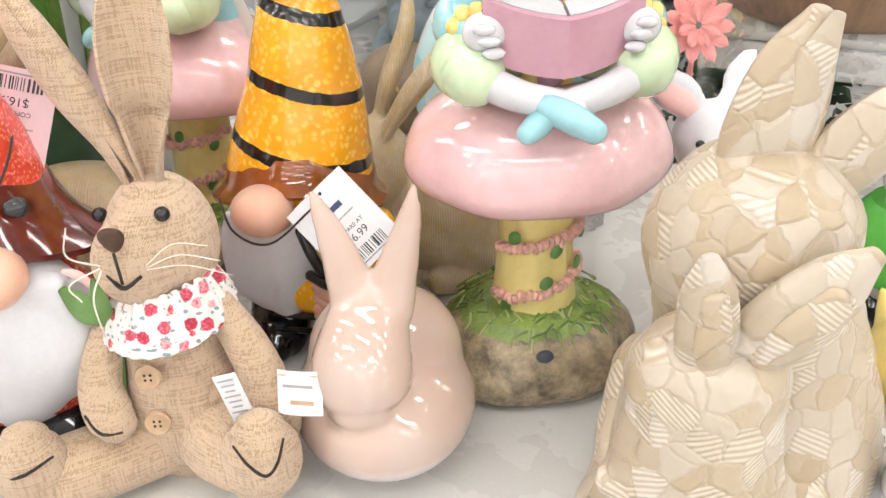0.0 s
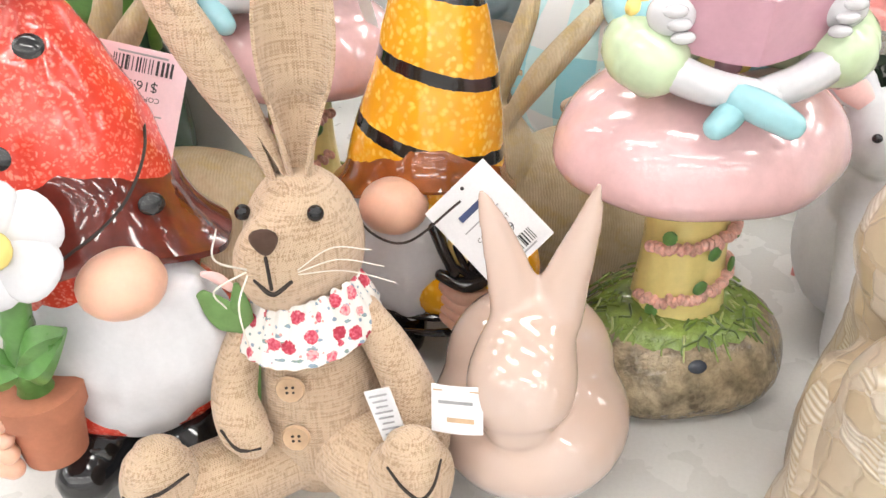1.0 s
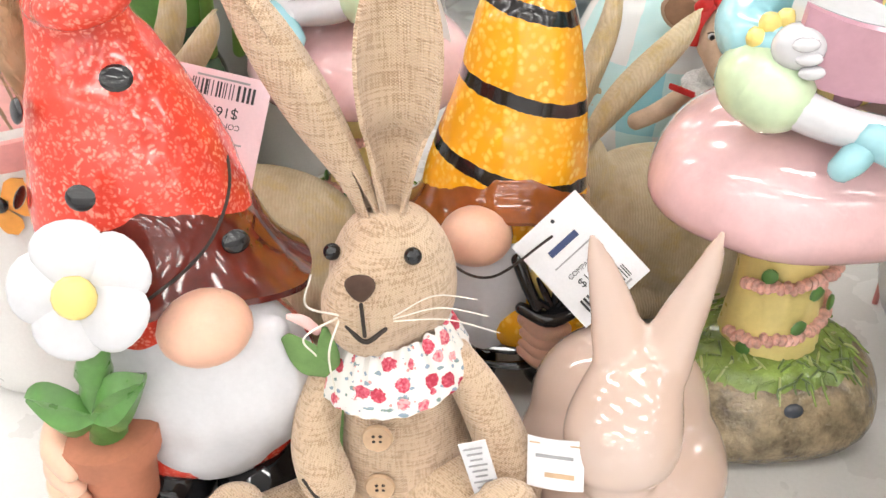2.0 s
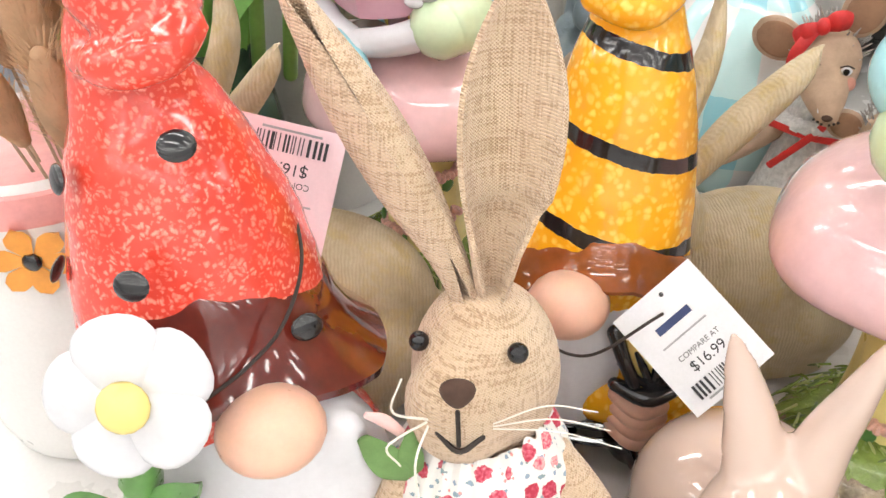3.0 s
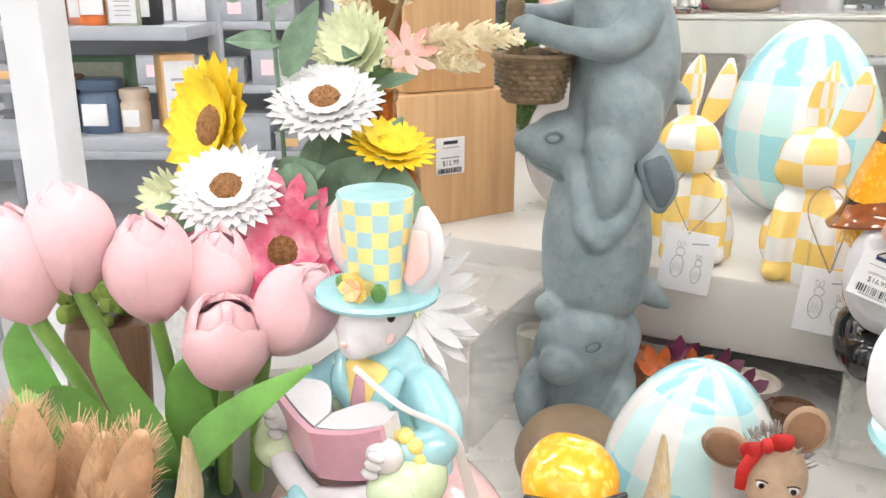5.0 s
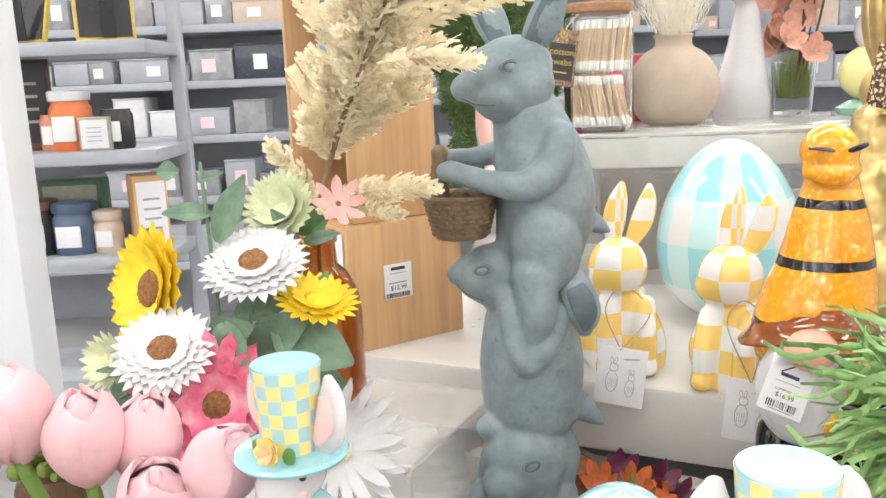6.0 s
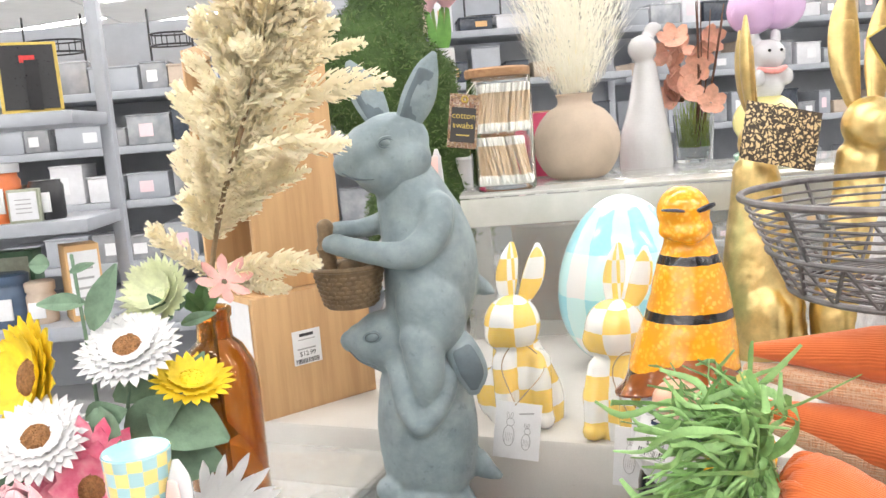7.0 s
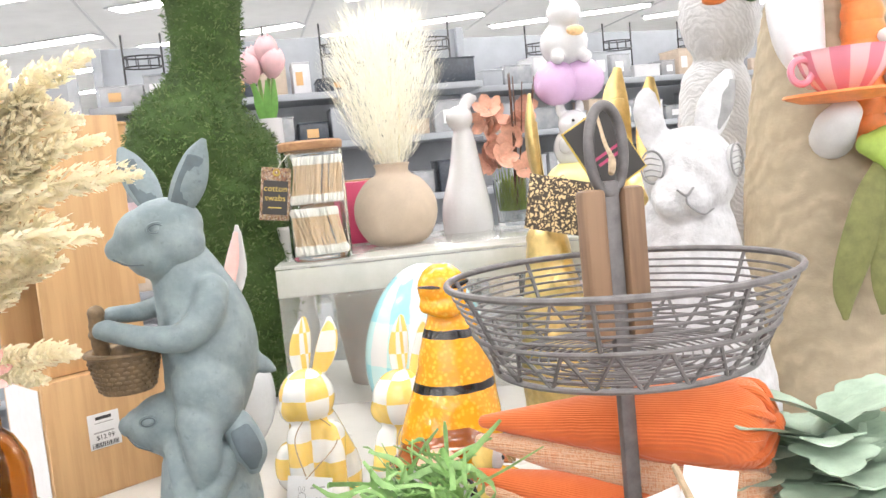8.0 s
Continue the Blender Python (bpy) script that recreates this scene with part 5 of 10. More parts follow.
def flower_pick():
    ob = base("flower_pick", pose(0.164, 0.470, 0) @ Matrix.Diagonal((0.9, 0.9, 0.90, 1)), "coral pink flower on a wire pick", "flower")
    part("stem", Fig().sweep([(0, 0, 0.0, 0.0018), (0, 0, 0.10, 0.0018), (-0.002, -0.004, 0.178, 0.0018)], CORAL, 12, 8), ob)
    f = Fig()
    petals(f, (-0.002, -0.006, 0.185), CORAL, 11, 0.024, 0.009, (0, -1, 0.35), 0.12, 0, 0.15, 0.0018)
    petals(f, (-0.002, -0.009, 0.186), CORAL, 8, 0.015, 0.007, (0, -1, 0.35), 0.3, 0.3, 0.15, 0.0018)
    part("blossom", f, ob)


CORAL = plain("coral_metal_paint", (0.78, 0.30, 0.28), 0.4, 90, 0.25)
flower_pick()


def price_tag(where, paper, price, cord=None, label=""):
    """A store hang tag: card, printed bars, price, bar code and its cord."""
    ob = base("price_tag", where, label, "price tag", "price tags")
    part("card", sheet(lambda u, v: ((u - 0.5) * 0.036, (v - 0.5) * 0.046, 0.0012 * math.sin(3 * u)), paper, 6, 4, 0.0004), ob)
    z = 0.0014
    part("logo_bar", Fig().box((-0.001, 0.0095, z), (0.015, 0.0030, 0.0002), NAVY_INK), ob)
    part("print_bar", Fig().box((-0.001, 0.0035, z), (0.020, 0.0007, 0.0002), GREY_INK), ob)
    letters("COMPARE AT", 0.0030, INK, ob, pose(0, -0.003, z))
    letters(price, 0.0056, INK, ob, pose(0, -0.0080, z), "price")
    x = -0.012
    random.seed(5)
    while x < 0.012:
        w = random.choice((0.0004, 0.0007, 0.001))
        part("bar", Fig().box((x, -0.0160, z), (w, 0.0060, 0.0002), INK), ob)
        x += w + random.choice((0.0005, 0.0008, 0.0011))
    part("print_bar", Fig().box((0, -0.0203, z), (0.020, 0.0008, 0.0002), GREY_INK), ob)
    part("hole", Fig().ell((0.002, 0.0195, z - 0.0004), (0.0012, 0.0012, 0.0006), INK, seg=10, rings=6), ob)
    if cord:
        inv = where.inverted()
        part("cord", Fig().sweep([(*(inv @ Vector(c)), 0.0006) for c in cord], DARK_THREAD, 30, 6), ob)
    return ob


price_tag(pose(-0.0330, 0.3660, 0.1025, 58, 0, -8) @ pose(0, 0, 0, 0, 0, 46), PAPER, "$16.99", cord=[(-0.095, 0.382, 0.112), (-0.088, 0.372, 0.098), (-0.070, 0.366, 0.094), (-0.046, 0.364, 0.1150)], label="white store price tag tied to the bee gnome")
price_tag(pose(-0.1785, 0.369, 0.162, 66, 0, 8) @ pose(0, 0, 0, 0, 0, 163), PINK_PAPER, "$16.99", cord=[(-0.1735, 0.3620, 0.1640), (-0.1660, 0.3330, 0.1580), (-0.1700, 0.3170, 0.1465), (-0.1800, 0.3090, 0.1370), (-0.1920, 0.3020, 0.1300), (-0.2030, 0.2960, 0.1220)], label="pink store price tag tied to the strawberry gnome")


# ---- tiers of the display ----
GREY_LIP = plain("grey_white_laminate", (0.62, 0.60, 0.57), 0.3, 8, 0.08, 500, 0.05)
slab("shelf_riser", 0.2, 0.93, -0.47, 1.1, 0.0, 0.75, 0.045, 0.125, GREY_LIP, "thick white laminate riser shelf", "shelf", 0.006)
slab("riser_support", 0.2, 0.93, -0.40, 1.0, 0.17, 0.70, 0.0, 0.044, WHITE_SATIN, "white block under the riser shelf", "shelf", 0.004)
ACRYLIC = acrylic("clear_acrylic", (0.72, 0.71, 0.68), 0.34, 0.1)
ACRYLIC_CLEAR = acrylic("acrylic_side", (0.72, 0.75, 0.72), 0.26, 0.08)


def acrylic_riser(where, w, d, z0, z1, lip, label, m):
    ob = base("acrylic_riser", where, label, "riser", "acrylic risers")
    t = 0.006
    part("top", Fig().box((w / 2, d / 2, z1 - t / 2), (w, d, t), m, bevel=0.002), ob)
    part("front_panel", Fig().box((w / 2, t / 2, z1 - t - lip / 2 - 0.001), (w - 0.002, t, lip), m, bevel=0.002), ob)
    for x in (t / 2, w - t / 2):
        part("side_panel", Fig().box((x, d / 2 + t, (z0 + z1 - t) / 2), (t, d - 2 * t, z1 - z0 - t - 0.002), ACRYLIC_CLEAR, bevel=0.002), ob)
    return ob


x, y = along(-0.084, 0.815, -0.36, 0.0)
acrylic_riser(pose(x, y, 0, 0, 0, ANG), 0.36, 0.20, 0.0, 0.112, 0.104, "clear scuffed acrylic riser on the table", ACRYLIC)
tall_riser = acrylic_riser(pose(0.135, 1.40, 0.125, 0, 0, -9), 0.9, 0.45, 0.0, 0.235, 0.045, "tall milky acrylic riser on the white shelf", acrylic("milky_acrylic", (0.72, 0.73, 0.68), 0.62))
part("lower_panel", Fig().box((0.45, 0.003, 0.093), (0.896, 0.005, 0.182), acrylic("clear_front", (0.74, 0.77, 0.72), 0.16, 0.05), bevel=0.0015), tall_riser, "clear front panel")
x, y = along(0.23, 0.80, 0.0, 0.0)
acrylic_riser(pose(x, y, 0, 0, 0, ANG), 0.16, 0.10, 0.0, 0.094, 0.08, "small clear acrylic riser before the white shelf", ACRYLIC)


# ---- grey tower of three rabbits ----
def tower_statue():
    f, b = Fig(), Fig()
    k = 1.034
    o = lambda x, y, z: (-0.03 + (x + 0.03) * k - 0.030, 0.0925 + (y - 0.0925) * k - 0.905, 0.456 + (z - 0.456) * k)
    g = GREY_RESIN
    # lowest rabbit: squat body, paws before it, a broad head with a nub of an ear
    b.sweep([(*o(0.026, 0.890, 0.016), 0.050), (*o(0.024, 0.888, 0.036), 0.049), (*o(0.022, 0.882, 0.060), 0.045), (*o(0.022, 0.876, 0.085), 0.042)], g, 16, 24)
    b.ell(o(0.0240, 0.866, 0.0930), (0.0430, 0.0380, 0.0390), g, (0, 0, 0), 26, 16)
    b.ell(o(0.0020, 0.842, 0.0780), (0.0220, 0.0200, 0.0190), g)
    b.ell(o(-0.0050, 0.868, 0.1240), (0.0170, 0.0150, 0.0130), g)
    b.sweep([(*o(-0.016, 0.866, 0.058), 0.0150), (*o(-0.024, 0.852, 0.040), 0.0150), (*o(-0.022, 0.842, 0.022), 0.0120)], g, 12, 16)
    b.sweep([(*o(0.062, 0.868, 0.055), 0.0140), (*o(0.060, 0.850, 0.036), 0.0140), (*o(0.050, 0.842, 0.022), 0.0120)], g, 12, 16)
    b.sweep([(*o(0.060, 0.872, 0.118), 0.0100), (*o(0.066, 0.868, 0.094), 0.0130), (*o(0.066, 0.868, 0.066), 0.0080)], g, 14, 14, 0.6, (1, 0, 0))
    # middle rabbit: full belly, head raised, paws crossed low on the chest
    b.sweep([(*o(0.034, 0.888, 0.118), 0.0380), (*o(0.035, 0.888, 0.132), 0.0470), (*o(0.0355, 0.888, 0.158), 0.0505), (*o(0.0355, 0.888, 0.186), 0.0510), (*o(0.035, 0.888, 0.215), 0.0470), (*o(0.034, 0.887, 0.240), 0.0410), (*o(0.030, 0.886, 0.258), 0.0360)], g, 30, 28)
    b.ell(o(0.0060, 0.884, 0.2670), (0.0380, 0.0310, 0.0320), g, (0, 22, 0), 26, 16)
    b.sweep([(*o(0.002, 0.884, 0.2660), 0.0290), (*o(-0.016, 0.884, 0.2690), 0.0240), (*o(-0.028, 0.884, 0.2710), 0.0170), (*o(-0.033, 0.884, 0.2710), 0.0110)], g, 16, 22)
    b.sweep([(*o(0.080, 0.884, 0.136), 0.0150), (*o(0.092, 0.882, 0.126), 0.0100), (*o(0.102, 0.880, 0.120), 0.0050)], g, 12, 14)
    b.sweep([(*o(0.012, 0.858, 0.250), 0.0130), (*o(0.014, 0.848, 0.230), 0.0125), (*o(0.018, 0.842, 0.208), 0.0125), (*o(0.027, 0.838, 0.194), 0.0115)], g, 18, 16)
    b.sweep([(*o(0.056, 0.852, 0.238), 0.0140), (*o(0.049, 0.845, 0.222), 0.0140), (*o(0.039, 0.840, 0.206), 0.0130), (*o(0.029, 0.838, 0.195), 0.0115)], g, 18, 16)
    # upper rabbit: rounded back, haunch and foot over the shoulder of the middle one
    b.sweep([(*o(0.030, 0.882, 0.430), 0.0285), (*o(0.039, 0.884, 0.402), 0.0365), (*o(0.048, 0.885, 0.368), 0.0450), (*o(0.0510, 0.885, 0.332), 0.0475), (*o(0.045, 0.885, 0.298), 0.0430), (*o(0.036, 0.885, 0.270), 0.0370)], g, 30, 28)
    b.ell(o(0.0460, 0.855, 0.3000), (0.0340, 0.0290, 0.0460), g, (0, -8, 0), 24, 16)
    b.sweep([(*o(0.034, 0.846, 0.278), 0.0215), (*o(0.036, 0.840, 0.252), 0.0190), (*o(0.036, 0.838, 0.232), 0.0150), (*o(0.034, 0.838, 0.222), 0.0100)], g, 16, 18)
    b.sweep([(*o(0.090, 0.885, 0.318), 0.0110), (*o(0.102, 0.885, 0.310), 0.0080), (*o(0.109, 0.885, 0.306), 0.0035)], g, 10, 12)
    b.sweep([(*o(0.060, 0.856, 0.396), 0.0170), (*o(0.052, 0.844, 0.372), 0.0165), (*o(0.030, 0.838, 0.357), 0.0145), (*o(0.000, 0.842, 0.360), 0.0115), (*o(-0.026, 0.850, 0.367), 0.0105), (*o(-0.036, 0.853, 0.370), 0.0105), (*o(-0.042, 0.856, 0.370), 0.0085)], g, 30, 18)
    b.sweep([(*o(0.030, 0.905, 0.386), 0.0135), (*o(-0.010, 0.900, 0.378), 0.0100), (*o(-0.036, 0.886, 0.380), 0.0085)], g, 14, 14)
    f.fuse(b, g, 0.0026, 3, 0.0005)
    # head with a blunt muzzle and full cheeks
    h = Fig()
    h.ell(o(0.0220, 0.880, 0.4560), (0.0390, 0.0330, 0.0310), g, (0, -10, 0), 26, 16)
    h.ell(o(0.0040, 0.878, 0.4510), (0.0280, 0.0280, 0.0280), g, (0, 14, 0), 26, 16)
    h.sweep([(*o(0.004, 0.878, 0.4440), 0.0240), (*o(-0.010, 0.878, 0.4440), 0.0215), (*o(-0.017, 0.878, 0.4420), 0.0180), (*o(-0.0215, 0.878, 0.4410), 0.0130)], g, 16, 22)
    h.ell(o(0.0300, 0.874, 0.4420), (0.0310, 0.0300, 0.0280), g)
    h.ell(o(0.0140, 0.874, 0.4330), (0.0310, 0.0280, 0.0250), g, (0, 16, 0))
    h.sweep([(*o(0.026, 0.880, 0.436), 0.0250), (*o(0.032, 0.882, 0.410), 0.0290)], g, 8, 20)
    f.fuse(h, g, 0.0026, 6, 0.0004)
    for p, sd in (([(0.016, 0.888, 0.474, 0.0110), (0.006, 0.894, 0.500, 0.0160), (-0.004, 0.898, 0.522, 0.0120), (-0.010, 0.899, 0.536, 0.0035)], (1, 0.2, 0.3)), ([(0.038, 0.872, 0.472, 0.0120), (0.051, 0.868, 0.496, 0.0165), (0.061, 0.866, 0.520, 0.0120), (0.069, 0.866, 0.536, 0.0030)], (1, 0.2, -0.4))):
        f.sweep([(*o(*q[:3]), q[3]) for q in p], g, 24, 16, 0.42, sd)
        # ear hollow: its shade is a dark strip laid on the ear
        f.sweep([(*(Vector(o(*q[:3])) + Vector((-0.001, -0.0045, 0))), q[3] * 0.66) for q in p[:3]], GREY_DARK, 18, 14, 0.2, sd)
    # ears of the middle rabbit hang behind the haunch
    f.sweep([(*o(0.060, 0.858, 0.279), 0.0090), (*o(0.070, 0.848, 0.264), 0.0155), (*o(0.079, 0.845, 0.238), 0.0160), (*o(0.080, 0.847, 0.219), 0.0060)], g, 22, 18, 0.5, (1, 0, 0.4))
    # same painted shade for the hollow of this hanging ear
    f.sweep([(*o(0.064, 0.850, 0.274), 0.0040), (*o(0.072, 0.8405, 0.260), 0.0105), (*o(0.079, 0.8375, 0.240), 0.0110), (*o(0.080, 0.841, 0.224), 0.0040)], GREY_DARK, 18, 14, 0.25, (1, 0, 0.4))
    # mouth lines and lidded eyes, their crease shade drawn in darker grey
    f.sweep([(*o(-0.0240, 0.8635, 0.4335), 0.0008), (*o(-0.0120, 0.8560, 0.4275), 0.0011), (*o(0.0040, 0.8485, 0.4265), 0.0007)], GREY_DARK, 12, 6)
    f.sweep([(*o(-0.0340, 0.874, 0.2640), 0.0007), (*o(-0.0240, 0.862, 0.2560), 0.0010), (*o(-0.0100, 0.856, 0.2510), 0.0006)], GREY_DARK, 12, 6)
    for c, a, turn in (((0.0180, 0.8490, 0.4580), -8, 6), ((-0.0110, 0.8560, 0.2790), -8, -12), ((0.0270, 0.8290, 0.1000), -16, 6)):
        f.ell(o(c[0], c[1] + 0.0016, c[2]), (0.0062, 0.0030, 0.0040), g, (0, a, turn), 18, 10)
        f.ring(o(c[0], c[1] - 0.0002, c[2]), 0.0068, 0.0007, GREY_DARK, (90, a, turn), 28, 6, 0.60)
        f.ring(o(c[0], c[1] + 0.0008, c[2] + 0.0006), 0.0086, 0.0012, g, (90, a, turn), 28, 6, 0.62)
    # base disc, in the same darker grey
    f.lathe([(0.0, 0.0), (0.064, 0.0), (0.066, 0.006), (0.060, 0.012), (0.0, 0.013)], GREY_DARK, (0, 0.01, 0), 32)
    # basket in the paws
    cx, cy = -0.0275, 0.878
    f.lathe([(0.0, 0.302), (0.024, 0.302), (0.0265, 0.306), (0.0345, 0.338), (0.0365, 0.343), (0.0335, 0.344), (0.0, 0.338)], WICKER_BROWN, o(cx, cy, 0.015), 40, n=0)
    for r in range(7):
        z = 0.3065 + r * 0.0046
        for j in range(22):
            a = 2 * math.pi * (j + 0.5 * (r % 2)) / 22
            rad = 0.0264 + (z - 0.306) * 0.26
            c = o(cx, cy, 0.015)
            f.ell((c[0] + rad * math.cos(a), c[1] + rad * math.sin(a), c[2] + z), (0.0016, 0.0040, 0.0020), WICKER_BROWN, (0, 0, math.degrees(a)), 6, 4)
    c = o(cx, cy, 0.015)
    f.ring((c[0], c[1], c[2] + 0.342), 0.0355, 0.0026, WICKER_BROWN)
    f.sweep([(*o(-0.044, 0.868, 0.342), 0.0080), (*o(-0.046, 0.866, 0.368), 0.0080), (*o(-0.045, 0.864, 0.386), 0.0070)], WICKER_BROWN, 12, 12, wob=0.3)
    for dx, dy in ((-0.018, -0.006), (0.000, -0.012), (0.014, 0.0)):
        f.ell(o(cx + dx, cy + dy, 0.3455), (0.0105, 0.0100, 0.0085), WICKER_BROWN)
    return thing("rabbit_tower", f, pose(0.030, 0.905, 0), "blue-grey resin statue of three stacked rabbits with a basket", "statue")


# darker copy of the resin: painted shade for hollows and creases, also the base
GREY_DARK = plain("shaded_grey_resin", (0.115, 0.15, 0.175), 0.6, 60, 0.2)
tower_statue()
BROWN_SMOOTH = plain("brown_stoneware", (0.22, 0.15, 0.09), 0.4, 14, 0.35, 200, 0.1)
f = Fig()
f.lathe([(0.0, 0.0), (0.026, 0.001), (0.042, 0.020), (0.046, 0.040), (0.036, 0.062), (0.018, 0.074), (0.0, 0.076)], BROWN_SMOOTH, seg=36, n=30)
thing("stoneware_egg", f, pose(-0.002, 0.755, 0), "smooth brown stoneware egg before the grey statue", "egg")


# ---- eggs, check rabbits and their cards ----
def egg(where, r, h, m, label):
    f = Fig()
    prof = []
    for i in range(29):
        a = math.pi * i / 28
        k = 1 - 0.16 * -math.cos(a)
        prof.append((r * math.sin(a) * k, h / 2 * (1 - math.cos(a))))
    f.lathe(prof, m, seg=48)
    return thing("gingham_egg", f, where, label, "egg", "gingham eggs")


GINGHAM = checks("gingham_small", (0.16, 0.55, 0.68), (0.46, 0.74, 0.76), (0.68, 0.86, 0.84), 0.048, by_angle=14)
GINGHAM_BIG = checks("gingham_large", (0.18, 0.58, 0.70), (0.45, 0.75, 0.76), (0.66, 0.84, 0.80), 0.056, by_angle=16)
egg(pose(0.063, 0.672, 0.002, 4, 2, 10), 0.061, 0.160, GINGHAM, "glossy blue and white gingham egg on the table")
egg(pose(0.330, 1.185, 0.126, 0, 0, 20), 0.090, 0.236, GINGHAM_BIG, "large blue gingham ceramic egg on the white shelf")
YELLOW_CHECK = checks("yellow_checks", (0.90, 0.62, 0.12), (0.82, 0.82, 0.80), None, 0.024, by_angle=8)


def check_bunny(where, label):
    f, b = Fig(), Fig()
    b.sweep([(0.006, 0, 0.001, 0.044, 0.038), (0.006, 0, 0.030, 0.044, 0.038), (0.002, 0, 0.065, 0.034, 0.032), (-0.002, -0.002, 0.090, 0.027, 0.026)], YELLOW_CHECK, 18, 22, side=(1, 0, 0))
    b.ell((-0.004, -0.008, 0.115), (0.033, 0.033, 0.034), YELLOW_CHECK)
    b.ell((-0.018, -0.018, 0.106), (0.019, 0.018, 0.018), YELLOW_CHECK)
    b.ell((-0.034, 0.006, 0.030), (0.018, 0.024, 0.030), YELLOW_CHECK)
    for x in (-0.018, 0.024):
        b.ell((x, -0.038, 0.010), (0.013, 0.018, 0.011), YELLOW_CHECK)
        b.sweep([(x, -0.022, 0.075, 0.013), (x, -0.036, 0.045, 0.012), (x, -0.040, 0.014, 0.011)], YELLOW_CHECK, 12, 14)
    f.fuse(b, YELLOW_CHECK, 0.0028, 4)
    for p in ([(-0.008, -0.002, 0.138, 0.007), (-0.007, 0.0, 0.165, 0.0125), (-0.002, 0.0, 0.190, 0.010), (0.002, 0.0, 0.207, 0.003)], [(0.010, -0.002, 0.138, 0.007), (0.022, 0.0, 0.162, 0.0120), (0.029, 0.0, 0.186, 0.010), (0.031, 0.0, 0.204, 0.003)]):
        f.sweep(p, YELLOW_CHECK, 22, 16, 0.45, (1, 0, -0.3))
    return thing("check_bunny", f, where, label, "rabbit figurine", "yellow check bunnies")


check_bunny(pose(0.153, 1.028, 0.125, 0, 0, -8), "ceramic bunny with yellow and white checks on the shelf")
check_bunny(pose(0.256, 0.952, 0.125, 0, 0, -42), "ceramic bunny with yellow and white checks beside the bee gnome")


def sketch_card(where, string, label):
    ob = base("gift_card", where, label, "card", "sketched cards")
    w, h = 0.050, 0.060
    part("card", Fig().box((0, 0, 0), (w, h, 0.0008), PAPER, bevel=0.0003), ob)
    ink = Fig()
    for x, s, z in ((-0.009, 1.0, -0.006), (0.010, 0.78, -0.011)):
        pts = [(x + 0.006 * s * math.cos(a), z + (0.011 * s) * math.sin(a)) for a in np.linspace(0, 6.28, 15)]
        ink.sweep([(p, q, 0.0006, 0.0004) for p, q in pts], GREY_INK, 30, 5, cap=False)
        ink.ring((x + 0.001, z + 0.0145 * s, 0.0006), 0.0042 * s, 0.00035, GREY_INK, (0, 0, 0), 16, 5)
        for dx in (-0.0018, 0.0022):
            ink.ring((x + dx * s, z + 0.0215 * s, 0.0006), 0.0036 * s, 0.0003, GREY_INK, (0, 0, 90 - dx * 6000), 14, 5, 0.35)
        for k in range(5):
            ink.sweep([(x - 0.004 * s + 0.002 * k * s, z - 0.006 * s, 0.0006, 0.0002), (x - 0.003 * s + 0.002 * k * s, z + 0.003 * s, 0.0006, 0.0002)], GREY_INK, 4, 4, cap=False)
    part("drawing", ink, ob, "pencil sketch of two rabbits")
    part("print_bar", Fig().box((0.009, 0.019, 0.0006), (0.016, 0.0015, 0.0003), GREY_INK, (0, 0, 8)), ob)
    inv = where.inverted()
    part("string", Fig().sweep([(*(inv @ Vector(c)), 0.0007) for c in string], TWINE, 24, 6), ob)


TWINE = plain("jute_twine", (0.42, 0.32, 0.22), 0.9, 200, 0.3)
sketch_card(pose(0.134, 0.945, 0.140, 78, 6, -20), [(0.135, 0.950, 0.167), (0.128, 0.990, 0.200), (0.150, 1.000, 0.222), (0.176, 0.988, 0.195), (0.136, 0.950, 0.168)], "white card with a rabbit sketch hung on the check bunny")
sketch_card(pose(0.246, 0.880, 0.122, 78, 3, -28), [(0.247, 0.885, 0.149), (0.233, 0.915, 0.200), (0.252, 0.920, 0.222), (0.272, 0.915, 0.195), (0.248, 0.885, 0.150)], "white card with a rabbit sketch before the shelf")
bee_gnome(pose(0.277, 0.815, 0.094, 0, 0, -6) @ Matrix.Diagonal((1.27, 1.27, 1.27, 1)), "larger glazed bee gnome on an acrylic riser", False)
price_tag(pose(0.229, 0.764, 0.190, 68, 0, -10) @ pose(0, 0, 0, 0, 0, -22), PAPER, "$16.99", cord=[(0.225, 0.766, 0.204), (0.250, 0.758, 0.214), (0.280, 0.760, 0.216), (0.296, 0.770, 0.214)], label="white store price tag tied to the larger bee gnome")


# ---- mouse dolls ----
MOUSE_CLOTH = plain("tan_mouse_cloth", (0.47, 0.33, 0.23), 0.85, 80, 0.2, 700, 0.4)
MOUSE_EAR = plain("brown_ear_felt", (0.30, 0.17, 0.10), 0.9, 80, 0.2, 700, 0.4)
RED_RIBBON = plain("red_ribbon", (0.55, 0.02, 0.02), 0.45, 120, 0.25, 800, 0.2)
MOUSE_BLUSH = plain("rosy_cheek_cloth", (0.58, 0.27, 0.21), 0.85, 80, 0.15, 700, 0.4)
LACE = plain("white_lace", (0.72, 0.70, 0.68), 0.9, 300, 0.25, 900, 0.9, 0.002)
GREY_FUZZ = plain("grey_fuzz", (0.45, 0.42, 0.39), 0.95, 200, 0.4, 900, 0.9, 0.003)


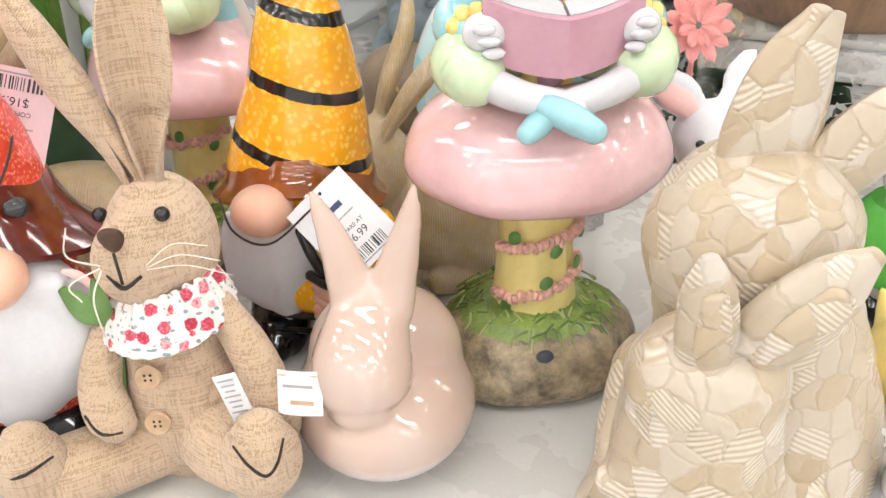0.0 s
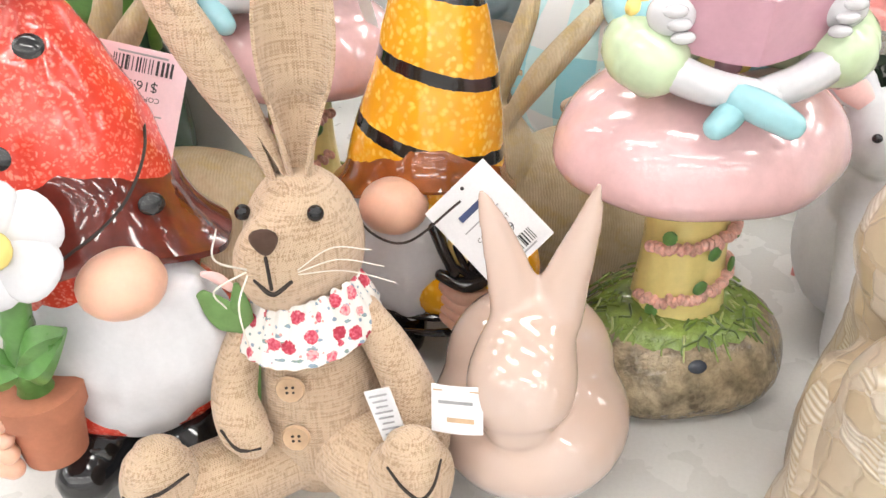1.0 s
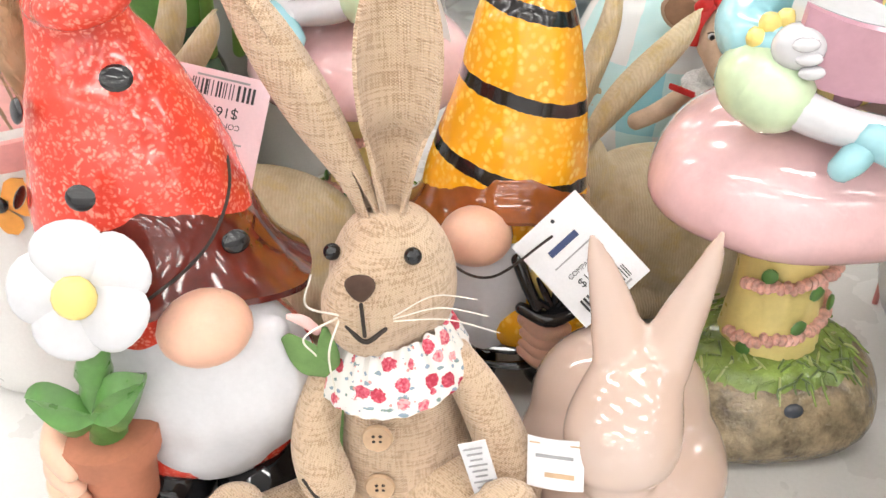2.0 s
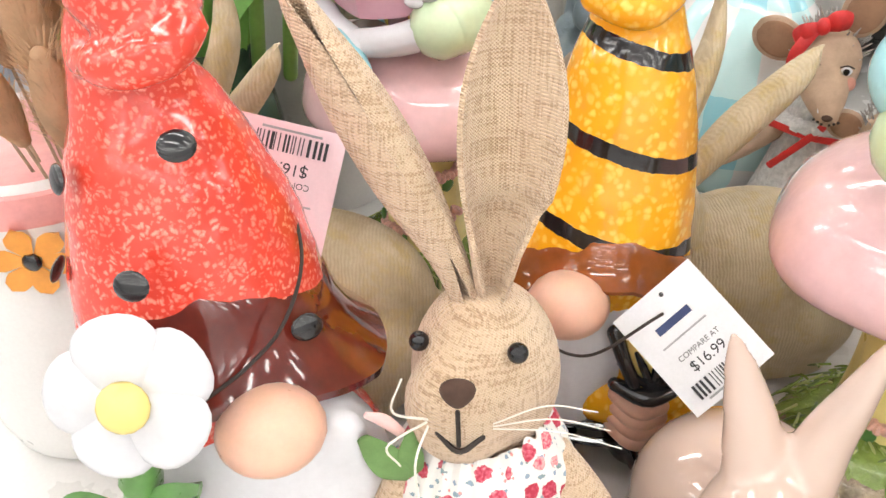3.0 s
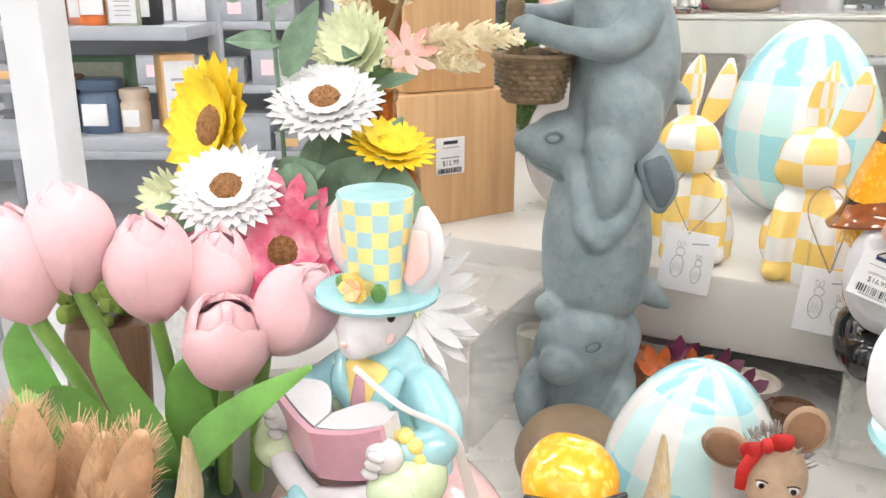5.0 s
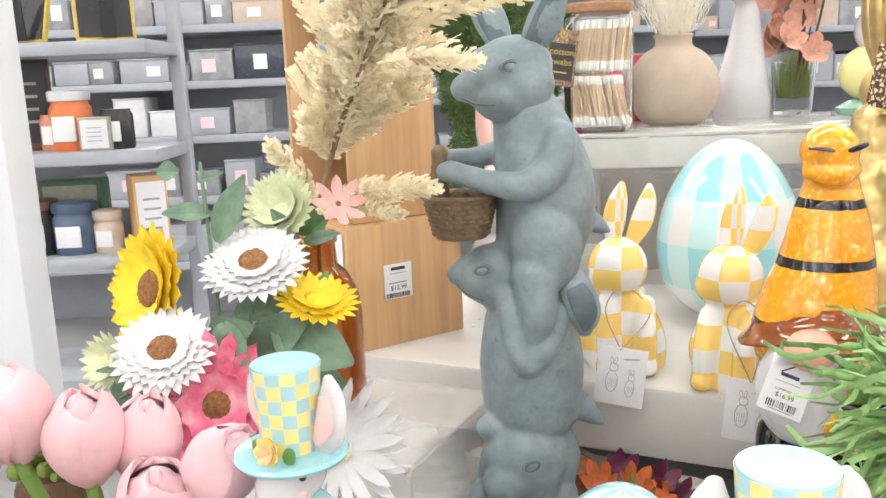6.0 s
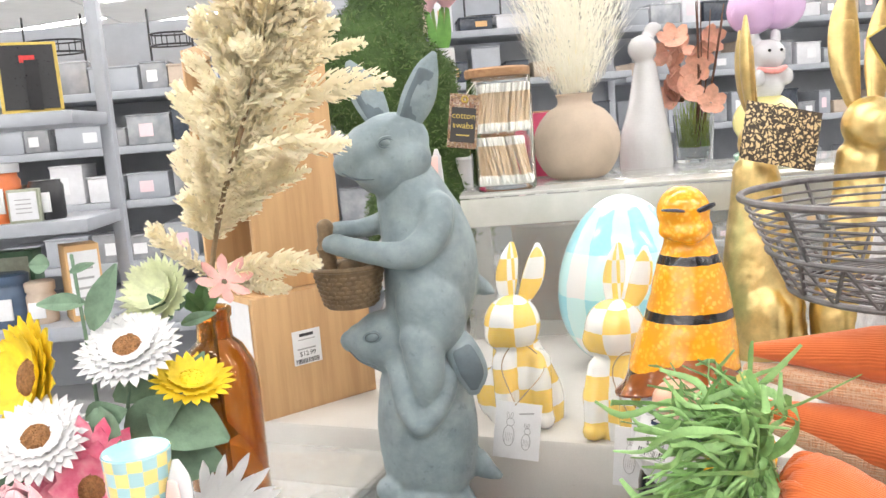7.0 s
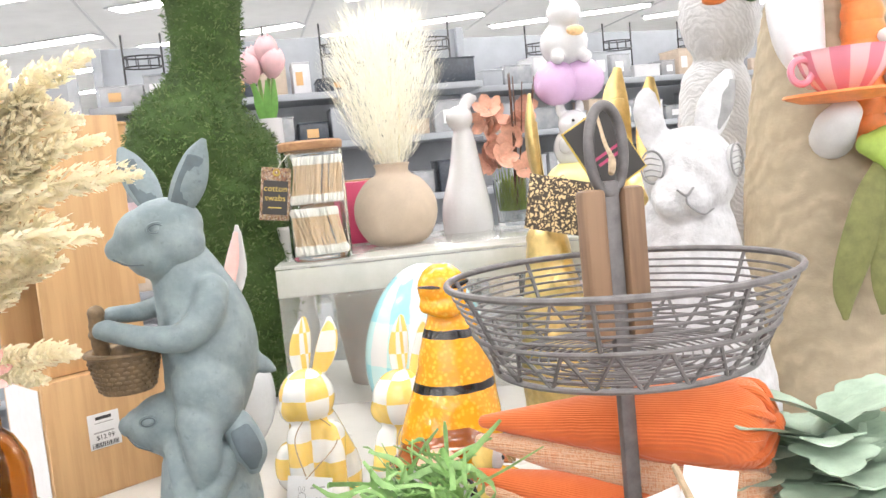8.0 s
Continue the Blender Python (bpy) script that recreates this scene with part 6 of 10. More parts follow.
def mouse_doll(where, label, bow=True):
    f, b = Fig(), Fig()
    b.ell((0, 0, 0.126), (0.019, 0.021, 0.022), MOUSE_CLOTH)
    b.sweep([(0, -0.010, 0.122, 0.016), (0.004, -0.022, 0.112, 0.011), (0.006, -0.028, 0.106, 0.007)], MOUSE_CLOTH, 12, 14)
    f.fuse(b, MOUSE_CLOTH, 0.002, 5)
    for i in range(90):
        a, q = random.uniform(0, 6.28), random.uniform(0.0, 0.9)
        p = Vector((0.018 * math.cos(a) * math.sqrt(1 - q * q), 0.008 + 0.016 * math.sin(a) * math.sqrt(1 - q * q), 0.129 + 0.021 * q))
        d = (p - Vector((0, 0.004, 0.122))).normalized() * random.uniform(0.004, 0.008)
        f.sweep([(*p, 0.0009), (*(p + d), 0.0003)], GREY_FUZZ, 3, 4)
    for sx, c in ((-1, (-0.028, 0.004, 0.136)), (1, (0.014, 0.006, 0.156))):
        f.ell(c, (0.0125, 0.0026, 0.0155), MOUSE_CLOTH, (0, -62 if sx < 0 else 14, 0))
        f.ell((c[0], c[1] - 0.0022, c[2]), (0.0100, 0.0016, 0.0128), MOUSE_EAR, (0, -62 if sx < 0 else 14, 0))
    for sx in (-1, 1):
        f.ell((0.002 + sx * 0.0085, -0.0203, 0.1300), (0.0030, 0.0014, 0.0026), PAPER, (10, 0, 0), 12, 8)
        f.ell((0.002 + sx * 0.0085, -0.0214, 0.1298), (0.0017, 0.0010, 0.0021), BLACK_BEAD, (10, 0, 0), 10, 6)
        f.sweep([(0.002 + sx * 0.0120, -0.0190, 0.1315, 0.0004), (0.002 + sx * 0.0085, -0.0212, 0.1332, 0.0005), (0.002 + sx * 0.0050, -0.0208, 0.1318, 0.0004)], DARK_THREAD, 8, 5)
        f.ell((0.002 + sx * 0.0110, -0.0172, 0.1215), (0.0046, 0.0025, 0.0042), MOUSE_BLUSH, (0, 0, sx * 30), 12, 8)
        f.sweep([(0.002 + sx * 0.0055, -0.0195, 0.126, 0.0005), (0.003 + sx * 0.0048, -0.0262, 0.117, 0.0006), (0.004 + sx * 0.0030, -0.0320, 0.109, 0.0005)], PAPER, 10, 5)
        for i in range(3):
            f.ell((0.006 + sx * (0.002 + 0.0022 * i), -0.0345 + 0.0016 * i, 0.1035 + 0.0004 * i), 0.0008, DARK_THREAD, seg=6, rings=5)
    f.ell((0.006, -0.0350, 0.1075), (0.0030, 0.0018, 0.0018), BROWN_FELT, seg=10, rings=6)
    if bow:
        for sx in (-1, 1):
            f.sweep([(-0.006, -0.008, 0.149, 0.003, 0.0015), (-0.006 + sx * 0.007, -0.012, 0.150 + sx * 0.004, 0.0058, 0.0025), (-0.006 + sx * 0.012, -0.010, 0.148 + sx * 0.006, 0.005, 0.002)], RED_RIBBON, 12, 10, side=(0, 0, 1))
        f.ell((-0.006, -0.011, 0.150), (0.004, 0.004, 0.005), RED_RIBBON)
        f.sweep([(-0.010, -0.012, 0.148, 0.0035, 0.0006), (-0.017, -0.016, 0.135, 0.0035, 0.0006), (-0.018, -0.016, 0.122, 0.003, 0.0006)], RED_RIBBON, 10, 8, side=(1, 0, 0))
    f.lathe([(0.034, 0.0), (0.030, 0.03), (0.020, 0.065), (0.012, 0.100), (0.006, 0.106)], LACE, seg=40, n=20, warp=lambda a, z: 1 + 0.06 * math.sin(13 * a))
    for i in range(22):
        a = 2 * math.pi * i / 22
        f.ell((0.018 * math.cos(a), 0.018 * math.sin(a) - 0.002, 0.094), (0.0055, 0.0055, 0.0035), LACE, (20, 0, 0), 8, 6)
    f.sweep([(-0.028, -0.016, 0.094, 0.0022, 0.0005), (0.0, -0.023, 0.090, 0.0022, 0.0005), (0.030, -0.016, 0.086, 0.0022, 0.0005)], RED_RIBBON, 12, 6, side=(0, 0, 1))
    f.sweep([(-0.018, -0.026, 0.070, 0.0022, 0.0005), (0.0, -0.0245, 0.090, 0.0022, 0.0005), (0.010, -0.020, 0.102, 0.0022, 0.0005)], RED_RIBBON, 12, 6, side=(1, 0, 0))
    f.sweep([(-0.014, 0, 0.088, 0.007), (-0.034, -0.012, 0.074, 0.0065), (-0.046, -0.024, 0.070, 0.006)], MOUSE_CLOTH, 12, 10)
    return thing("mouse_doll", f, where, label, "doll", "mouse dolls")


mouse_doll(pose(0.090, 0.588, -0.002, 0, 0, -22), "tan cloth mouse doll with red bow and lace collar")
mouse_doll(pose(0.117, 0.556, 0.0, 0, 0, -10) @ Matrix.Diagonal((0.72, 0.72, 0.72, 1)), "smaller tan cloth mouse doll in white lace", False)


# ---- tulips, grasses and bouquet ----
TULIP = fibre("tulip_petal", (0.90, 0.61, 0.65), 0.25, 45.0, 0.14)
STEM_GREEN = plain("stem_green", (0.20, 0.36, 0.08), 0.45, 60, 0.2)
LEAF_GREEN = plain("leaf_green", (0.16, 0.38, 0.08), 0.4, 40, 0.3, 500, 0.2)
POT_WHITE = plain("white_stoneware", (0.75, 0.74, 0.72), 0.3, 10, 0.06)
BUCKET = plain("white_enamel", (0.66, 0.65, 0.64), 0.3, 12, 0.1)


def tulip_head(ob, c, up, s=1.0):
    up = Vector(up).normalized()
    ax = up.orthogonal().normalized()
    ay = up.cross(ax)
    c = Vector(c)
    turn = random.uniform(0, 6)
    part("heart", Fig().ell(c - up * 0.006 * s, 0.0150 * s, TULIP).ell(c + up * 0.010 * s, 0.0130 * s, TULIP).ell(c + up * 0.019 * s, 0.0068 * s, TULIP), ob)
    for i in range(6):
        inner = i % 2
        a = turn + math.pi / 3 * i + random.uniform(-0.15, 0.15)
        loose = random.uniform(0.0, 0.0022) * s
        high = (random.uniform(0.053, 0.058) + 0.003 * inner) * s
        rows = []
        for t in np.sin(np.linspace(0, math.pi / 2, 14)):
            r = (0.0212 - 0.0022 * inner) * s * math.sin(math.pi * (0.04 + (0.91 if inner else 0.86) * t)) ** (0.85 if inner else 0.66) + loose * t * t * (1 - inner)
            half = (1.32 if not inner else 1.15) * min(1.0, 0.55 + 1.6 * t) * (1 - t ** 7) ** 0.5 + 0.03
            row = []
            for q, h in ((-1, 0), (-0.6, 0.0003), (-0.2, 0.0002), (0, -0.0004), (0.2, 0.0002), (0.6, 0.0003), (1, 0), (0.5, -0.0012), (0, -0.0014), (-0.5, -0.0012)):
                b = a + q * half
                row.append(c + (ax * math.cos(b) + ay * math.sin(b)) * (r + h * s + 0.0006 * (i % 3)) + up * (-0.029 * s + high * t - 0.006 * s * abs(q) ** 2 * t ** 6))
            rows.append(row)
        part("petal", Fig().grid(rows, TULIP), ob)


def blade(pts, m, flat=0.12, side=None):
    return Fig().sweep([(*p[:3], p[3], max(0.0007, p[3] * flat)) for p in pts], m, 20, 10, side=side)


def tulip_bunch():
    ob = base("tulip_bunch", pose(-0.262, 0.585, 0), "pink artificial tulips with green leaves in a vase", "flowers")
    root = Vector((-0.255, 0.59, 0.12))
    for c, up, s in (((-0.318, 0.545, 0.268), (-0.2, -0.1, 1), 1.05), ((-0.292, 0.555, 0.280), (-0.05, 0, 1), 1.0), ((-0.255, 0.556, 0.263), (0.0, -0.1, 1), 1.0), ((-0.227, 0.574, 0.252), (0.1, 0, 1), 0.95), ((-0.216, 0.548, 0.226), (0.15, -0.35, 0.9), 1.0), ((-0.182, 0.558, 0.240), (0.6, -0.1, 0.8), 1.0), ((-0.340, 0.580, 0.262), (-0.3, 0, 1), 0.95)):
        c = Vector(c) - Vector((-0.262, 0.585, 0))
        r = root - Vector((-0.262, 0.585, 0)) + Vector(((c.x) * 0.5, c.y * 0.3, 0))
        tulip_head(ob, c, up, s)
        e = c - Vector(up).normalized() * 0.030 * s
        part("stem", Fig().sweep([(*r, 0.0042), (*((r + e) / 2 + Vector((0, 0, 0.01))), 0.0042), (*e, 0.004)], STEM_GREEN, 14, 10), ob)
    lv = lambda *p: [(x + 0.262, y - 0.585, z, w) for x, y, z, w in p]
    part("leaf", blade(lv((-0.250, 0.575, 0.11, 0.006), (-0.232, 0.525, 0.172, 0.0105), (-0.200, 0.508, 0.208, 0.0085), (-0.165, 0.497, 0.236, 0.0015)), LEAF_GREEN, 0.08, (0.3, -0.5, -0.8)), ob)
    part("leaf", blade(lv((-0.270, 0.585, 0.11, 0.006), (-0.285, 0.545, 0.180, 0.010), (-0.305, 0.530, 0.205, 0.010), (-0.325, 0.520, 0.185, 0.002)), LEAF_GREEN, 0.08, (1, 0, 0.3)), ob)
    part("leaf", blade(lv((-0.262, 0.580, 0.11, 0.006), (-0.262, 0.550, 0.170, 0.013), (-0.272, 0.535, 0.215, 0.009), (-0.275, 0.530, 0.240, 0.002)), LEAF_GREEN, 0.08, (1, 0, 0)), ob)
    part("leaf", blade(lv((-0.250, 0.585, 0.11, 0.006), (-0.242, 0.560, 0.165, 0.013), (-0.238, 0.550, 0.205, 0.010), (-0.225, 0.545, 0.225, 0.002)), LEAF_GREEN, 0.08, (1, 0.2, 0)), ob)
    part("leaf", blade(lv((-0.275, 0.585, 0.11, 0.006), (-0.310, 0.560, 0.165, 0.013), (-0.322, 0.550, 0.215, 0.010), (-0.318, 0.545, 0.240, 0.002)), LEAF_GREEN, 0.08, (1, 0.2, 0)), ob)
    part("leaf", blade(lv((-0.280, 0.575, 0.11, 0.006), (-0.300, 0.520, 0.165, 0.011), (-0.330, 0.500, 0.175, 0.012), (-0.350, 0.490, 0.150, 0.002)), LEAF_GREEN, 0.08, (0.6, 0, 0.7)), ob)
    part("vase", Fig().lathe([(0.0, 0.0), (0.034, 0.0), (0.042, 0.05), (0.036, 0.105), (0.026, 0.125), (0.028, 0.138), (0.024, 0.137), (0.0, 0.12)], glaze_green, seg=32, n=24), ob, "dark green glazed vase")


glaze_green = plain("dark_green_glaze", (0.05, 0.10, 0.06), 0.15, 30, 0.4)
tulip_bunch()

FUR_GRASS = fibre("bunny_tail_fluff", (0.66, 0.46, 0.29), 0.4, 90, 0.3)


def tail_grass():
    ob = base("dried_grass", pose(-0.262, 0.420, 0), "tan bunny tail grass in a white painted pot", "dried grass")
    heads = [(-0.275, 0.405, 0.232), (-0.252, 0.415, 0.238), (-0.232, 0.420, 0.224), (-0.216, 0.410, 0.232), (-0.262, 0.395, 0.208), (-0.285, 0.410, 0.215), (-0.243, 0.400, 0.205), (-0.226, 0.398, 0.212), (-0.272, 0.430, 0.222), (-0.246, 0.432, 0.220), (-0.292, 0.425, 0.238), (-0.300, 0.405, 0.200), (-0.255, 0.388, 0.186), (-0.280, 0.390, 0.190), (-0.306, 0.42, 0.222), (-0.236, 0.388, 0.188)]
    for h in heads:
        h = Vector(h) - Vector((-0.262, 0.420, 0))
        d = (h - Vector((0, 0, 0.09))).normalized()
        part("stem", Fig().sweep([(h.x * 0.3, h.y * 0.3, 0.11, 0.0007), (*(h - d * 0.02), 0.0007)], TWINE, 8, 6), ob)
        f = Fig()
        f.sweep([(*(h - d * 0.024), 0.003), (*(h - d * 0.008), 0.0075), (*(h + d * 0.008), 0.0068), (*(h + d * 0.020), 0.003)], FUR_GRASS, 14, 12)
        for i in range(420):
            t = random.uniform(-0.024, 0.022)
            a = random.uniform(0, 6.28)
            r = 0.009 * math.sqrt(max(0.05, 1 - (t / 0.026) ** 2))
            ax = d.orthogonal().normalized()
            ay = d.cross(ax)
            q = ax * math.cos(a) + ay * math.sin(a)
            p = h + d * t + q * r * random.uniform(0.6, 0.95)
            e = p + q * random.uniform(0.002, 0.005) + d * random.uniform(0.003, 0.008)
            k = d.cross(q) * 0.00035
            f.add([p - k, p + k, e + k * 0.3, e - k * 0.3], [(0, 1, 2, 3)], FUR_GRASS)
        part("fluffy_head", f, ob)
    part("pot", Fig().lathe([(0.0, 0.0), (0.040, 0.0), (0.050, 0.04), (0.052, 0.10), (0.050, 0.145), (0.047, 0.145), (0.048, 0.10), (0.0, 0.09)], POT_WHITE, (-0.035, 0.02, 0), 40, n=24), ob)
    f = Fig()
    petals(f, (-0.020, -0.030, 0.120), plain("orange_paint", (0.80, 0.35, 0.06), 0.4), 6, 0.016, 0.010, (0.3, -1, 0), 0.05, 0, 0.2, 0.0014)
    f.ell((-0.020, -0.0315, 0.120), (0.004, 0.002, 0.004), BLACK_GLAZE, seg=12, rings=6)
    part("painted_flower", f, ob, "orange painted flower")
    part("pink_band", Fig().lathe([(0.0505, 0.132), (0.0515, 0.134), (0.0515, 0.146), (0.0495, 0.147)], plain("pink_paint", (0.78, 0.36, 0.34), 0.4), (-0.035, 0.02, 0), 40), ob, "pink painted rim")


tail_grass()
SUN_YELLOW = plain("sunflower_petal", (0.95, 0.66, 0.03), 0.6, 60, 0.25, 500, 0.2)
WHITE_PETAL = plain("white_petal", (0.67, 0.67, 0.68), 0.6, 60, 0.08, 500, 0.2)
DAHLIA = Nodes("dahlia_petal")
DAHLIA = DAHLIA.set(DAHLIA.ramp(DAHLIA.noise(45.0), [(0.35, (0.72, 0.09, 0.20)), (0.52, (0.84, 0.24, 0.36)), (0.7, (0.90, 0.52, 0.56))]), 0.6)
SEED_BROWN = plain("seed_brown", (0.34, 0.16, 0.06), 0.9, 300, 0.5, 900, 0.9, 0.002)
EUCALYPT = plain("grey_green_leaf", (0.15, 0.24, 0.16), 0.65, 70, 0.35, 500, 0.3)
CREAM_BLOOM = plain("cream_green_bloom", (0.72, 0.76, 0.52), 0.7, 90, 0.2)
PALE_PINK = plain("pale_pink_petal", (0.80, 0.45, 0.42), 0.6, 60, 0.2)


def bloom(ob, c, nrm, r, layers, disc, dm, name, label, m, width=0.3, lift=0.3):
    f = Fig()
    k = Vector(nrm).normalized()
    for i, (cnt, s, up) in enumerate(layers):
        petals(f, Vector(c) + k * (0.0012 * i), m, cnt, r * s, r * width, nrm, lift + up, random.uniform(0, 1), disc * 0.6, 0.0008)
    b = part(name, f, ob, label)
    f = Fig()
    q = k.to_track_quat("Z", "Y").to_euler()
    f.ell(Vector(c) + k * 0.003, (r * disc, r * disc, r * disc * 0.45), dm, [math.degrees(a) for a in q], 20, 10)
    for i in range(40):
        a, d = random.uniform(0, 6.28), r * disc * math.sqrt(random.uniform(0, 1))
        ax = k.orthogonal().normalized()
        p = Vector(c) + k * (0.003 + r * disc * 0.40 * math.sqrt(max(0, 1 - (d / (r * disc)) ** 2))) + (ax * math.cos(a) + k.cross(ax) * math.sin(a)) * d
        f.ell(p, 0.0011, dm, seg=5, rings=4)
    part("flower_disc", f, b)
    return b


def leaf_shape(c, d, nrm, ln, w, m):
    c, d, k = Vector(c), Vector(d).normalized(), Vector(nrm).normalized()
    s = d.cross(k).normalized()
    k = s.cross(d)
    rows = []
    for t in np.linspace(0, 1, 9):
        ww = w * 0.5 * math.sin(math.pi * (0.03 + 0.94 * t) ** 0.85) + 0.0004
        p = c + d * ln * t - k * ln * 0.18 * t * t
        rows.append([p + s * ww * q + k * (abs(q) * ww * 0.25 + h) for q, h in ((-1, 0), (-0.5, 0.0002), (0, -0.0004), (0.5, 0.0002), (1, 0), (0.5, -0.0007), (0, -0.0010), (-0.5, -0.0007))])
    return Fig().grid(rows, m)


def bouquet():
    bx, by = -0.205, 0.690
    ob = base("flower_bouquet", pose(bx, by, 0), "mixed artificial bouquet of sunflower, daisies and pink dahlia", "flowers")
    L = lambda x, y, z: (x - bx, y - by, z)
    bloom(ob, L(-0.255, 0.700, 0.312), (-0.75, -0.8, 0.30), 0.046, ((20, 1.0, 0), (18, 0.88, 0.10), (16, 0.68, 0.20)), 0.30, SEED_BROWN, "sunflower", "yellow sunflower with a brown centre", SUN_YELLOW, 0.30, 0.15)
    bloom(ob, L(-0.236, 0.648, 0.282), (0.05, -0.75, 0.8), 0.035, ((30, 1.0, 0), (28, 0.86, 0.06), (24, 0.70, 0.12), (20, 0.54, 0.20)), 0.30, SEED_BROWN, "white_daisy", "white daisy with a brown centre", WHITE_PETAL, 0.20, 0.02)
    bloom(ob, L(-0.180, 0.684, 0.330), (0.0, -0.6, 0.9), 0.038, ((30, 1.0, 0), (28, 0.86, 0.06), (24, 0.70, 0.12), (20, 0.54, 0.20)), 0.29, SEED_BROWN, "white_daisy", "white daisy with a brown centre", WHITE_PETAL, 0.20, 0.02)
    bloom(ob, L(-0.204, 0.648, 0.244), (0.05, -1, 0.25), 0.050, ((18, 1.0, 0.0), (16, 0.84, 0.10), (14, 0.66, 0.20), (12, 0.48, 0.30)), 0.22, SEED_BROWN, "pink_dahlia", "deep pink dahlia", DAHLIA, 0.27, 0.15)
    bloom(ob, L(-0.240, 0.690, 0.236), (-0.3, -1, 0.1), 0.036, ((12, 1.0, 0.0), (10, 0.8, 0.2)), 0.2, SEED_BROWN, "pink_dahlia", "deep pink dahlia", DAHLIA, 0.36)
    bloom(ob, L(-0.140, 0.690, 0.300), (0.25, -0.40, 1.0), 0.031, ((24, 1.0, 0), (20, 0.8, 0.1), (16, 0.6, 0.2)), 0.30, SUN_YELLOW, "yellow_daisy", "small yellow daisy", SUN_YELLOW, 0.22, 0.12)
    bloom(ob, L(-0.126, 0.652, 0.205), (0.9, -1, 0.3), 0.050, ((16, 1.0, 0), (14, 0.8, 0.15)), 0.15, CREAM_BLOOM, "white_daisy", "large white daisy with long petals", WHITE_PETAL, 0.20)
    bloom(ob, L(-0.166, 0.735, 0.358), (-0.3, -1, 0.6), 0.030, ((26, 1.0, 0.1), (24, 0.8, 0.4), (20, 0.6, 0.7)), 0.2, CREAM_BLOOM, "cream_bloom", "cream chrysanthemum", CREAM_BLOOM, 0.22)
    bloom(ob, L(-0.278, 0.668, 0.270), (-0.5, -1, 0.4), 0.020, ((18, 1.0, 0.2), (16, 0.7, 0.6)), 0.3, CREAM_BLOOM, "cream_bloom", "cream chrysanthemum bud", CREAM_BLOOM, 0.28)
    for c, d, k, ln, w in (((-0.215, 0.680, 0.270), (0.3, -0.3, 0.25), (0.1, -1, 0.6), 0.050, 0.034), ((-0.190, 0.685, 0.262), (0.6, -0.3, 0.5), (0, -1, 0.5), 0.060, 0.032), ((-0.175, 0.690, 0.250), (0.7, -0.2, -0.1), (0, -1, 0.6), 0.055, 0.040), ((-0.200, 0.700, 0.290), (0.9, 0, 0.4), (0, -1, 0.5), 0.055, 0.026), ((-0.225, 0.655, 0.265), (-0.8, -0.3, 0.25), (0, -0.7, 1), 0.055, 0.014), ((-0.195, 0.670, 0.250), (0.35, -0.6, -0.6), (0.2, -1, 0.3), 0.055, 0.036), ((-0.240, 0.700, 0.255), (-0.7, 0, -0.4), (0, -1, 0.4), 0.055, 0.036), ((-0.250, 0.690, 0.230), (-0.5, -0.3, -0.2), (0, -1, 0.4), 0.060, 0.030), ((-0.160, 0.700, 0.275), (0.5, 0, 0.8), (0, -1, 0.2), 0.050, 0.018), ((-0.205, 0.690, 0.345), (0.35, -0.1, 0.8), (0, -1, 0.4), 0.050, 0.020), ((-0.207, 0.690, 0.365), (-0.9, -0.1, 0.15), (0, -1, 0.8), 0.034, 0.014), ((-0.228, 0.690, 0.395), (-0.8, -0.1, 0.1), (0, -1, 0.5), 0.014, 0.014), ((-0.215, 0.690, 0.388), (0.8, -0.1, 0.3), (0, -1, 0.5), 0.018, 0.006), ((-0.200, 0.665, 0.295), (0.15, -0.5, -0.8), (-0.3, -1, 0.2), 0.050, 0.034), ((-0.155, 0.735, 0.345), (0.2, -0.2, 1), (0, -1, 0.2), 0.022, 0.013), ((-0.152, 0.730, 0.335), (0.9, -0.2, 0.3), (0, -1, 0.6), 0.028, 0.010), ((-0.158, 0.728, 0.340), (-0.6, -0.3, 0.9), (0, -1, 0.2), 0.026, 0.012), ((-0.170, 0.68, 0.285), (0.9, -0.2, -0.35), (0, -1, 0.7), 0.060, 0.042), ((-0.255, 0.66, 0.250), (-0.3, -0.5, -0.6), (0, -1, 0.5), 0.05, 0.034), ((-0.275, 0.70, 0.265), (-0.2, 0.0, -0.9), (-0.3, -1, 0.2), 0.06, 0.03)):
        part("leaf", leaf_shape(L(*c), d, k, ln, w, EUCALYPT), ob)
    for a, b in (((-0.205, 0.690, 0.16), (-0.262, 0.703, 0.305)), ((-0.205, 0.690, 0.16), (-0.236, 0.655, 0.278)), ((-0.205, 0.690, 0.16), (-0.180, 0.688, 0.325)), ((-0.205, 0.690, 0.16), (-0.140, 0.692, 0.300)), ((-0.205, 0.690, 0.16), (-0.204, 0.655, 0.242)), ((-0.205, 0.690, 0.16), (-0.166, 0.735, 0.352)), ((-0.205, 0.690, 0.16), (-0.128, 0.655, 0.204)), ((-0.205, 0.690, 0.16), (-0.212, 0.690, 0.400)), ((-0.205, 0.690, 0.16), (-0.277, 0.670, 0.267)), ((-0.205, 0.690, 0.16), (-0.240, 0.692, 0.234))):
        m = (Vector(a) + Vector(b)) / 2 + Vector((0, 0, 0.012))
        part("stem", Fig().sweep([(*L(*a), 0.0016), (*L(*m), 0.0015), (*L(*b), 0.0013)], EUCALYPT, 12, 6), ob)
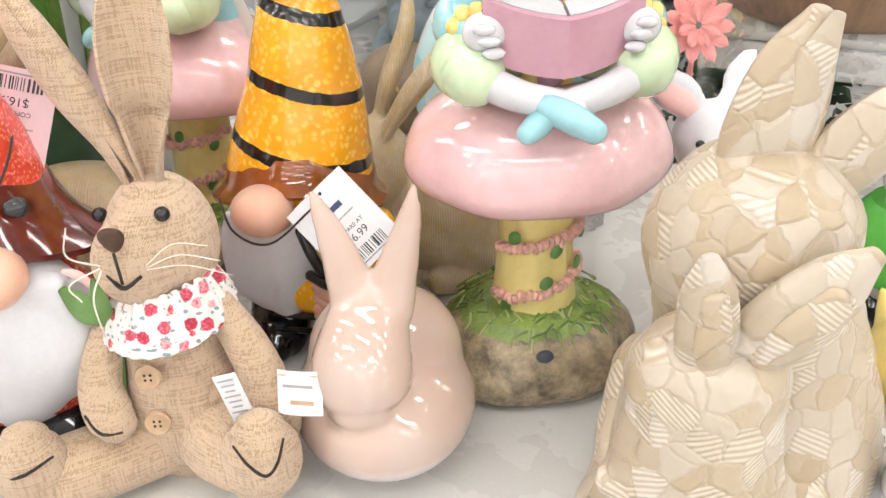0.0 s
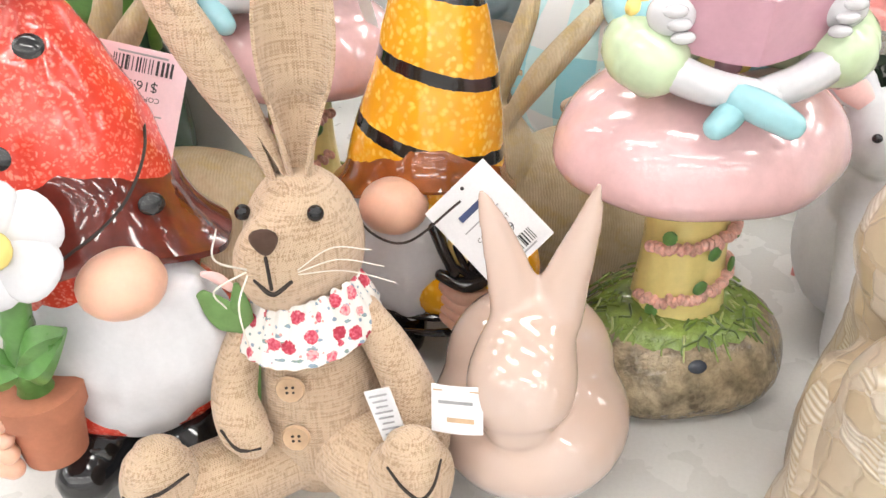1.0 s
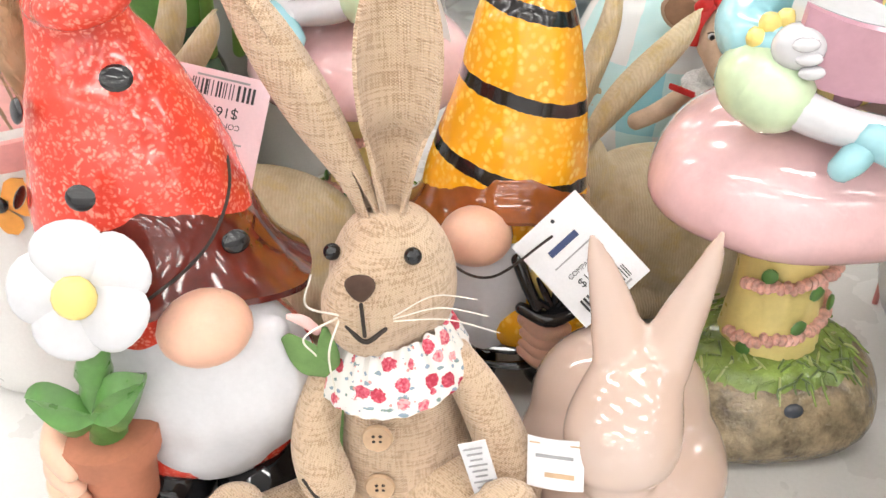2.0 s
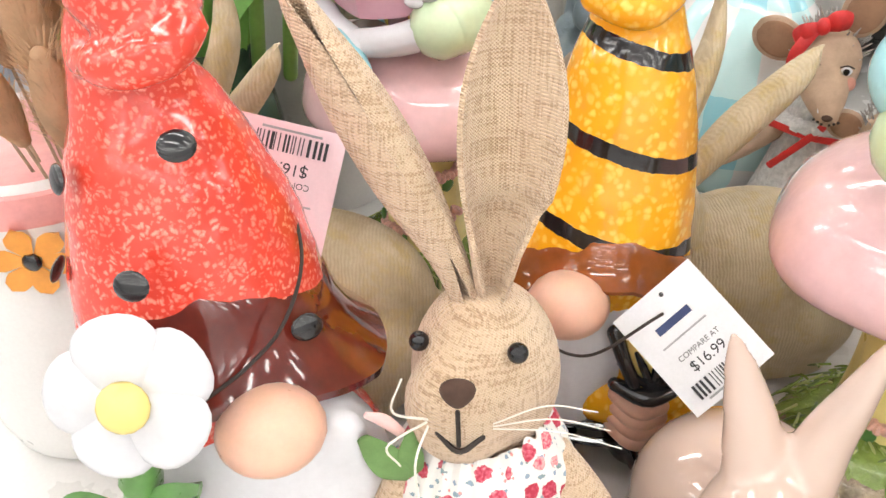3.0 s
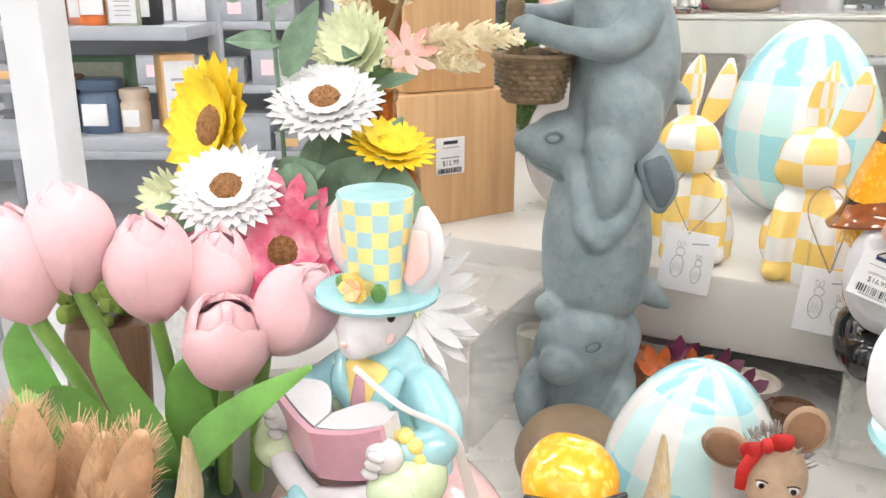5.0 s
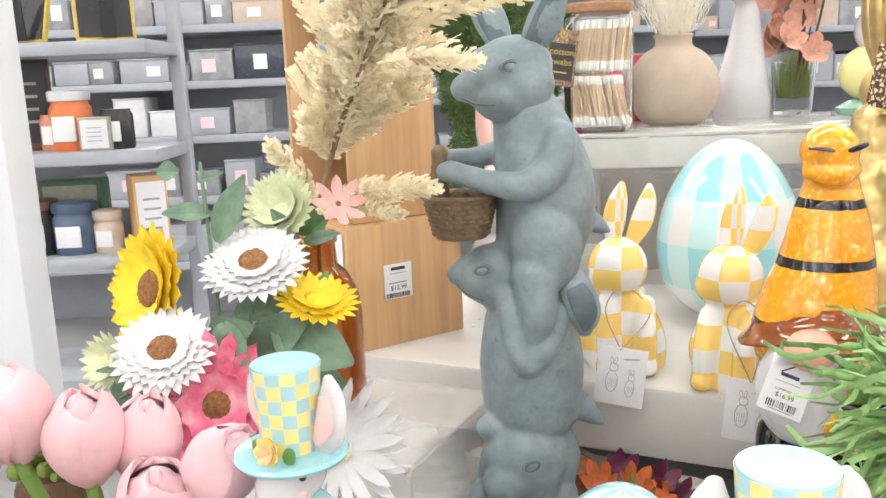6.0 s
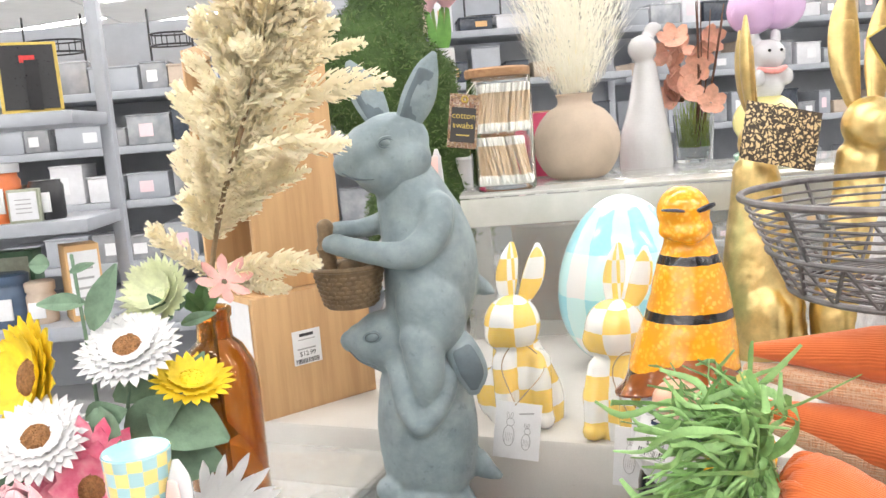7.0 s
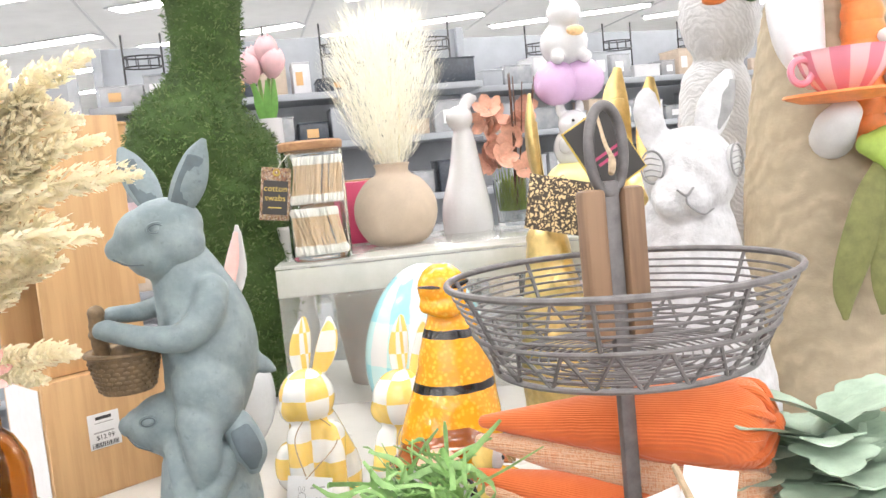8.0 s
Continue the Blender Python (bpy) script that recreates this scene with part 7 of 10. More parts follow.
    part("bucket", Fig().lathe([(0.0, 0.0), (0.046, 0.0), (0.050, 0.01), (0.054, 0.165), (0.0565, 0.172), (0.054, 0.176), (0.050, 0.165), (0.0, 0.15)], BUCKET, (-0.012, -0.015, 0), 44), ob, "white enamel bucket")


random.seed(3)
bouquet()


# ---- mossy wooden block behind the tulips ----
def mossy_block():
    ob = base("wooden_planter", pose(-0.345, 0.700, 0), "dark wooden block planter topped with green moss", "planter")
    part("block", Fig().box((0, 0, 0.09), (0.055, 0.05, 0.18), KRAFT_DARK, (0, 3, 20), 0.006), ob)
    f = Fig()
    for i in range(80):
        f.ell((random.uniform(-0.026, 0.026), random.uniform(-0.026, 0.026), 0.182 + random.uniform(0, 0.028)), random.uniform(0.004, 0.008), MOSS_BRIGHT, seg=6, rings=5)
    part("moss", f, ob)


KRAFT_DARK = wood("dark_stained_wood", (0.16, 0.085, 0.045), (0.07, 0.035, 0.02), 2, 40)
MOSS_BRIGHT = plain("bright_moss", (0.22, 0.30, 0.06), 0.95, 60, 0.4, 400, 0.9, 0.002)
mossy_block()

# ---- amber bottle with dried plumes ----
AMBER = glass("amber_glass", (0.66, 0.36, 0.11))
PLUME = fibre("dried_plume", (0.99, 0.90, 0.72))
PLUME_STEM = plain("plume_stem", (0.30, 0.22, 0.13), 0.9, 60, 0.4)


def frond(f, p0, p1, width, rnd):
    """A feathery side branch: a stem with short curling barbs, all round it."""
    p0, p1 = Vector(p0), Vector(p1)
    d = p1 - p0
    n = int(d.length / 0.0028)
    dn = d.normalized()
    ax = dn.orthogonal().normalized()
    ay = dn.cross(ax)
    f.sweep([(*p0, 0.0014), (*(p0 + d * 0.5 + Vector((0, 0, 0.004))), 0.0012), (*p1, 0.0006)], PLUME, 8, 5)
    for i in range(n):
        t = (i + rnd.random()) / n
        c = p0 + d * t + Vector((0, 0, 0.016 * t * (1 - t)))
        for _ in range(3):
            a = rnd.uniform(0, 6.28)
            q = ax * math.cos(a) + ay * math.sin(a)
            ln = width * (0.35 + 0.9 * math.sin(math.pi * min(1, 0.1 + 0.85 * t))) * rnd.uniform(0.5, 1.1)
            e = c + (q * 0.62 + dn * 0.85).normalized() * ln
            m = (c + e) / 2 + q * ln * 0.12
            k = dn.cross(q).normalized() * 0.0021
            f.add([c - k * 0.6, c + k * 0.6, m + k, m - k, e + k * 0.5, e - k * 0.5], [(0, 1, 2, 3), (3, 2, 4, 5)], PLUME)
            for s in (-1, 1):
                g = m + (dn * 0.7 + dn.cross(q) * s * 0.8).normalized() * ln * 0.38
                h = q * 0.0016
                f.add([m - h, m + h, g + h * 0.5, g - h * 0.5], [(0, 1, 2, 3)], PLUME)


def bottle_of_plumes():
    bx, by, bz = -0.165, 0.912, 0.1125
    ob = base("amber_bottle", pose(bx, by, bz), "amber glass bottle holding cream dried plumes", "bottle")
    outer = [(0.0, 0.0), (0.036, 0.0), (0.0385, 0.004), (0.0385, 0.120), (0.036, 0.140), (0.026, 0.160), (0.0175, 0.168), (0.0165, 0.188), (0.0185, 0.190), (0.0190, 0.198), (0.0160, 0.200)]
    inner = [(0.0140, 0.198), (0.0145, 0.168), (0.0235, 0.157), (0.0335, 0.138), (0.0360, 0.120), (0.0360, 0.006), (0.0, 0.005)]
    part("glass", Fig().lathe(outer + inner, AMBER, seg=48), ob)
    rnd = random.Random(11)
    stem = [(0, 0, 0.02, 0.002), (0.002, -0.004, 0.20, 0.0022), (0.032, -0.085, 0.290, 0.0024), (0.070, -0.155, 0.365, 0.0024), (0.098, -0.185, 0.430, 0.0018), (0.112, -0.190, 0.475, 0.0012)]
    part("stem", Fig().sweep(stem, PLUME_STEM, 40, 8, wob=0.3), ob)
    pts = curve([s[:3] for s in stem], 60)
    for i in range(21, 53):
        p = Vector(pts[i])
        f = Fig()
        for a in (-0.5, 2.6, 4.4):
            ln = rnd.uniform(0.026, 0.080)
            a += rnd.uniform(-0.5, 0.5)
            frond(f, p, p + Vector((ln * math.cos(a) * (1.1 if math.cos(a) > 0 else 0.62), ln * math.sin(a) * 0.5, ln * rnd.uniform(0.2, 0.9))), 0.015, rnd)
        part("plume", f, ob)
    f = Fig()
    frond(f, (0.080, -0.180, 0.385), (0.190, -0.150, 0.395), 0.020, rnd)
    frond(f, (0.075, -0.175, 0.350), (0.150, -0.150, 0.350), 0.020, rnd)
    frond(f, (0.085, -0.185, 0.410), (0.150, -0.160, 0.440), 0.020, rnd)
    part("plume", f, ob, "long drooping side plume")
    f = Fig()
    frond(f, (0.010, -0.040, 0.235), (0.112, -0.110, 0.250), 0.020, rnd)
    frond(f, (0.005, -0.030, 0.225), (0.085, -0.100, 0.228), 0.016, rnd)
    frond(f, (0.008, -0.050, 0.240), (-0.020, -0.110, 0.290), 0.018, rnd)
    part("plume", f, ob)
    f = Fig()
    petals(f, (0.030, -0.080, 0.236), PALE_PINK, 8, 0.026, 0.010, (0.3, -0.6, 0.5), 0.3, 0, 0.1)
    part("pink_blossom", f, ob)
    for d in ((-0.6, -0.3, 0.7), (0.2, -0.4, 0.9), (-0.2, -0.6, 0.5), (0.5, -0.5, 0.5)):
        part("leaf", leaf_shape((-0.006, -0.016, 0.200), d, (0, -1, 0.3), 0.034, 0.015, LEAF_DEEP), ob)


LEAF_DEEP = plain("deep_green_leaf", (0.10, 0.20, 0.07), 0.5, 70, 0.3)
bottle_of_plumes()


# ---- bamboo boxes ----
LABEL_BLUE = printed("blue_label", (0.16, 0.24, 0.42))


def bamboo_box(where, w, d, h, label, arches):
    ob = base("bamboo_box", where, label, "box", "bamboo boxes")
    t = 0.008
    part("front_panel", Fig().box((w / 2, t / 2, h / 2), (w, t, h), BAMBOO, bevel=0.0015), ob)
    part("back_panel", Fig().box((w / 2, d - t / 2, h / 2), (w, t, h), BAMBOO, bevel=0.0015), ob)
    part("side_panel", Fig().box((w - t / 2, d / 2, h / 2), (t, d - 2 * t - 0.001, h - 0.001), BAMBOO, bevel=0.0015), ob)
    if arches:
        for z0, z1 in ((0.0, 0.03), (h * 0.42, h * 0.52), (h * 0.93, h)):
            part("rail", Fig().box((t / 2, d / 2, (z0 + z1) / 2), (t, d - 2 * t - 0.001, z1 - z0), BAMBOO, bevel=0.002), ob)
        part("divider", Fig().box((w / 2, d / 2, h * 0.47), (w - 2 * t - 0.002, d - 2 * t - 0.002, 0.006), DARK_WOOD), ob)
        part("label", Fig().box((-0.001, d * 0.30, h * 0.80), (0.0008, 0.026, h * 0.42), LABEL_BLUE), ob, "blue paper label")
        part("label_print", Fig().ell((-0.002, d * 0.30, h * 0.86), (0.0006, 0.005, 0.012), PAPER, seg=14, rings=6), ob)
    else:
        part("side_panel", Fig().box((t / 2, d / 2, h / 2), (t, d - 2 * t - 0.001, h - 0.001), BAMBOO, bevel=0.0015), ob)
        part("label", Fig().box((-0.001, d * 0.5, h * 0.5), (0.0008, d * 0.86, h * 0.9), PAPER), ob, "white paper label")
    part("top", Fig().box((w / 2, d / 2, h - t / 2 - 0.0005), (w - 2 * t - 0.001, d - 2 * t - 0.001, t), BAMBOO), ob)
    part("bottom", Fig().box((w / 2, d / 2, t / 2 + 0.0005), (w - 2 * t - 0.001, d - 2 * t - 0.001, t), BAMBOO), ob)
    return ob


bamboo_box(pose(-0.156, 1.105, 0.125, 0, 0, 33), 0.166, 0.13, 0.155, "pale bamboo box with a store sticker on its side", False)
bamboo_box(pose(-0.150, 1.135, 0.2805, 0, 0, 33), 0.126, 0.165, 0.318, "tall open bamboo organiser box standing on another", True)


def sticker():
    ob = base("price_sticker", pose(-0.156, 1.105, 0.125, 0, 0, 33) @ pose(0.068, -0.0010, 0.082, 90, 0, 0), "white store price sticker on the bamboo box", "price sticker")
    part("paper", Fig().box((0, 0, 0), (0.040, 0.044, 0.0005), PAPER, bevel=0.0002), ob)
    part("logo_bar", Fig().box((0, 0.016, 0.0004), (0.020, 0.0040, 0.0003), INK), ob)
    part("print_bar", Fig().box((0, 0.010, 0.0004), (0.024, 0.0010, 0.0003), GREY_INK), ob)
    part("print_bar", Fig().box((-0.001, -0.002, 0.0004), (0.026, 0.0018, 0.0003), GREY_INK), ob)
    letters("$12.99", 0.0085, INK, ob, pose(0, -0.0085, 0.0005), "price")
    x = -0.017
    rnd = random.Random(2)
    while x < 0.017:
        w = rnd.choice((0.0005, 0.0008, 0.0012))
        part("bar", Fig().box((x, -0.0175, 0.0004), (w, 0.006, 0.0003), INK), ob)
        x += w + rnd.choice((0.0006, 0.001))


sticker()


# ---- two-tier wire basket with carrots ----
def wire_basket():
    cx, cy = 0.340, 0.552
    ob = base("tiered_basket", pose(cx, cy, 0), "grey wire basket on a post with a wooden handle", "basket")
    part("post", Fig().box((-0.006, -0.010, 0.315), (0.011, 0.006, 0.310), WIRE, (0, 0, 10), 0.001), ob)
    part("foot", Fig().lathe([(0.0, 0.1605), (0.07, 0.1605), (0.072, 0.166), (0.03, 0.170), (0.0, 0.172)], WIRE, seg=36), ob)
    part("handle_ring", Fig().ring((-0.006, -0.010, 0.490), 0.015, 0.0035, WIRE, (90, 0, 20), 36, 10, 1.9), ob)
    for s in (-1, 1):
        part("wooden_grip", Fig().box((-0.006 + s * 0.0145, -0.010 + s * 0.0026, 0.4165), (0.016, 0.014, 0.098), KRAFT, (0, 0, 10), 0.003), ob)
    for z0, r0, r1, h in ((0.352, 0.086, 0.114, 0.058),):
        for rr, zz, th in ((r1, z0 + h, 0.0032), (r0, z0, 0.0028), ((r0 * 0.55 + r1 * 0.45), z0 + h * 0.42, 0.0022)):
            part("rim", Fig().ring((0, 0, zz), rr, th * 0.75, WIRE, seg=72, tube=8), ob)
        for i in range(5):
            t = 0.52 + 0.44 * i / 5
            part("hoop", Fig().ring((0, 0, z0 + h * t), r0 + (r1 - r0) * t, 0.0010, WIRE, seg=64, tube=6), ob)
        for i in range(3):
            t = 0.10 + 0.1 * i
            part("hoop", Fig().ring((0, 0, z0 + h * t), r0 + (r1 - r0) * t, 0.0010, WIRE, seg=64, tube=6), ob)
        for i in range(11):
            part("floor_hoop", Fig().ring((0, 0, z0 + 0.001), r0 * (0.14 + 0.075 * i), 0.0007, WIRE, seg=56, tube=5), ob)
        for i in range(6):
            a = math.pi * i / 6
            part("floor_wire", Fig().sweep([(r0 * math.cos(a), r0 * math.sin(a), z0 - 0.001, 0.0014), (-r0 * math.cos(a), -r0 * math.sin(a), z0 - 0.001, 0.0014)], WIRE, 2, 6), ob)
        n = 20
        ra = r0 + (r1 - r0) * 0.42
        for i in range(n):
            a, b, c = 2 * math.pi * i / n, 2 * math.pi * (i + 0.5) / n, 2 * math.pi * (i + 1) / n
            part("zigzag_wire", Fig().sweep([(r0 * math.cos(a), r0 * math.sin(a), z0, 0.0014), (ra * math.cos(b), ra * math.sin(b), z0 + h * 0.42, 0.0014)], WIRE, 2, 6), ob)
            part("zigzag_wire", Fig().sweep([(ra * math.cos(b), ra * math.sin(b), z0 + h * 0.42, 0.0014), (r0 * math.cos(c), r0 * math.sin(c), z0, 0.0014)], WIRE, 2, 6), ob)
        for i in range(8):
            a = 2 * math.pi * (i + 0.3) / 8
            part("upright_wire", Fig().sweep([(ra * math.cos(a), ra * math.sin(a), z0 + h * 0.42, 0.0016), (r1 * math.cos(a), r1 * math.sin(a), z0 + h, 0.0016)], WIRE, 2, 6), ob)


wire_basket()
acrylic_riser(pose(0.172, 0.488, 0, 0, 0, ANG), 0.44, 0.30, 0.0, 0.160, 0.018, "clear acrylic riser under the carrots and the basket", ACRYLIC)
f = Fig()
f.lathe([(0.0, 0.0), (0.058, 0.0), (0.074, 0.020), (0.080, 0.045), (0.075, 0.046), (0.066, 0.022), (0.0, 0.010)], KRAFT, seg=40, n=30)
thing("wooden_bowl", f, pose(0.265, 0.515, 0.1605), "round brown wooden bowl under the cloth carrots", "bowl")
ORANGE_CLOTH = Nodes("orange_twill")
_tw = ORANGE_CLOTH.math("SINE", ORANGE_CLOTH.math("MULTIPLY", ORANGE_CLOTH.math("ADD", ORANGE_CLOTH.axes()[0], ORANGE_CLOTH.math("ADD", ORANGE_CLOTH.axes()[1], ORANGE_CLOTH.axes()[2])), 2600.0))
ORANGE_CLOTH.bump(_tw, 0.4, 0.0006)
ORANGE_CLOTH = ORANGE_CLOTH.set(ORANGE_CLOTH.mix(ORANGE_CLOTH.noise(70.0), (0.62, 0.12, 0.03), (0.74, 0.19, 0.05)), 0.9, Sheen_Weight=0.2)
PEACH_CLOTH = burlap("peach_cloth", (0.70, 0.36, 0.20), (0.58, 0.27, 0.14), 1000.0)
GINGHAM_CLOTH = checks("orange_gingham_cloth", (0.85, 0.42, 0.12), (0.86, 0.80, 0.74), None, 0.016, by_angle=10, rough=0.8)
RAFFIA = plain("green_raffia", (0.26, 0.45, 0.16), 0.4, 90, 0.35, 500, 0.3)


def cloth_carrot(tip, fat, r, m, label):
    tip, fat = Vector(tip), Vector(fat)
    d = fat - tip
    ob = base("cloth_carrot", Matrix.Translation(tip), label, "decorative carrot", "cloth carrots")
    g = lambda t: d * t
    part("root", Fig().sweep([(*g(0.0), r * 0.16), (*g(0.25), r * 0.45), (*g(0.55), r * 0.78), (*g(0.85), r), (*g(0.97), r * 0.80), (*g(1.0), r * 0.30)], m, 40, 26, wob=0.03), ob)
    dn = d.normalized()
    ax = dn.orthogonal().normalized()
    ay = dn.cross(ax)
    f = Fig()
    for i in range(10):
        a = 2 * math.pi * i / 10
        q = ax * math.cos(a) + ay * math.sin(a)
        f.sweep([(*(g(0.90) + q * r * 0.93), r * 0.03), (*(g(0.97) + q * r * 0.76), r * 0.13), (*(g(1.01) + q * r * 0.30), r * 0.08)], m, 8, 8)
    part("gathers", f, ob)
    return ob


cloth_carrot((0.262, 0.640, 0.296), (0.418, 0.508, 0.306), 0.031, ORANGE_CLOTH, "orange twill stuffed carrot lying under the wire basket")
cloth_carrot((0.258, 0.642, 0.282), (0.424, 0.522, 0.258), 0.028, PEACH_CLOTH, "peach woven stuffed carrot lying in the bunch")
cloth_carrot((0.245, 0.630, 0.262), (0.365, 0.556, 0.230), 0.026, ORANGE_CLOTH, "orange twill stuffed carrot low in the bunch")
cloth_carrot((0.255, 0.615, 0.252), (0.390, 0.545, 0.212), 0.026, PEACH_CLOTH, "peach woven stuffed carrot low in the bunch")
cloth_carrot((0.330, 0.455, 0.205), (0.222, 0.522, 0.248), 0.028, ORANGE_CLOTH, "orange corduroy stuffed carrot with green raffia top")
cloth_carrot((0.190, 0.470, 0.232), (0.320, 0.420, 0.215), 0.026, GINGHAM_CLOTH, "orange and white gingham stuffed carrot")


def raffia():
    ob = base("raffia_bundle", pose(0.180, 0.552, 0.266), "bundle of shiny green raffia strips on the carrots", "raffia")
    rnd = random.Random(7)
    knot = Vector((0.030, -0.020, -0.006))
    part("knot", Fig().ell(knot, (0.012, 0.010, 0.010), RAFFIA), ob)
    for i in range(210):
        a = rnd.uniform(1.5, 5.1)
        ln = rnd.uniform(0.045, 0.085)
        end = knot + Vector((ln * math.cos(a), 0.55 * ln * rnd.uniform(-1.0, 0.9), 0.85 * ln * math.sin(a) * 0.9 + rnd.uniform(-0.008, 0.014)))
        mid = (knot + end) / 2 + Vector((rnd.uniform(-0.01, 0.01), rnd.uniform(-0.02, 0.006), rnd.uniform(0.0, 0.022)))
        if i > 196:
            end, mid = knot + Vector((rnd.uniform(-0.06, 0.05), rnd.uniform(-0.02, 0.03), rnd.uniform(0.035, 0.065))), knot + Vector((rnd.uniform(-0.03, 0.03), rnd.uniform(-0.01, 0.02), 0.03))
        w = rnd.uniform(0.0011, 0.0027)
        kink = lambda k: Vector((rnd.uniform(-k, k), rnd.uniform(-k, k), rnd.uniform(-k, k)))
        start = knot + kink(0.008)
        part("strip", Fig().sweep([(*start, w * 0.6, 0.0003), (*(start.lerp(mid, 0.6) + kink(0.006)), w, 0.0003), (*(mid + kink(0.004)), w * 0.7, 0.0003), (*(mid.lerp(end, 0.55) + kink(0.009)), w * 1.1, 0.0003), (*(end + kink(0.008)), w * 0.5, 0.0003)], RAFFIA, 14, 6, side=(rnd.uniform(-1, 1), rnd.uniform(-1, 1), rnd.uniform(0.2, 1)), cap=False), ob)


raffia()
f = Fig()
f.ell((0, 0, 0), (0.014, 0.014, 0.012), BUTTER_GLAZE)
f.ell((0.012, -0.008, -0.002), (0.008, 0.008, 0.008), WHITE_GLAZE)
f.ell((0.018, -0.013, 0.000), 0.002, BLACK_BEAD)
f.lathe([(0.0, -0.257), (0.008, -0.257), (0.008, -0.005), (0.0, -0.004)], BUTTER_GLAZE)
thing("yellow_chick", f, pose(0.264, 0.66, 0.262) @ Matrix.Diagonal((0.7, 0.7, 1.0, 1)), "small yellow chick ornament on a stake", "ornament")

# pots and flowers under the riser shelf
CLAY_CUP = plain("pale_clay", (0.62, 0.57, 0.50), 0.5, 40, 0.15)


def cup(where, r, h, m, label, group="small pots"):
    f = Fig()
    f.lathe([(0.0, 0.0), (r * 0.82, 0.0), (r, h * 0.9), (r * 1.03, h), (r * 0.95, h), (r * 0.9, h * 0.85), (0.0, h * 0.7)], m, seg=28)
    return thing("small_pot", f, where, label, "pot", group)


cup(pose(-0.005, 0.985, 0), 0.024, 0.050, CLAY_CUP, "pale clay pot under the shelf")
cup(pose(0.085, 0.965, 0), 0.026, 0.036, TERRACOTTA, "terracotta pot under the shelf")
cup(pose(0.135, 1.020, 0), 0.028, 0.030, GREY_LIP, "grey shallow pot under the shelf")
cup(pose(0.190, 0.900, 0), 0.030, 0.034, CLAY_CUP, "pale stoneware pot before the shelf")
cup(pose(0.150, 0.870, 0), 0.020, 0.030, BROWN_SMOOTH, "brown glazed pot before the shelf")
cup(pose(0.215, 0.850, 0), 0.020, 0.032, KRAFT_DARK, "dark pot before the shelf")
TULIP_ORANGE = plain("orange_tulip_petal", (0.60, 0.16, 0.05), 0.5, 80, 0.35)
TULIP_PURPLE = plain("purple_tulip_petal", (0.16, 0.03, 0.08), 0.5, 80, 0.35)


def low_tulips():
    ob = base("small_tulips", pose(0.125, 0.915, 0), "low bunch of orange and purple artificial tulips", "flowers")
    for i, (x, y, z, m) in enumerate(((-0.02, 0.0, 0.034, TULIP_ORANGE), (0.012, -0.012, 0.036, TULIP_ORANGE), (0.040, -0.01, 0.036, TULIP_PURPLE), (0.030, -0.03, 0.026, TULIP_ORANGE), (0.005, 0.015, 0.038, TULIP_PURPLE), (0.055, -0.03, 0.026, TULIP_PURPLE))):
        f = Fig()
        petals(f, (x, y, z), m, 6, 0.020, 0.014, (0.4 * (i % 3) - 0.2, -0.6, 1), 1.0, i, 0.05, 0.001)
        part("blossom", f, ob)
        part("stem", Fig().sweep([(x * 0.4, y * 0.4 + 0.01, 0.002, 0.002), (x, y, z, 0.0018)], STEM_GREEN, 6, 6), ob)
    for d in ((-0.5, -0.6, 0.8), (0.3, -0.8, 0.7), (0.8, -0.4, 0.6), (0.0, -0.5, 1.0)):
        part("leaf", leaf_shape((0.01, 0.0, 0.004), d, (0, -1, 0.4), 0.05, 0.012, LEAF_GREEN), ob)


low_tulips()


# ---- under and beside the low riser ----
DARK_LEAF = plain("dark_boxwood_leaf", (0.022, 0.045, 0.02), 0.5, 60, 0.4)


def dark_plant():
    ob = base("boxwood_plant", pose(0.245, 0.560, 0), "dark green artificial boxwood under the acrylic riser", "plant")
    part("pot", Fig().lathe([(0.0, 0.0), (0.028, 0.0), (0.034, 0.04), (0.030, 0.04), (0.0, 0.03)], BROWN_SMOOTH, seg=24), ob)
    r = random.Random(31)
    f = Fig()
    for i in range(900):
        a, t = r.uniform(0, 6.28), r.random()
        rad = 0.065 * math.sqrt(r.random())
        p = Vector((rad * math.cos(a), rad * math.sin(a) * 0.7, 0.035 + 0.105 * t))
        q = Vector((r.uniform(-1, 1), r.uniform(-1, 1), r.uniform(-0.3, 1))).normalized()
        s = q.orthogonal().normalized() * r.uniform(0.003, 0.005)
        e = q * r.uniform(0.008, 0.014)
        f.add([p, p + e * 0.5 + s, p + e, p + e * 0.5 - s], [(0, 1, 2, 3)], DARK_LEAF)
    tagged(part("leaves", f, ob), kind="stuff")


dark_plant()
GREEN_VEST = plain("green_vest_glaze", (0.10, 0.42, 0.06), 0.2, 40, 0.2)
f = Fig()
b = Fig()
b.ell((0, 0, 0.052), (0.030, 0.028, 0.034), BUTTER_GLAZE)
b.ell((0, -0.004, 0.100), (0.022, 0.021, 0.022), WHITE_GLAZE)
f.fuse(b, WHITE_GLAZE, 0.003, 3)
f.lathe([(0.031, 0.040), (0.0325, 0.055), (0.028, 0.074), (0.022, 0.082)], GREEN_VEST, seg=30)
f.sweep([(-0.024, -0.004, 0.116, 0.004), (-0.010, -0.022, 0.108, 0.007), (0.012, -0.022, 0.104, 0.006)], GREEN_VEST, 14, 10)
f.ell((-0.012, -0.026, 0.088), (0.010, 0.006, 0.010), PINK_BLUSH)
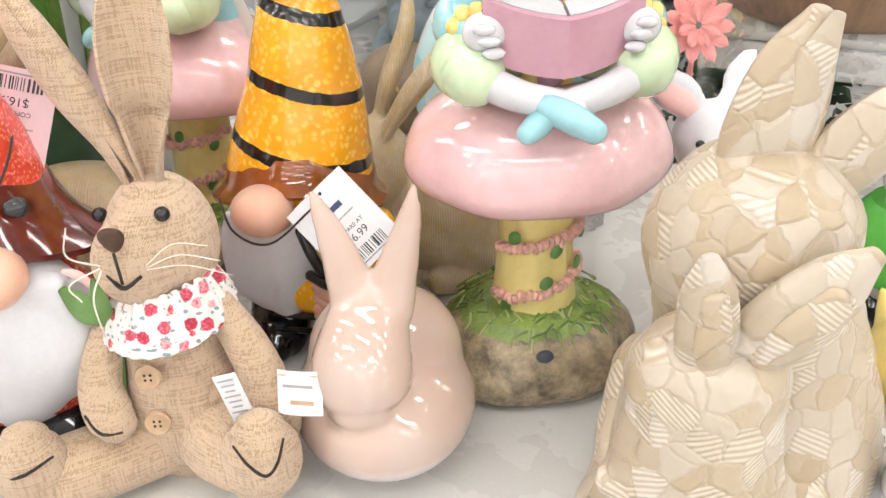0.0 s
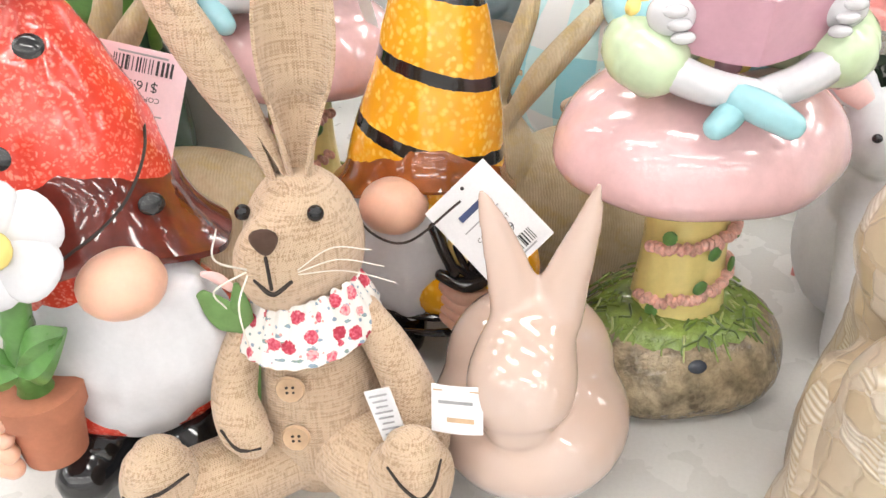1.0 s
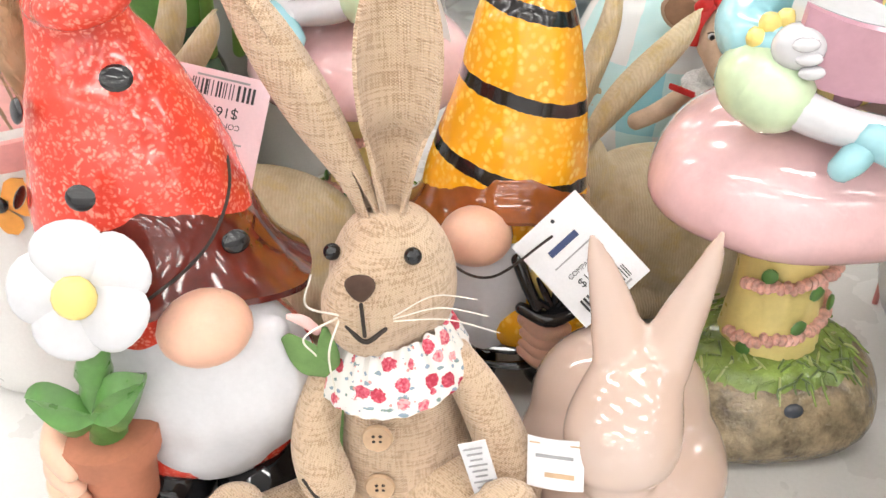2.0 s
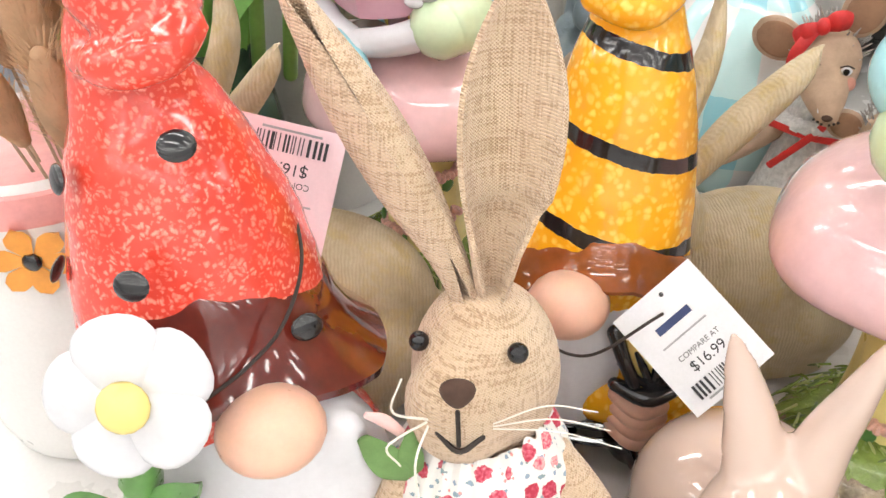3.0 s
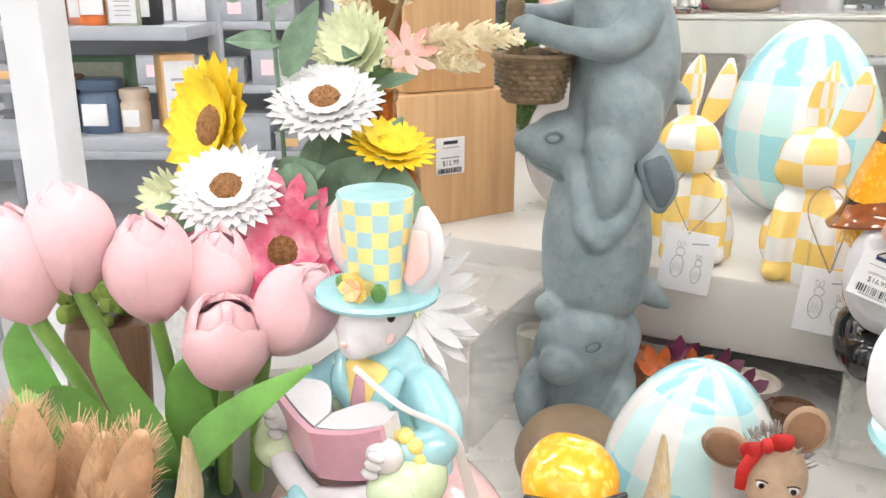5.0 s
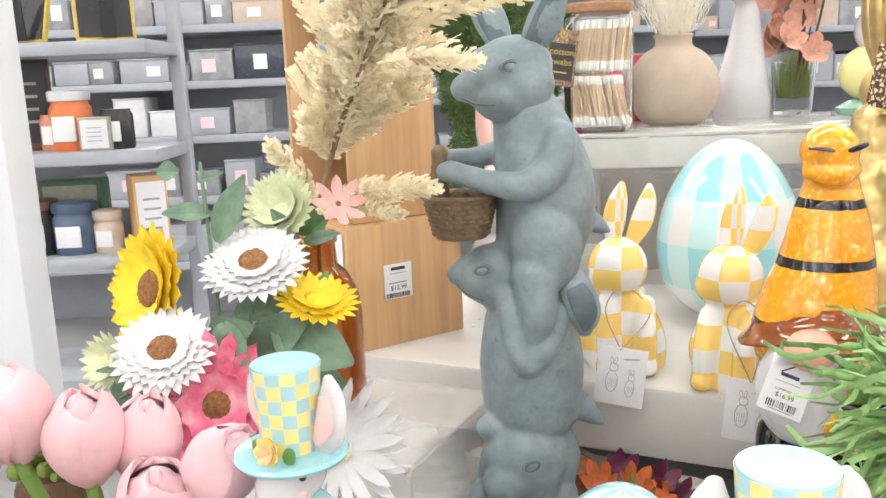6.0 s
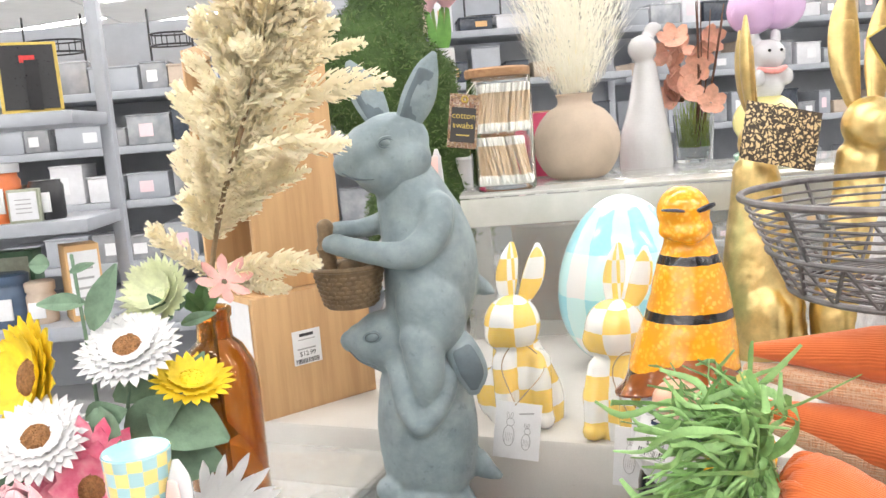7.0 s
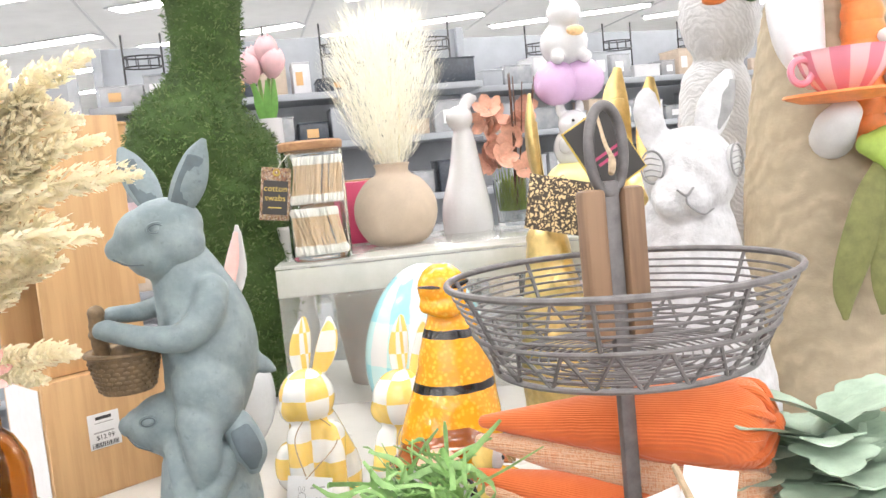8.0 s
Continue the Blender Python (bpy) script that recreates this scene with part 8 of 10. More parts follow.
for x in (-0.016, 0.016):
    f.sweep([(x, 0, 0.024, 0.011), (x, -0.008, 0.012, 0.012), (x, -0.026, 0.009, 0.009)], BLACK_GLAZE, 10, 14)
thing("garden_gnome", f, pose(0.276, 0.405, 0), "small white gnome with a green glazed vest", "gnome figurine", "gnome figurines")
f, b = Fig(), Fig()
b.ell((0, 0, 0.024), (0.022, 0.030, 0.024), BUTTER_GLAZE)
b.ell((-0.006, -0.020, 0.050), (0.016, 0.017, 0.017), BUTTER_GLAZE)
b.sweep([(0.0, 0.02, 0.03, 0.012), (0.0, 0.04, 0.045, 0.003)], BUTTER_GLAZE, 8, 10)
f.fuse(b, BUTTER_GLAZE, 0.003, 3)
f.ell((-0.010, -0.040, 0.048), (0.008, 0.008, 0.004), CORAL)
thing("yellow_duck", f, pose(0.252, 0.335, 0), "small glazed yellow duckling on the table", "figurine")
f, b = Fig(), Fig()
b.ell((0, 0, 0.018), (0.022, 0.026, 0.018), WHITE_GLAZE)
b.ell((-0.008, -0.010, 0.034), (0.015, 0.015, 0.014), WHITE_GLAZE)
b.sweep([(-0.012, -0.008, 0.044, 0.004), (-0.020, -0.008, 0.056, 0.007), (-0.030, -0.008, 0.066, 0.002)], WHITE_GLAZE, 12, 12, 0.5)
b.sweep([(0.0, -0.008, 0.046, 0.004), (0.004, -0.006, 0.058, 0.006), (0.008, -0.006, 0.068, 0.002)], WHITE_GLAZE, 12, 12, 0.5)
f.fuse(b, WHITE_GLAZE, 0.0025, 3)
f.sweep([(-0.014, -0.0115, 0.047, 0.002), (-0.020, -0.0115, 0.056, 0.004), (-0.027, -0.0110, 0.063, 0.002)], PINK_BLUSH, 8, 8, 0.4)
thing("small_white_rabbit", f, pose(0.212, 0.255, 0), "small white glazed rabbit with pink inner ears", "rabbit figurine")


# ---- on the upper riser ----
CLEAR = glass("clear_glass", (0.95, 0.97, 0.96), 0.01)
SWAB_STICK = plain("paper_stick", (0.72, 0.54, 0.36), 0.7, 90, 0.15)
COTTON = plain("cotton", (0.82, 0.80, 0.77), 0.95, 300, 0.08, 900, 0.6)
ACACIA = wood("acacia_lid", (0.42, 0.24, 0.12), (0.24, 0.12, 0.06), 0, 30)
TAG_BLACK = printed("black_tag", (0.025, 0.022, 0.022))
TAG_ORNATE = patches("ornate_tag", (0.05, 0.03, 0.02), [(0.45, 0.16, 0.08), (0.10, 0.05, 0.04), (0.50, 0.32, 0.16)], 420.0, 0.6)
GOLD_INK = plain("gold_ink", (0.55, 0.40, 0.08), 0.5)


def swab_jar():
    ob = base("swab_jar", pose(0.216, 1.452, 0.361), "square glass jar of cotton swabs with a wooden lid", "jar")
    w, h = 0.098, 0.178
    g = Fig()
    rows = []
    n = 40
    def ring(half, z, e=5.0):
        out = []
        for j in range(n):
            a = 2 * math.pi * j / n
            c, s = math.cos(a), math.sin(a)
            k = (abs(c) ** e + abs(s) ** e) ** (-1 / e)
            out.append(Vector((half * k * c, half * k * s, z)))
        return out
    o = w / 2
    rows = [ring(o * 0.4, 0.0), ring(o * 0.92, 0.0), ring(o, 0.006), ring(o, h * 0.92), ring(o * 0.98, h * 0.97), ring(o, h), ring(o * 0.93, h), ring(o * 0.93, h * 0.92), ring(o * 0.93, 0.010), ring(o * 0.4, 0.009)]
    part("glass", g.grid(rows, CLEAR), ob).visible_shadow = False
    part("lid", Fig().lathe([(0.0, h), (0.045, h), (0.052, h + 0.002), (0.053, h + 0.013), (0.050, h + 0.016), (0.0, h + 0.0165)], ACACIA, seg=44), ob, "brown acacia lid")
    rnd = random.Random(4)
    for layer in range(2):
        z0 = 0.012 + layer * 0.082
        for i in range(150):
            x, y = rnd.uniform(-0.041, 0.041), rnd.uniform(-0.041, -0.018) if i % 3 else rnd.uniform(-0.041, 0.041)
            lean = (0.012 if layer else -0.018) * rnd.uniform(0.6, 1.1)
            f = Fig()
            a, b = Vector((x, y, z0 + rnd.uniform(0, 0.003))), Vector((max(-0.042, min(0.042, x + lean)), y + rnd.uniform(-0.002, 0.002), z0 + 0.073))
            d = b - a
            f.sweep([(*a, 0.0011), (*b, 0.0011)], SWAB_STICK, 2, 5, cap=False)
            for p, s in ((a, 1), (b, -1)):
                f.sweep([(*p, 0.0016), (*(p + d * 0.05 * s), 0.0024), (*(p + d * 0.13 * s), 0.0022), (*(p + d * 0.17 * s), 0.0011)], COTTON, 6, 6)
            part("cotton_swab", f, ob)
    tag = base("hang_tag", pose(0.150, 1.395, 0.475, 80, 0, 0) @ pose(0, 0, 0, 0, 0, -9), "black and orange patterned tag on the swab jar", "tag")
    part("border", Fig().box((0, 0, 0), (0.046, 0.084, 0.0012), TAG_ORNATE, bevel=0.0004), tag)
    part("panel", Fig().box((0, -0.006, 0.0008), (0.038, 0.054, 0.0008), TAG_BLACK), tag)
    letters("cotton", 0.0135, GOLD_INK, tag, pose(0, 0.008, 0.0016))
    letters("swabs", 0.0135, GOLD_INK, tag, pose(0, -0.007, 0.0016))
    part("print_bar", Fig().box((0, -0.022, 0.0014), (0.020, 0.002, 0.0004), GOLD_INK), tag)
    part("eyelet", Fig().ring((0, 0.034, 0.001), 0.0045, 0.0014, GOLD_INK), tag)
    part("string", Fig().sweep([(0, 0.034, 0.001, 0.0006), (0.006, 0.050, -0.004, 0.0006), (0.02, 0.07, -0.012, 0.0006)], WHISKER, 10, 6), tag)


swab_jar()
TAUPE = plain("taupe_stoneware", (0.55, 0.45, 0.36), 0.75, 30, 0.1, 500, 0.3)
FLUFF = fibre("pampas_fluff", (0.97, 0.94, 0.84), 0.5)


def pampas_vase():
    ob = base("round_vase", pose(0.366, 1.560, 0.361), "round taupe vase with a cream pampas plume", "vase")
    part("vase", Fig().lathe([(0.0, 0.0), (0.040, 0.0), (0.062, 0.018), (0.075, 0.050), (0.072, 0.085), (0.052, 0.115), (0.032, 0.128), (0.030, 0.140), (0.033, 0.146), (0.027, 0.146), (0.025, 0.130), (0.0, 0.12)], TAUPE, seg=48, n=40), ob)
    rnd = random.Random(8)
    f = Fig()
    for i in range(3600):
        t = rnd.random() ** 0.8
        z = 0.135 + 0.26 * t
        r = 0.018 + 0.082 * math.sin(math.pi * min(1, t * 0.80)) ** 0.8
        a = rnd.uniform(0, 6.28)
        rad = r * math.sqrt(rnd.uniform(0.0, 1))
        p = Vector((rad * math.cos(a), rad * math.sin(a), z))
        q = Vector((math.cos(a), math.sin(a), 0.0))
        e = p + q * rnd.uniform(0.004, 0.020) * (0.5 + rad / 0.08) + Vector((rnd.uniform(-0.01, 0.01), rnd.uniform(-0.01, 0.01), rnd.uniform(0.02, 0.05)))
        s = Vector((-math.sin(a), math.cos(a), 0)) * rnd.uniform(0.0007, 0.0016)
        f.add([p - s, p + s, e + s * 0.2, e - s * 0.2], [(0, 1, 2, 3)], FLUFF)
    tagged(part("plume", f, ob, "cream fluffy pampas plume"), kind="stuff")
    for i in range(4):
        part("stem", Fig().sweep([(0.01 * math.cos(i * 1.6), 0.01 * math.sin(i * 1.6), 0.10, 0.002), (0.03 * math.cos(i * 1.6), 0.03 * math.sin(i * 1.6), 0.30, 0.0015)], PLUME, 6, 6), ob)


pampas_vase()
PINK_TIN = plain("pink_carton", (0.62, 0.06, 0.16), 0.4, 20, 0.12)
thing("pink_box", Fig().box((0, 0, 0.06), (0.10, 0.06, 0.12), PINK_TIN, bevel=0.003), pose(0.335, 1.70, 0.361, 0, 0, -9), "bright pink carton behind the swab jar", "box")
thing("wooden_tray", Fig().box((0, 0, 0.008), (0.24, 0.10, 0.016), ACACIA, bevel=0.004).box((0, 0, 0.118), (0.20, 0.09, 0.012), ACACIA, bevel=0.004).box((-0.09, 0, 0.064), (0.012, 0.09, 0.096), ACACIA).box((0.09, 0, 0.064), (0.012, 0.09, 0.096), ACACIA), pose(0.30, 1.83, 0.361, 0, 0, -9), "brown wooden tray stand at the back", "tray")
DARK_CRATE = wood("dark_crate", (0.15, 0.065, 0.04), (0.09, 0.04, 0.025), 0, 30)


def crate():
    ob = base("wooden_bowl", pose(0.305, 1.540, 0.125), "dark brown wooden planter under the acrylic riser", "planter")
    part("body", Fig().lathe([(0.0, 0.0), (0.052, 0.0), (0.066, 0.09), (0.069, 0.165), (0.064, 0.165), (0.060, 0.09), (0.0, 0.02)], DARK_CRATE, seg=40), ob)
    part("rim", Fig().ring((0, 0, 0.165), 0.0665, 0.004, DARK_CRATE), ob)


crate()


# ---- moss topiary rabbit, tulips in white vases ----
def moss_rabbit():
    f, b = Fig(), Fig()
    b.ell((0.070, 0, 0.16), (0.115, 0.11, 0.165), MOSS)
    b.ell((0.050, 0, 0.325), (0.108, 0.10, 0.12), MOSS)
    b.ell((0.100, -0.02, 0.335), (0.055, 0.06, 0.085), MOSS)
    b.ell((0.092, 0, 0.425), (0.048, 0.06, 0.060), MOSS)
    b.ell((-0.010, 0, 0.445), (0.115, 0.11, 0.115), MOSS)
    b.sweep([(0.005, 0, 0.49, 0.085), (0.030, 0, 0.58, 0.062), (0.038, 0, 0.70, 0.066)], MOSS, 12, 20)
    b.ell((0.035, -0.01, 0.76), (0.085, 0.09, 0.08), MOSS)
    b.sweep([(0.03, 0.02, 0.82, 0.03), (0.00, 0.03, 0.92, 0.038), (-0.02, 0.03, 1.0, 0.015)], MOSS, 12, 14, 0.5)
    b.sweep([(0.06, 0.02, 0.82, 0.03), (0.09, 0.03, 0.92, 0.038), (0.10, 0.03, 1.0, 0.015)], MOSS, 12, 14, 0.5)
    b.ell((0.06, -0.09, 0.02), (0.07, 0.07, 0.03), MOSS)
    f.fuse(b, MOSS, 0.012, 6, 0.004)
    rnd = random.Random(5)
    verts, faces = list(f.v), list(f.f)
    m2 = MOSS_TUFT
    for i in range(24000):
        q = faces[rnd.randrange(len(faces))]
        p = sum((Vector(verts[k]) for k in q), Vector()) / len(q)
        if p.y > 0.05:
            continue
        nrm = (Vector(verts[q[1]]) - Vector(verts[q[0]])).cross(Vector(verts[q[2]]) - Vector(verts[q[0]]))
        nrm = nrm.normalized() if nrm.length > 0 else Vector((0, -1, 0))
        p = p + Vector((rnd.uniform(-0.006, 0.006), rnd.uniform(-0.006, 0.006), rnd.uniform(-0.006, 0.006)))
        t = nrm.cross(Vector((rnd.uniform(-1, 1), rnd.uniform(-1, 1), rnd.uniform(-1, 1)))).normalized()
        e = p + t * rnd.uniform(0.004, 0.009) + nrm * rnd.uniform(0.002, 0.008)
        s = nrm.cross(t) * rnd.uniform(0.0009, 0.0018)
        f.add([p - s, p + s, e + s * 0.4, e - s * 0.4], [(0, 1, 2, 3)], m2 if rnd.random() < 0.65 else MOSS_STRAW)
    return thing("moss_rabbit", f, pose(0.030, 1.640, 0.125), "large green moss topiary rabbit behind the boxes", "topiary")


MOSS_TUFT = plain("moss_tuft", (0.075, 0.14, 0.036), 0.9, 25, 0.5)
MOSS_STRAW = plain("moss_straw", (0.135, 0.19, 0.07), 0.9, 25, 0.3)
moss_rabbit()


def tall_tulips():
    ob = base("white_vase", pose(0.168, 1.900, 0.125), "tall white vase with pink artificial tulips", "vase")
    part("vase", Fig().lathe([(0.0, 0.0), (0.036, 0.0), (0.032, 0.25), (0.030, 0.505), (0.026, 0.505), (0.0, 0.48)], WHITE_GLAZE, seg=36), ob)
    for c, up in (((-0.030, -0.01, 0.612), (-0.3, -0.1, 1)), ((0.012, 0.0, 0.650), (0.05, 0, 1)), ((-0.010, 0.02, 0.635), (-0.1, 0.2, 1)), ((0.022, -0.01, 0.622), (0.2, 0, 1))):
        tulip_head(ob, c, up, 1.15)
        part("stem", Fig().sweep([(c[0] * 0.3, 0, 0.49, 0.004), (c[0] * 0.9, c[1], 0.59, 0.004)], STEM_GREEN, 8, 8), ob)
    for a in (-1, 0.2, 1):
        part("leaf", blade([(0, 0, 0.48, 0.008), (a * 0.014, -0.012, 0.53, 0.010), (a * 0.022, -0.016, 0.585, 0.002)], LEAF_GREEN, 0.1, (1, 0, 0)), ob)
    f = Fig().lathe([(0.0, 0.0), (0.030, 0.0), (0.034, 0.10), (0.026, 0.26), (0.028, 0.285), (0.022, 0.285), (0.0, 0.25)], WHITE_GLAZE, seg=36, n=24)
    thing("white_bottle_vase", f, pose(0.130, 1.56, 0.125) @ pose(0.045, 0.03, 0.0), "slim white ceramic vase beside the moss rabbit", "vase")


tall_tulips()
f, b = Fig(), Fig()
b.ell((0, 0, 0.06), (0.045, 0.05, 0.06), WHITE_GLAZE)
b.ell((0.0, -0.02, 0.13), (0.035, 0.04, 0.035), WHITE_GLAZE)
b.sweep([(-0.015, -0.01, 0.15, 0.010), (-0.030, 0, 0.195, 0.016), (-0.038, 0, 0.245, 0.004)], WHITE_GLAZE, 16, 14, 0.4, (1, 0, 0.2))
b.sweep([(0.015, -0.01, 0.15, 0.010), (0.026, 0, 0.195, 0.016), (0.036, 0, 0.240, 0.004)], WHITE_GLAZE, 16, 14, 0.4, (1, 0, -0.2))
f.fuse(b, WHITE_GLAZE, 0.004, 4)
for sx in (-1, 1):
    f.sweep([(sx * 0.017, -0.014, 0.16, 0.005), (sx * 0.029, -0.008, 0.20, 0.009), (sx * 0.036, -0.004, 0.232, 0.003)], PINK_BLUSH, 12, 10, 0.25, (1, 0, 0))
thing("white_bunny", f, pose(0.055, 1.215, 0.125, 0, 0, -40) @ Matrix.Diagonal((1.28, 1.28, 1.32, 1)), "white ceramic bunny with pink ears behind the statue", "rabbit figurine")


# ---- gold rabbits ----
def gold_rabbit(where, label):
    f, b = Fig(), Fig()
    b.sweep([(0, 0, 0.001, 0.050), (0, 0, 0.06, 0.052), (0.004, 0, 0.13, 0.046), (0.006, 0, 0.20, 0.036), (0.004, 0, 0.25, 0.030)], GOLD, 22, 22)
    b.ell((0.012, -0.012, 0.290), (0.034, 0.036, 0.034), GOLD)
    b.ell((0.030, -0.026, 0.282), (0.022, 0.020, 0.019), GOLD)
    for s in (-1, 1):
        b.sweep([(s * 0.026, -0.020, 0.19, 0.016), (s * 0.022, -0.042, 0.11, 0.013), (s * 0.020, -0.050, 0.016, 0.012), (s * 0.020, -0.058, 0.010, 0.010)], GOLD, 16, 14)
        b.ell((s * 0.040, -0.01, 0.05), (0.022, 0.036, 0.05), GOLD)
    f.fuse(b, GOLD, 0.004, 2, 0.0015)
    for p, sd in (([(-0.004, 0.0, 0.315, 0.010), (-0.012, 0.004, 0.365, 0.020), (-0.012, 0.006, 0.415, 0.019), (-0.006, 0.006, 0.455, 0.006)], (1, 0.3, 0)), ([(0.022, 0.004, 0.315, 0.010), (0.030, 0.016, 0.360, 0.018), (0.036, 0.020, 0.405, 0.017), (0.040, 0.020, 0.440, 0.006)], (1, 0.3, 0))):
        f.sweep(p, GOLD, 24, 16, 0.4, sd)
        f.sweep([(q[0], q[1] - 0.007, q[2], q[3] * 0.6) for q in p[:3]], GOLD, 14, 12, 0.2, sd)
    return thing("gold_rabbit", f, where, label, "rabbit figurine", "gold rabbits")


gold_rabbit(pose(0.516, 1.185, 0.125, 0, 0, 58), "tall gold leaf rabbit with a patterned card")
gold_rabbit(pose(0.628, 1.130, 0.125, 0, 0, -12) @ Matrix.Diagonal((1.05, 1.05, 1.05, 1)), "tall gold leaf rabbit with a black card")
LACE_PRINT = Nodes("black_lace_print")
_lv = LACE_PRINT.n("ShaderNodeTexVoronoi", Scale=140.0, feature="DISTANCE_TO_EDGE")
_lw = LACE_PRINT.n("ShaderNodeTexNoise", Scale=90.0, Detail=2.0)
LACE_PRINT.link(LACE_PRINT.co, _lw.inputs["Vector"])
_lm = LACE_PRINT.n("ShaderNodeVectorMath", operation="MULTIPLY_ADD")
LACE_PRINT.link(_lw.outputs["Color"], _lm.inputs[0])
_lm.inputs[1].default_value = (0.02, 0.02, 0.02)
LACE_PRINT.link(LACE_PRINT.co, _lm.inputs[2])
LACE_PRINT.link(_lm.outputs[0], _lv.inputs["Vector"])
LACE_PRINT = LACE_PRINT.set(LACE_PRINT.ramp(_lv.outputs["Distance"], [(0.0, (0.05, 0.035, 0.025)), (0.12, (0.05, 0.035, 0.025)), (0.2, (0.66, 0.50, 0.27)), (0.5, (0.70, 0.54, 0.30)), (0.7, (0.08, 0.05, 0.03))]), 0.6)
card = base("gift_card", pose(0.520, 1.105, 0.425, 82, 0, 0) @ pose(0, 0, 0, 0, 0, -14), "cream card with a black floral print on the gold rabbit", "card")
part("card", Fig().box((-0.006, -0.002, 0), (0.098, 0.074, 0.0012), LACE_PRINT, bevel=0.0004), card)
part("string", Fig().sweep([(0, 0.030, 0.0, 0.0008), (0.0, 0.045, -0.03, 0.0008), (0, 0.03, -0.07, 0.0008)], TWINE, 10, 6), card)
card = base("gift_card", pose(0.367, 0.620, 0.490, 80, 0, 4) @ pose(0, 0, 0, 0, 0, 27), "black card with gold border tied to the basket", "card")
part("border", Fig().box((0, 0, 0), (0.045, 0.056, 0.0010), GOLD_INK, bevel=0.0003), card)
part("panel", Fig().box((0, 0, 0.0006), (0.0425, 0.0535, 0.0010), TAG_BLACK), card)
for k, w in ((0.0, 0.030), (-0.005, 0.022)):
    part("print_bar", Fig().box((0.0, k - 0.002, 0.0013), (w, 0.0022, 0.0003), plain("pink_ink", (0.40, 0.04, 0.12), 0.5)), card)
tie = card.matrix_basis.inverted() @ Vector((0.336, 0.541, 0.478))
part("twine", Fig().sweep([(0.010, 0.024, 0.001, 0.0012), (*(tie * 0.5 + Vector((0.005, 0.010, 0))), 0.0014), (*(tie + Vector((0.004, 0.003, 0))), 0.0018), (*(tie + Vector((-0.004, -0.002, 0.004))), 0.0018), (*(tie * 0.6 + Vector((0.002, 0.0, 0))), 0.0014)], TWINE, 26, 8), card)
# paper tags hanging under the basket
for x, y, z, rx, rz, m, w, h in ((0.325, 0.480, 0.262, 75, 10, PAPER, 0.036, 0.046), (0.352, 0.478, 0.270, 80, -16, PAPER, 0.036, 0.052), (0.312, 0.420, 0.244, 58, 8, PAPER, 0.05, 0.034)):
    t = base("paper_tag", pose(x, y, z, rx, 0, 0) @ pose(0, 0, 0, 0, 0, rz), "white paper tag tied to the cloth carrots", "tag", "carrot tags")
    part("card", sheet(lambda u, v: ((u - 0.5) * w, (v - 0.5) * h, 0.003 * math.sin(3 * u)), m, 6, 4, 0.0004), t)
    for i in range(7):
        part("bar", Fig().box((-0.010 + 0.0026 * i, -h * 0.28, 0.0034), (0.0010, 0.008, 0.0003), INK), t)
t = base("navy_tag", pose(0.338, 0.405, 0.247, 55, 0, 0) @ pose(0, 0, 0, 0, 0, 42), "navy store hang tag with white border", "tag")
part("border", Fig().box((0, 0, 0), (0.036, 0.052, 0.0006), PAPER), t)
part("panel", Fig().box((0, 0, 0.0005), (0.033, 0.049, 0.0006), NAVY_INK), t)
part("logo_bar", Fig().box((-0.002, 0.004, 0.0010), (0.020, 0.005, 0.0003), PAPER), t)
part("twine", Fig().sweep([(0.002, 0.022, 0.001, 0.0016), (0.02, 0.05, 0.008, 0.0020), (0.03, 0.075, 0.02, 0.0020)], TWINE, 12, 8, wob=0.3), t)

# ---- dusty miller leaves ----
DUSTY = plain("dusty_green", (0.37, 0.48, 0.38), 0.8, 60, 0.2, 600, 0.4)


def dusty_plant():
    ob = base("dusty_miller", pose(0.462, 0.520, 0.224) @ Matrix.Diagonal((1.12, 1.12, 1.12, 1)), "pale green felt dusty miller foliage", "plant")
    part("pot", Fig().lathe([(0.0, -0.057), (0.030, -0.057), (0.042, -0.02), (0.038, -0.02), (0.0, -0.03)], POT_WHITE, seg=30), ob)
    rnd = random.Random(9)
    for i in range(64):
        a = rnd.uniform(0, 6.28)
        up = rnd.uniform(0.2, 1.2)
        d = Vector((math.cos(a), math.sin(a), up)).normalized()
        s = d.cross(Vector((0, 0, 1))).normalized()
        k = s.cross(d)
        ln = rnd.uniform(0.042, 0.066)
        c = Vector((rnd.uniform(-0.01, 0.01), rnd.uniform(-0.01, 0.01), rnd.uniform(0.0, 0.06)))
        rows = []
        for t in np.linspace(0, 1, 15):
            lob = 0.72 + 0.28 * abs(math.sin(t * math.pi * 3.5))
            w = 0.025 * math.sin(math.pi * (0.10 + 0.84 * t)) ** 0.6 * lob + 0.001
            p = c + d * ln * t - k * 0.02 * t * t
            rows.append([p + s * w * q + k * h for q, h in ((-1, 0.002), (-0.5, 0.0005), (0, -0.0008), (0.5, 0.0005), (1, 0.002), (0.5, -0.0008), (0, -0.002), (-0.5, -0.0008))])
        part("leaf", Fig().grid(rows, DUSTY), ob)


dusty_plant()

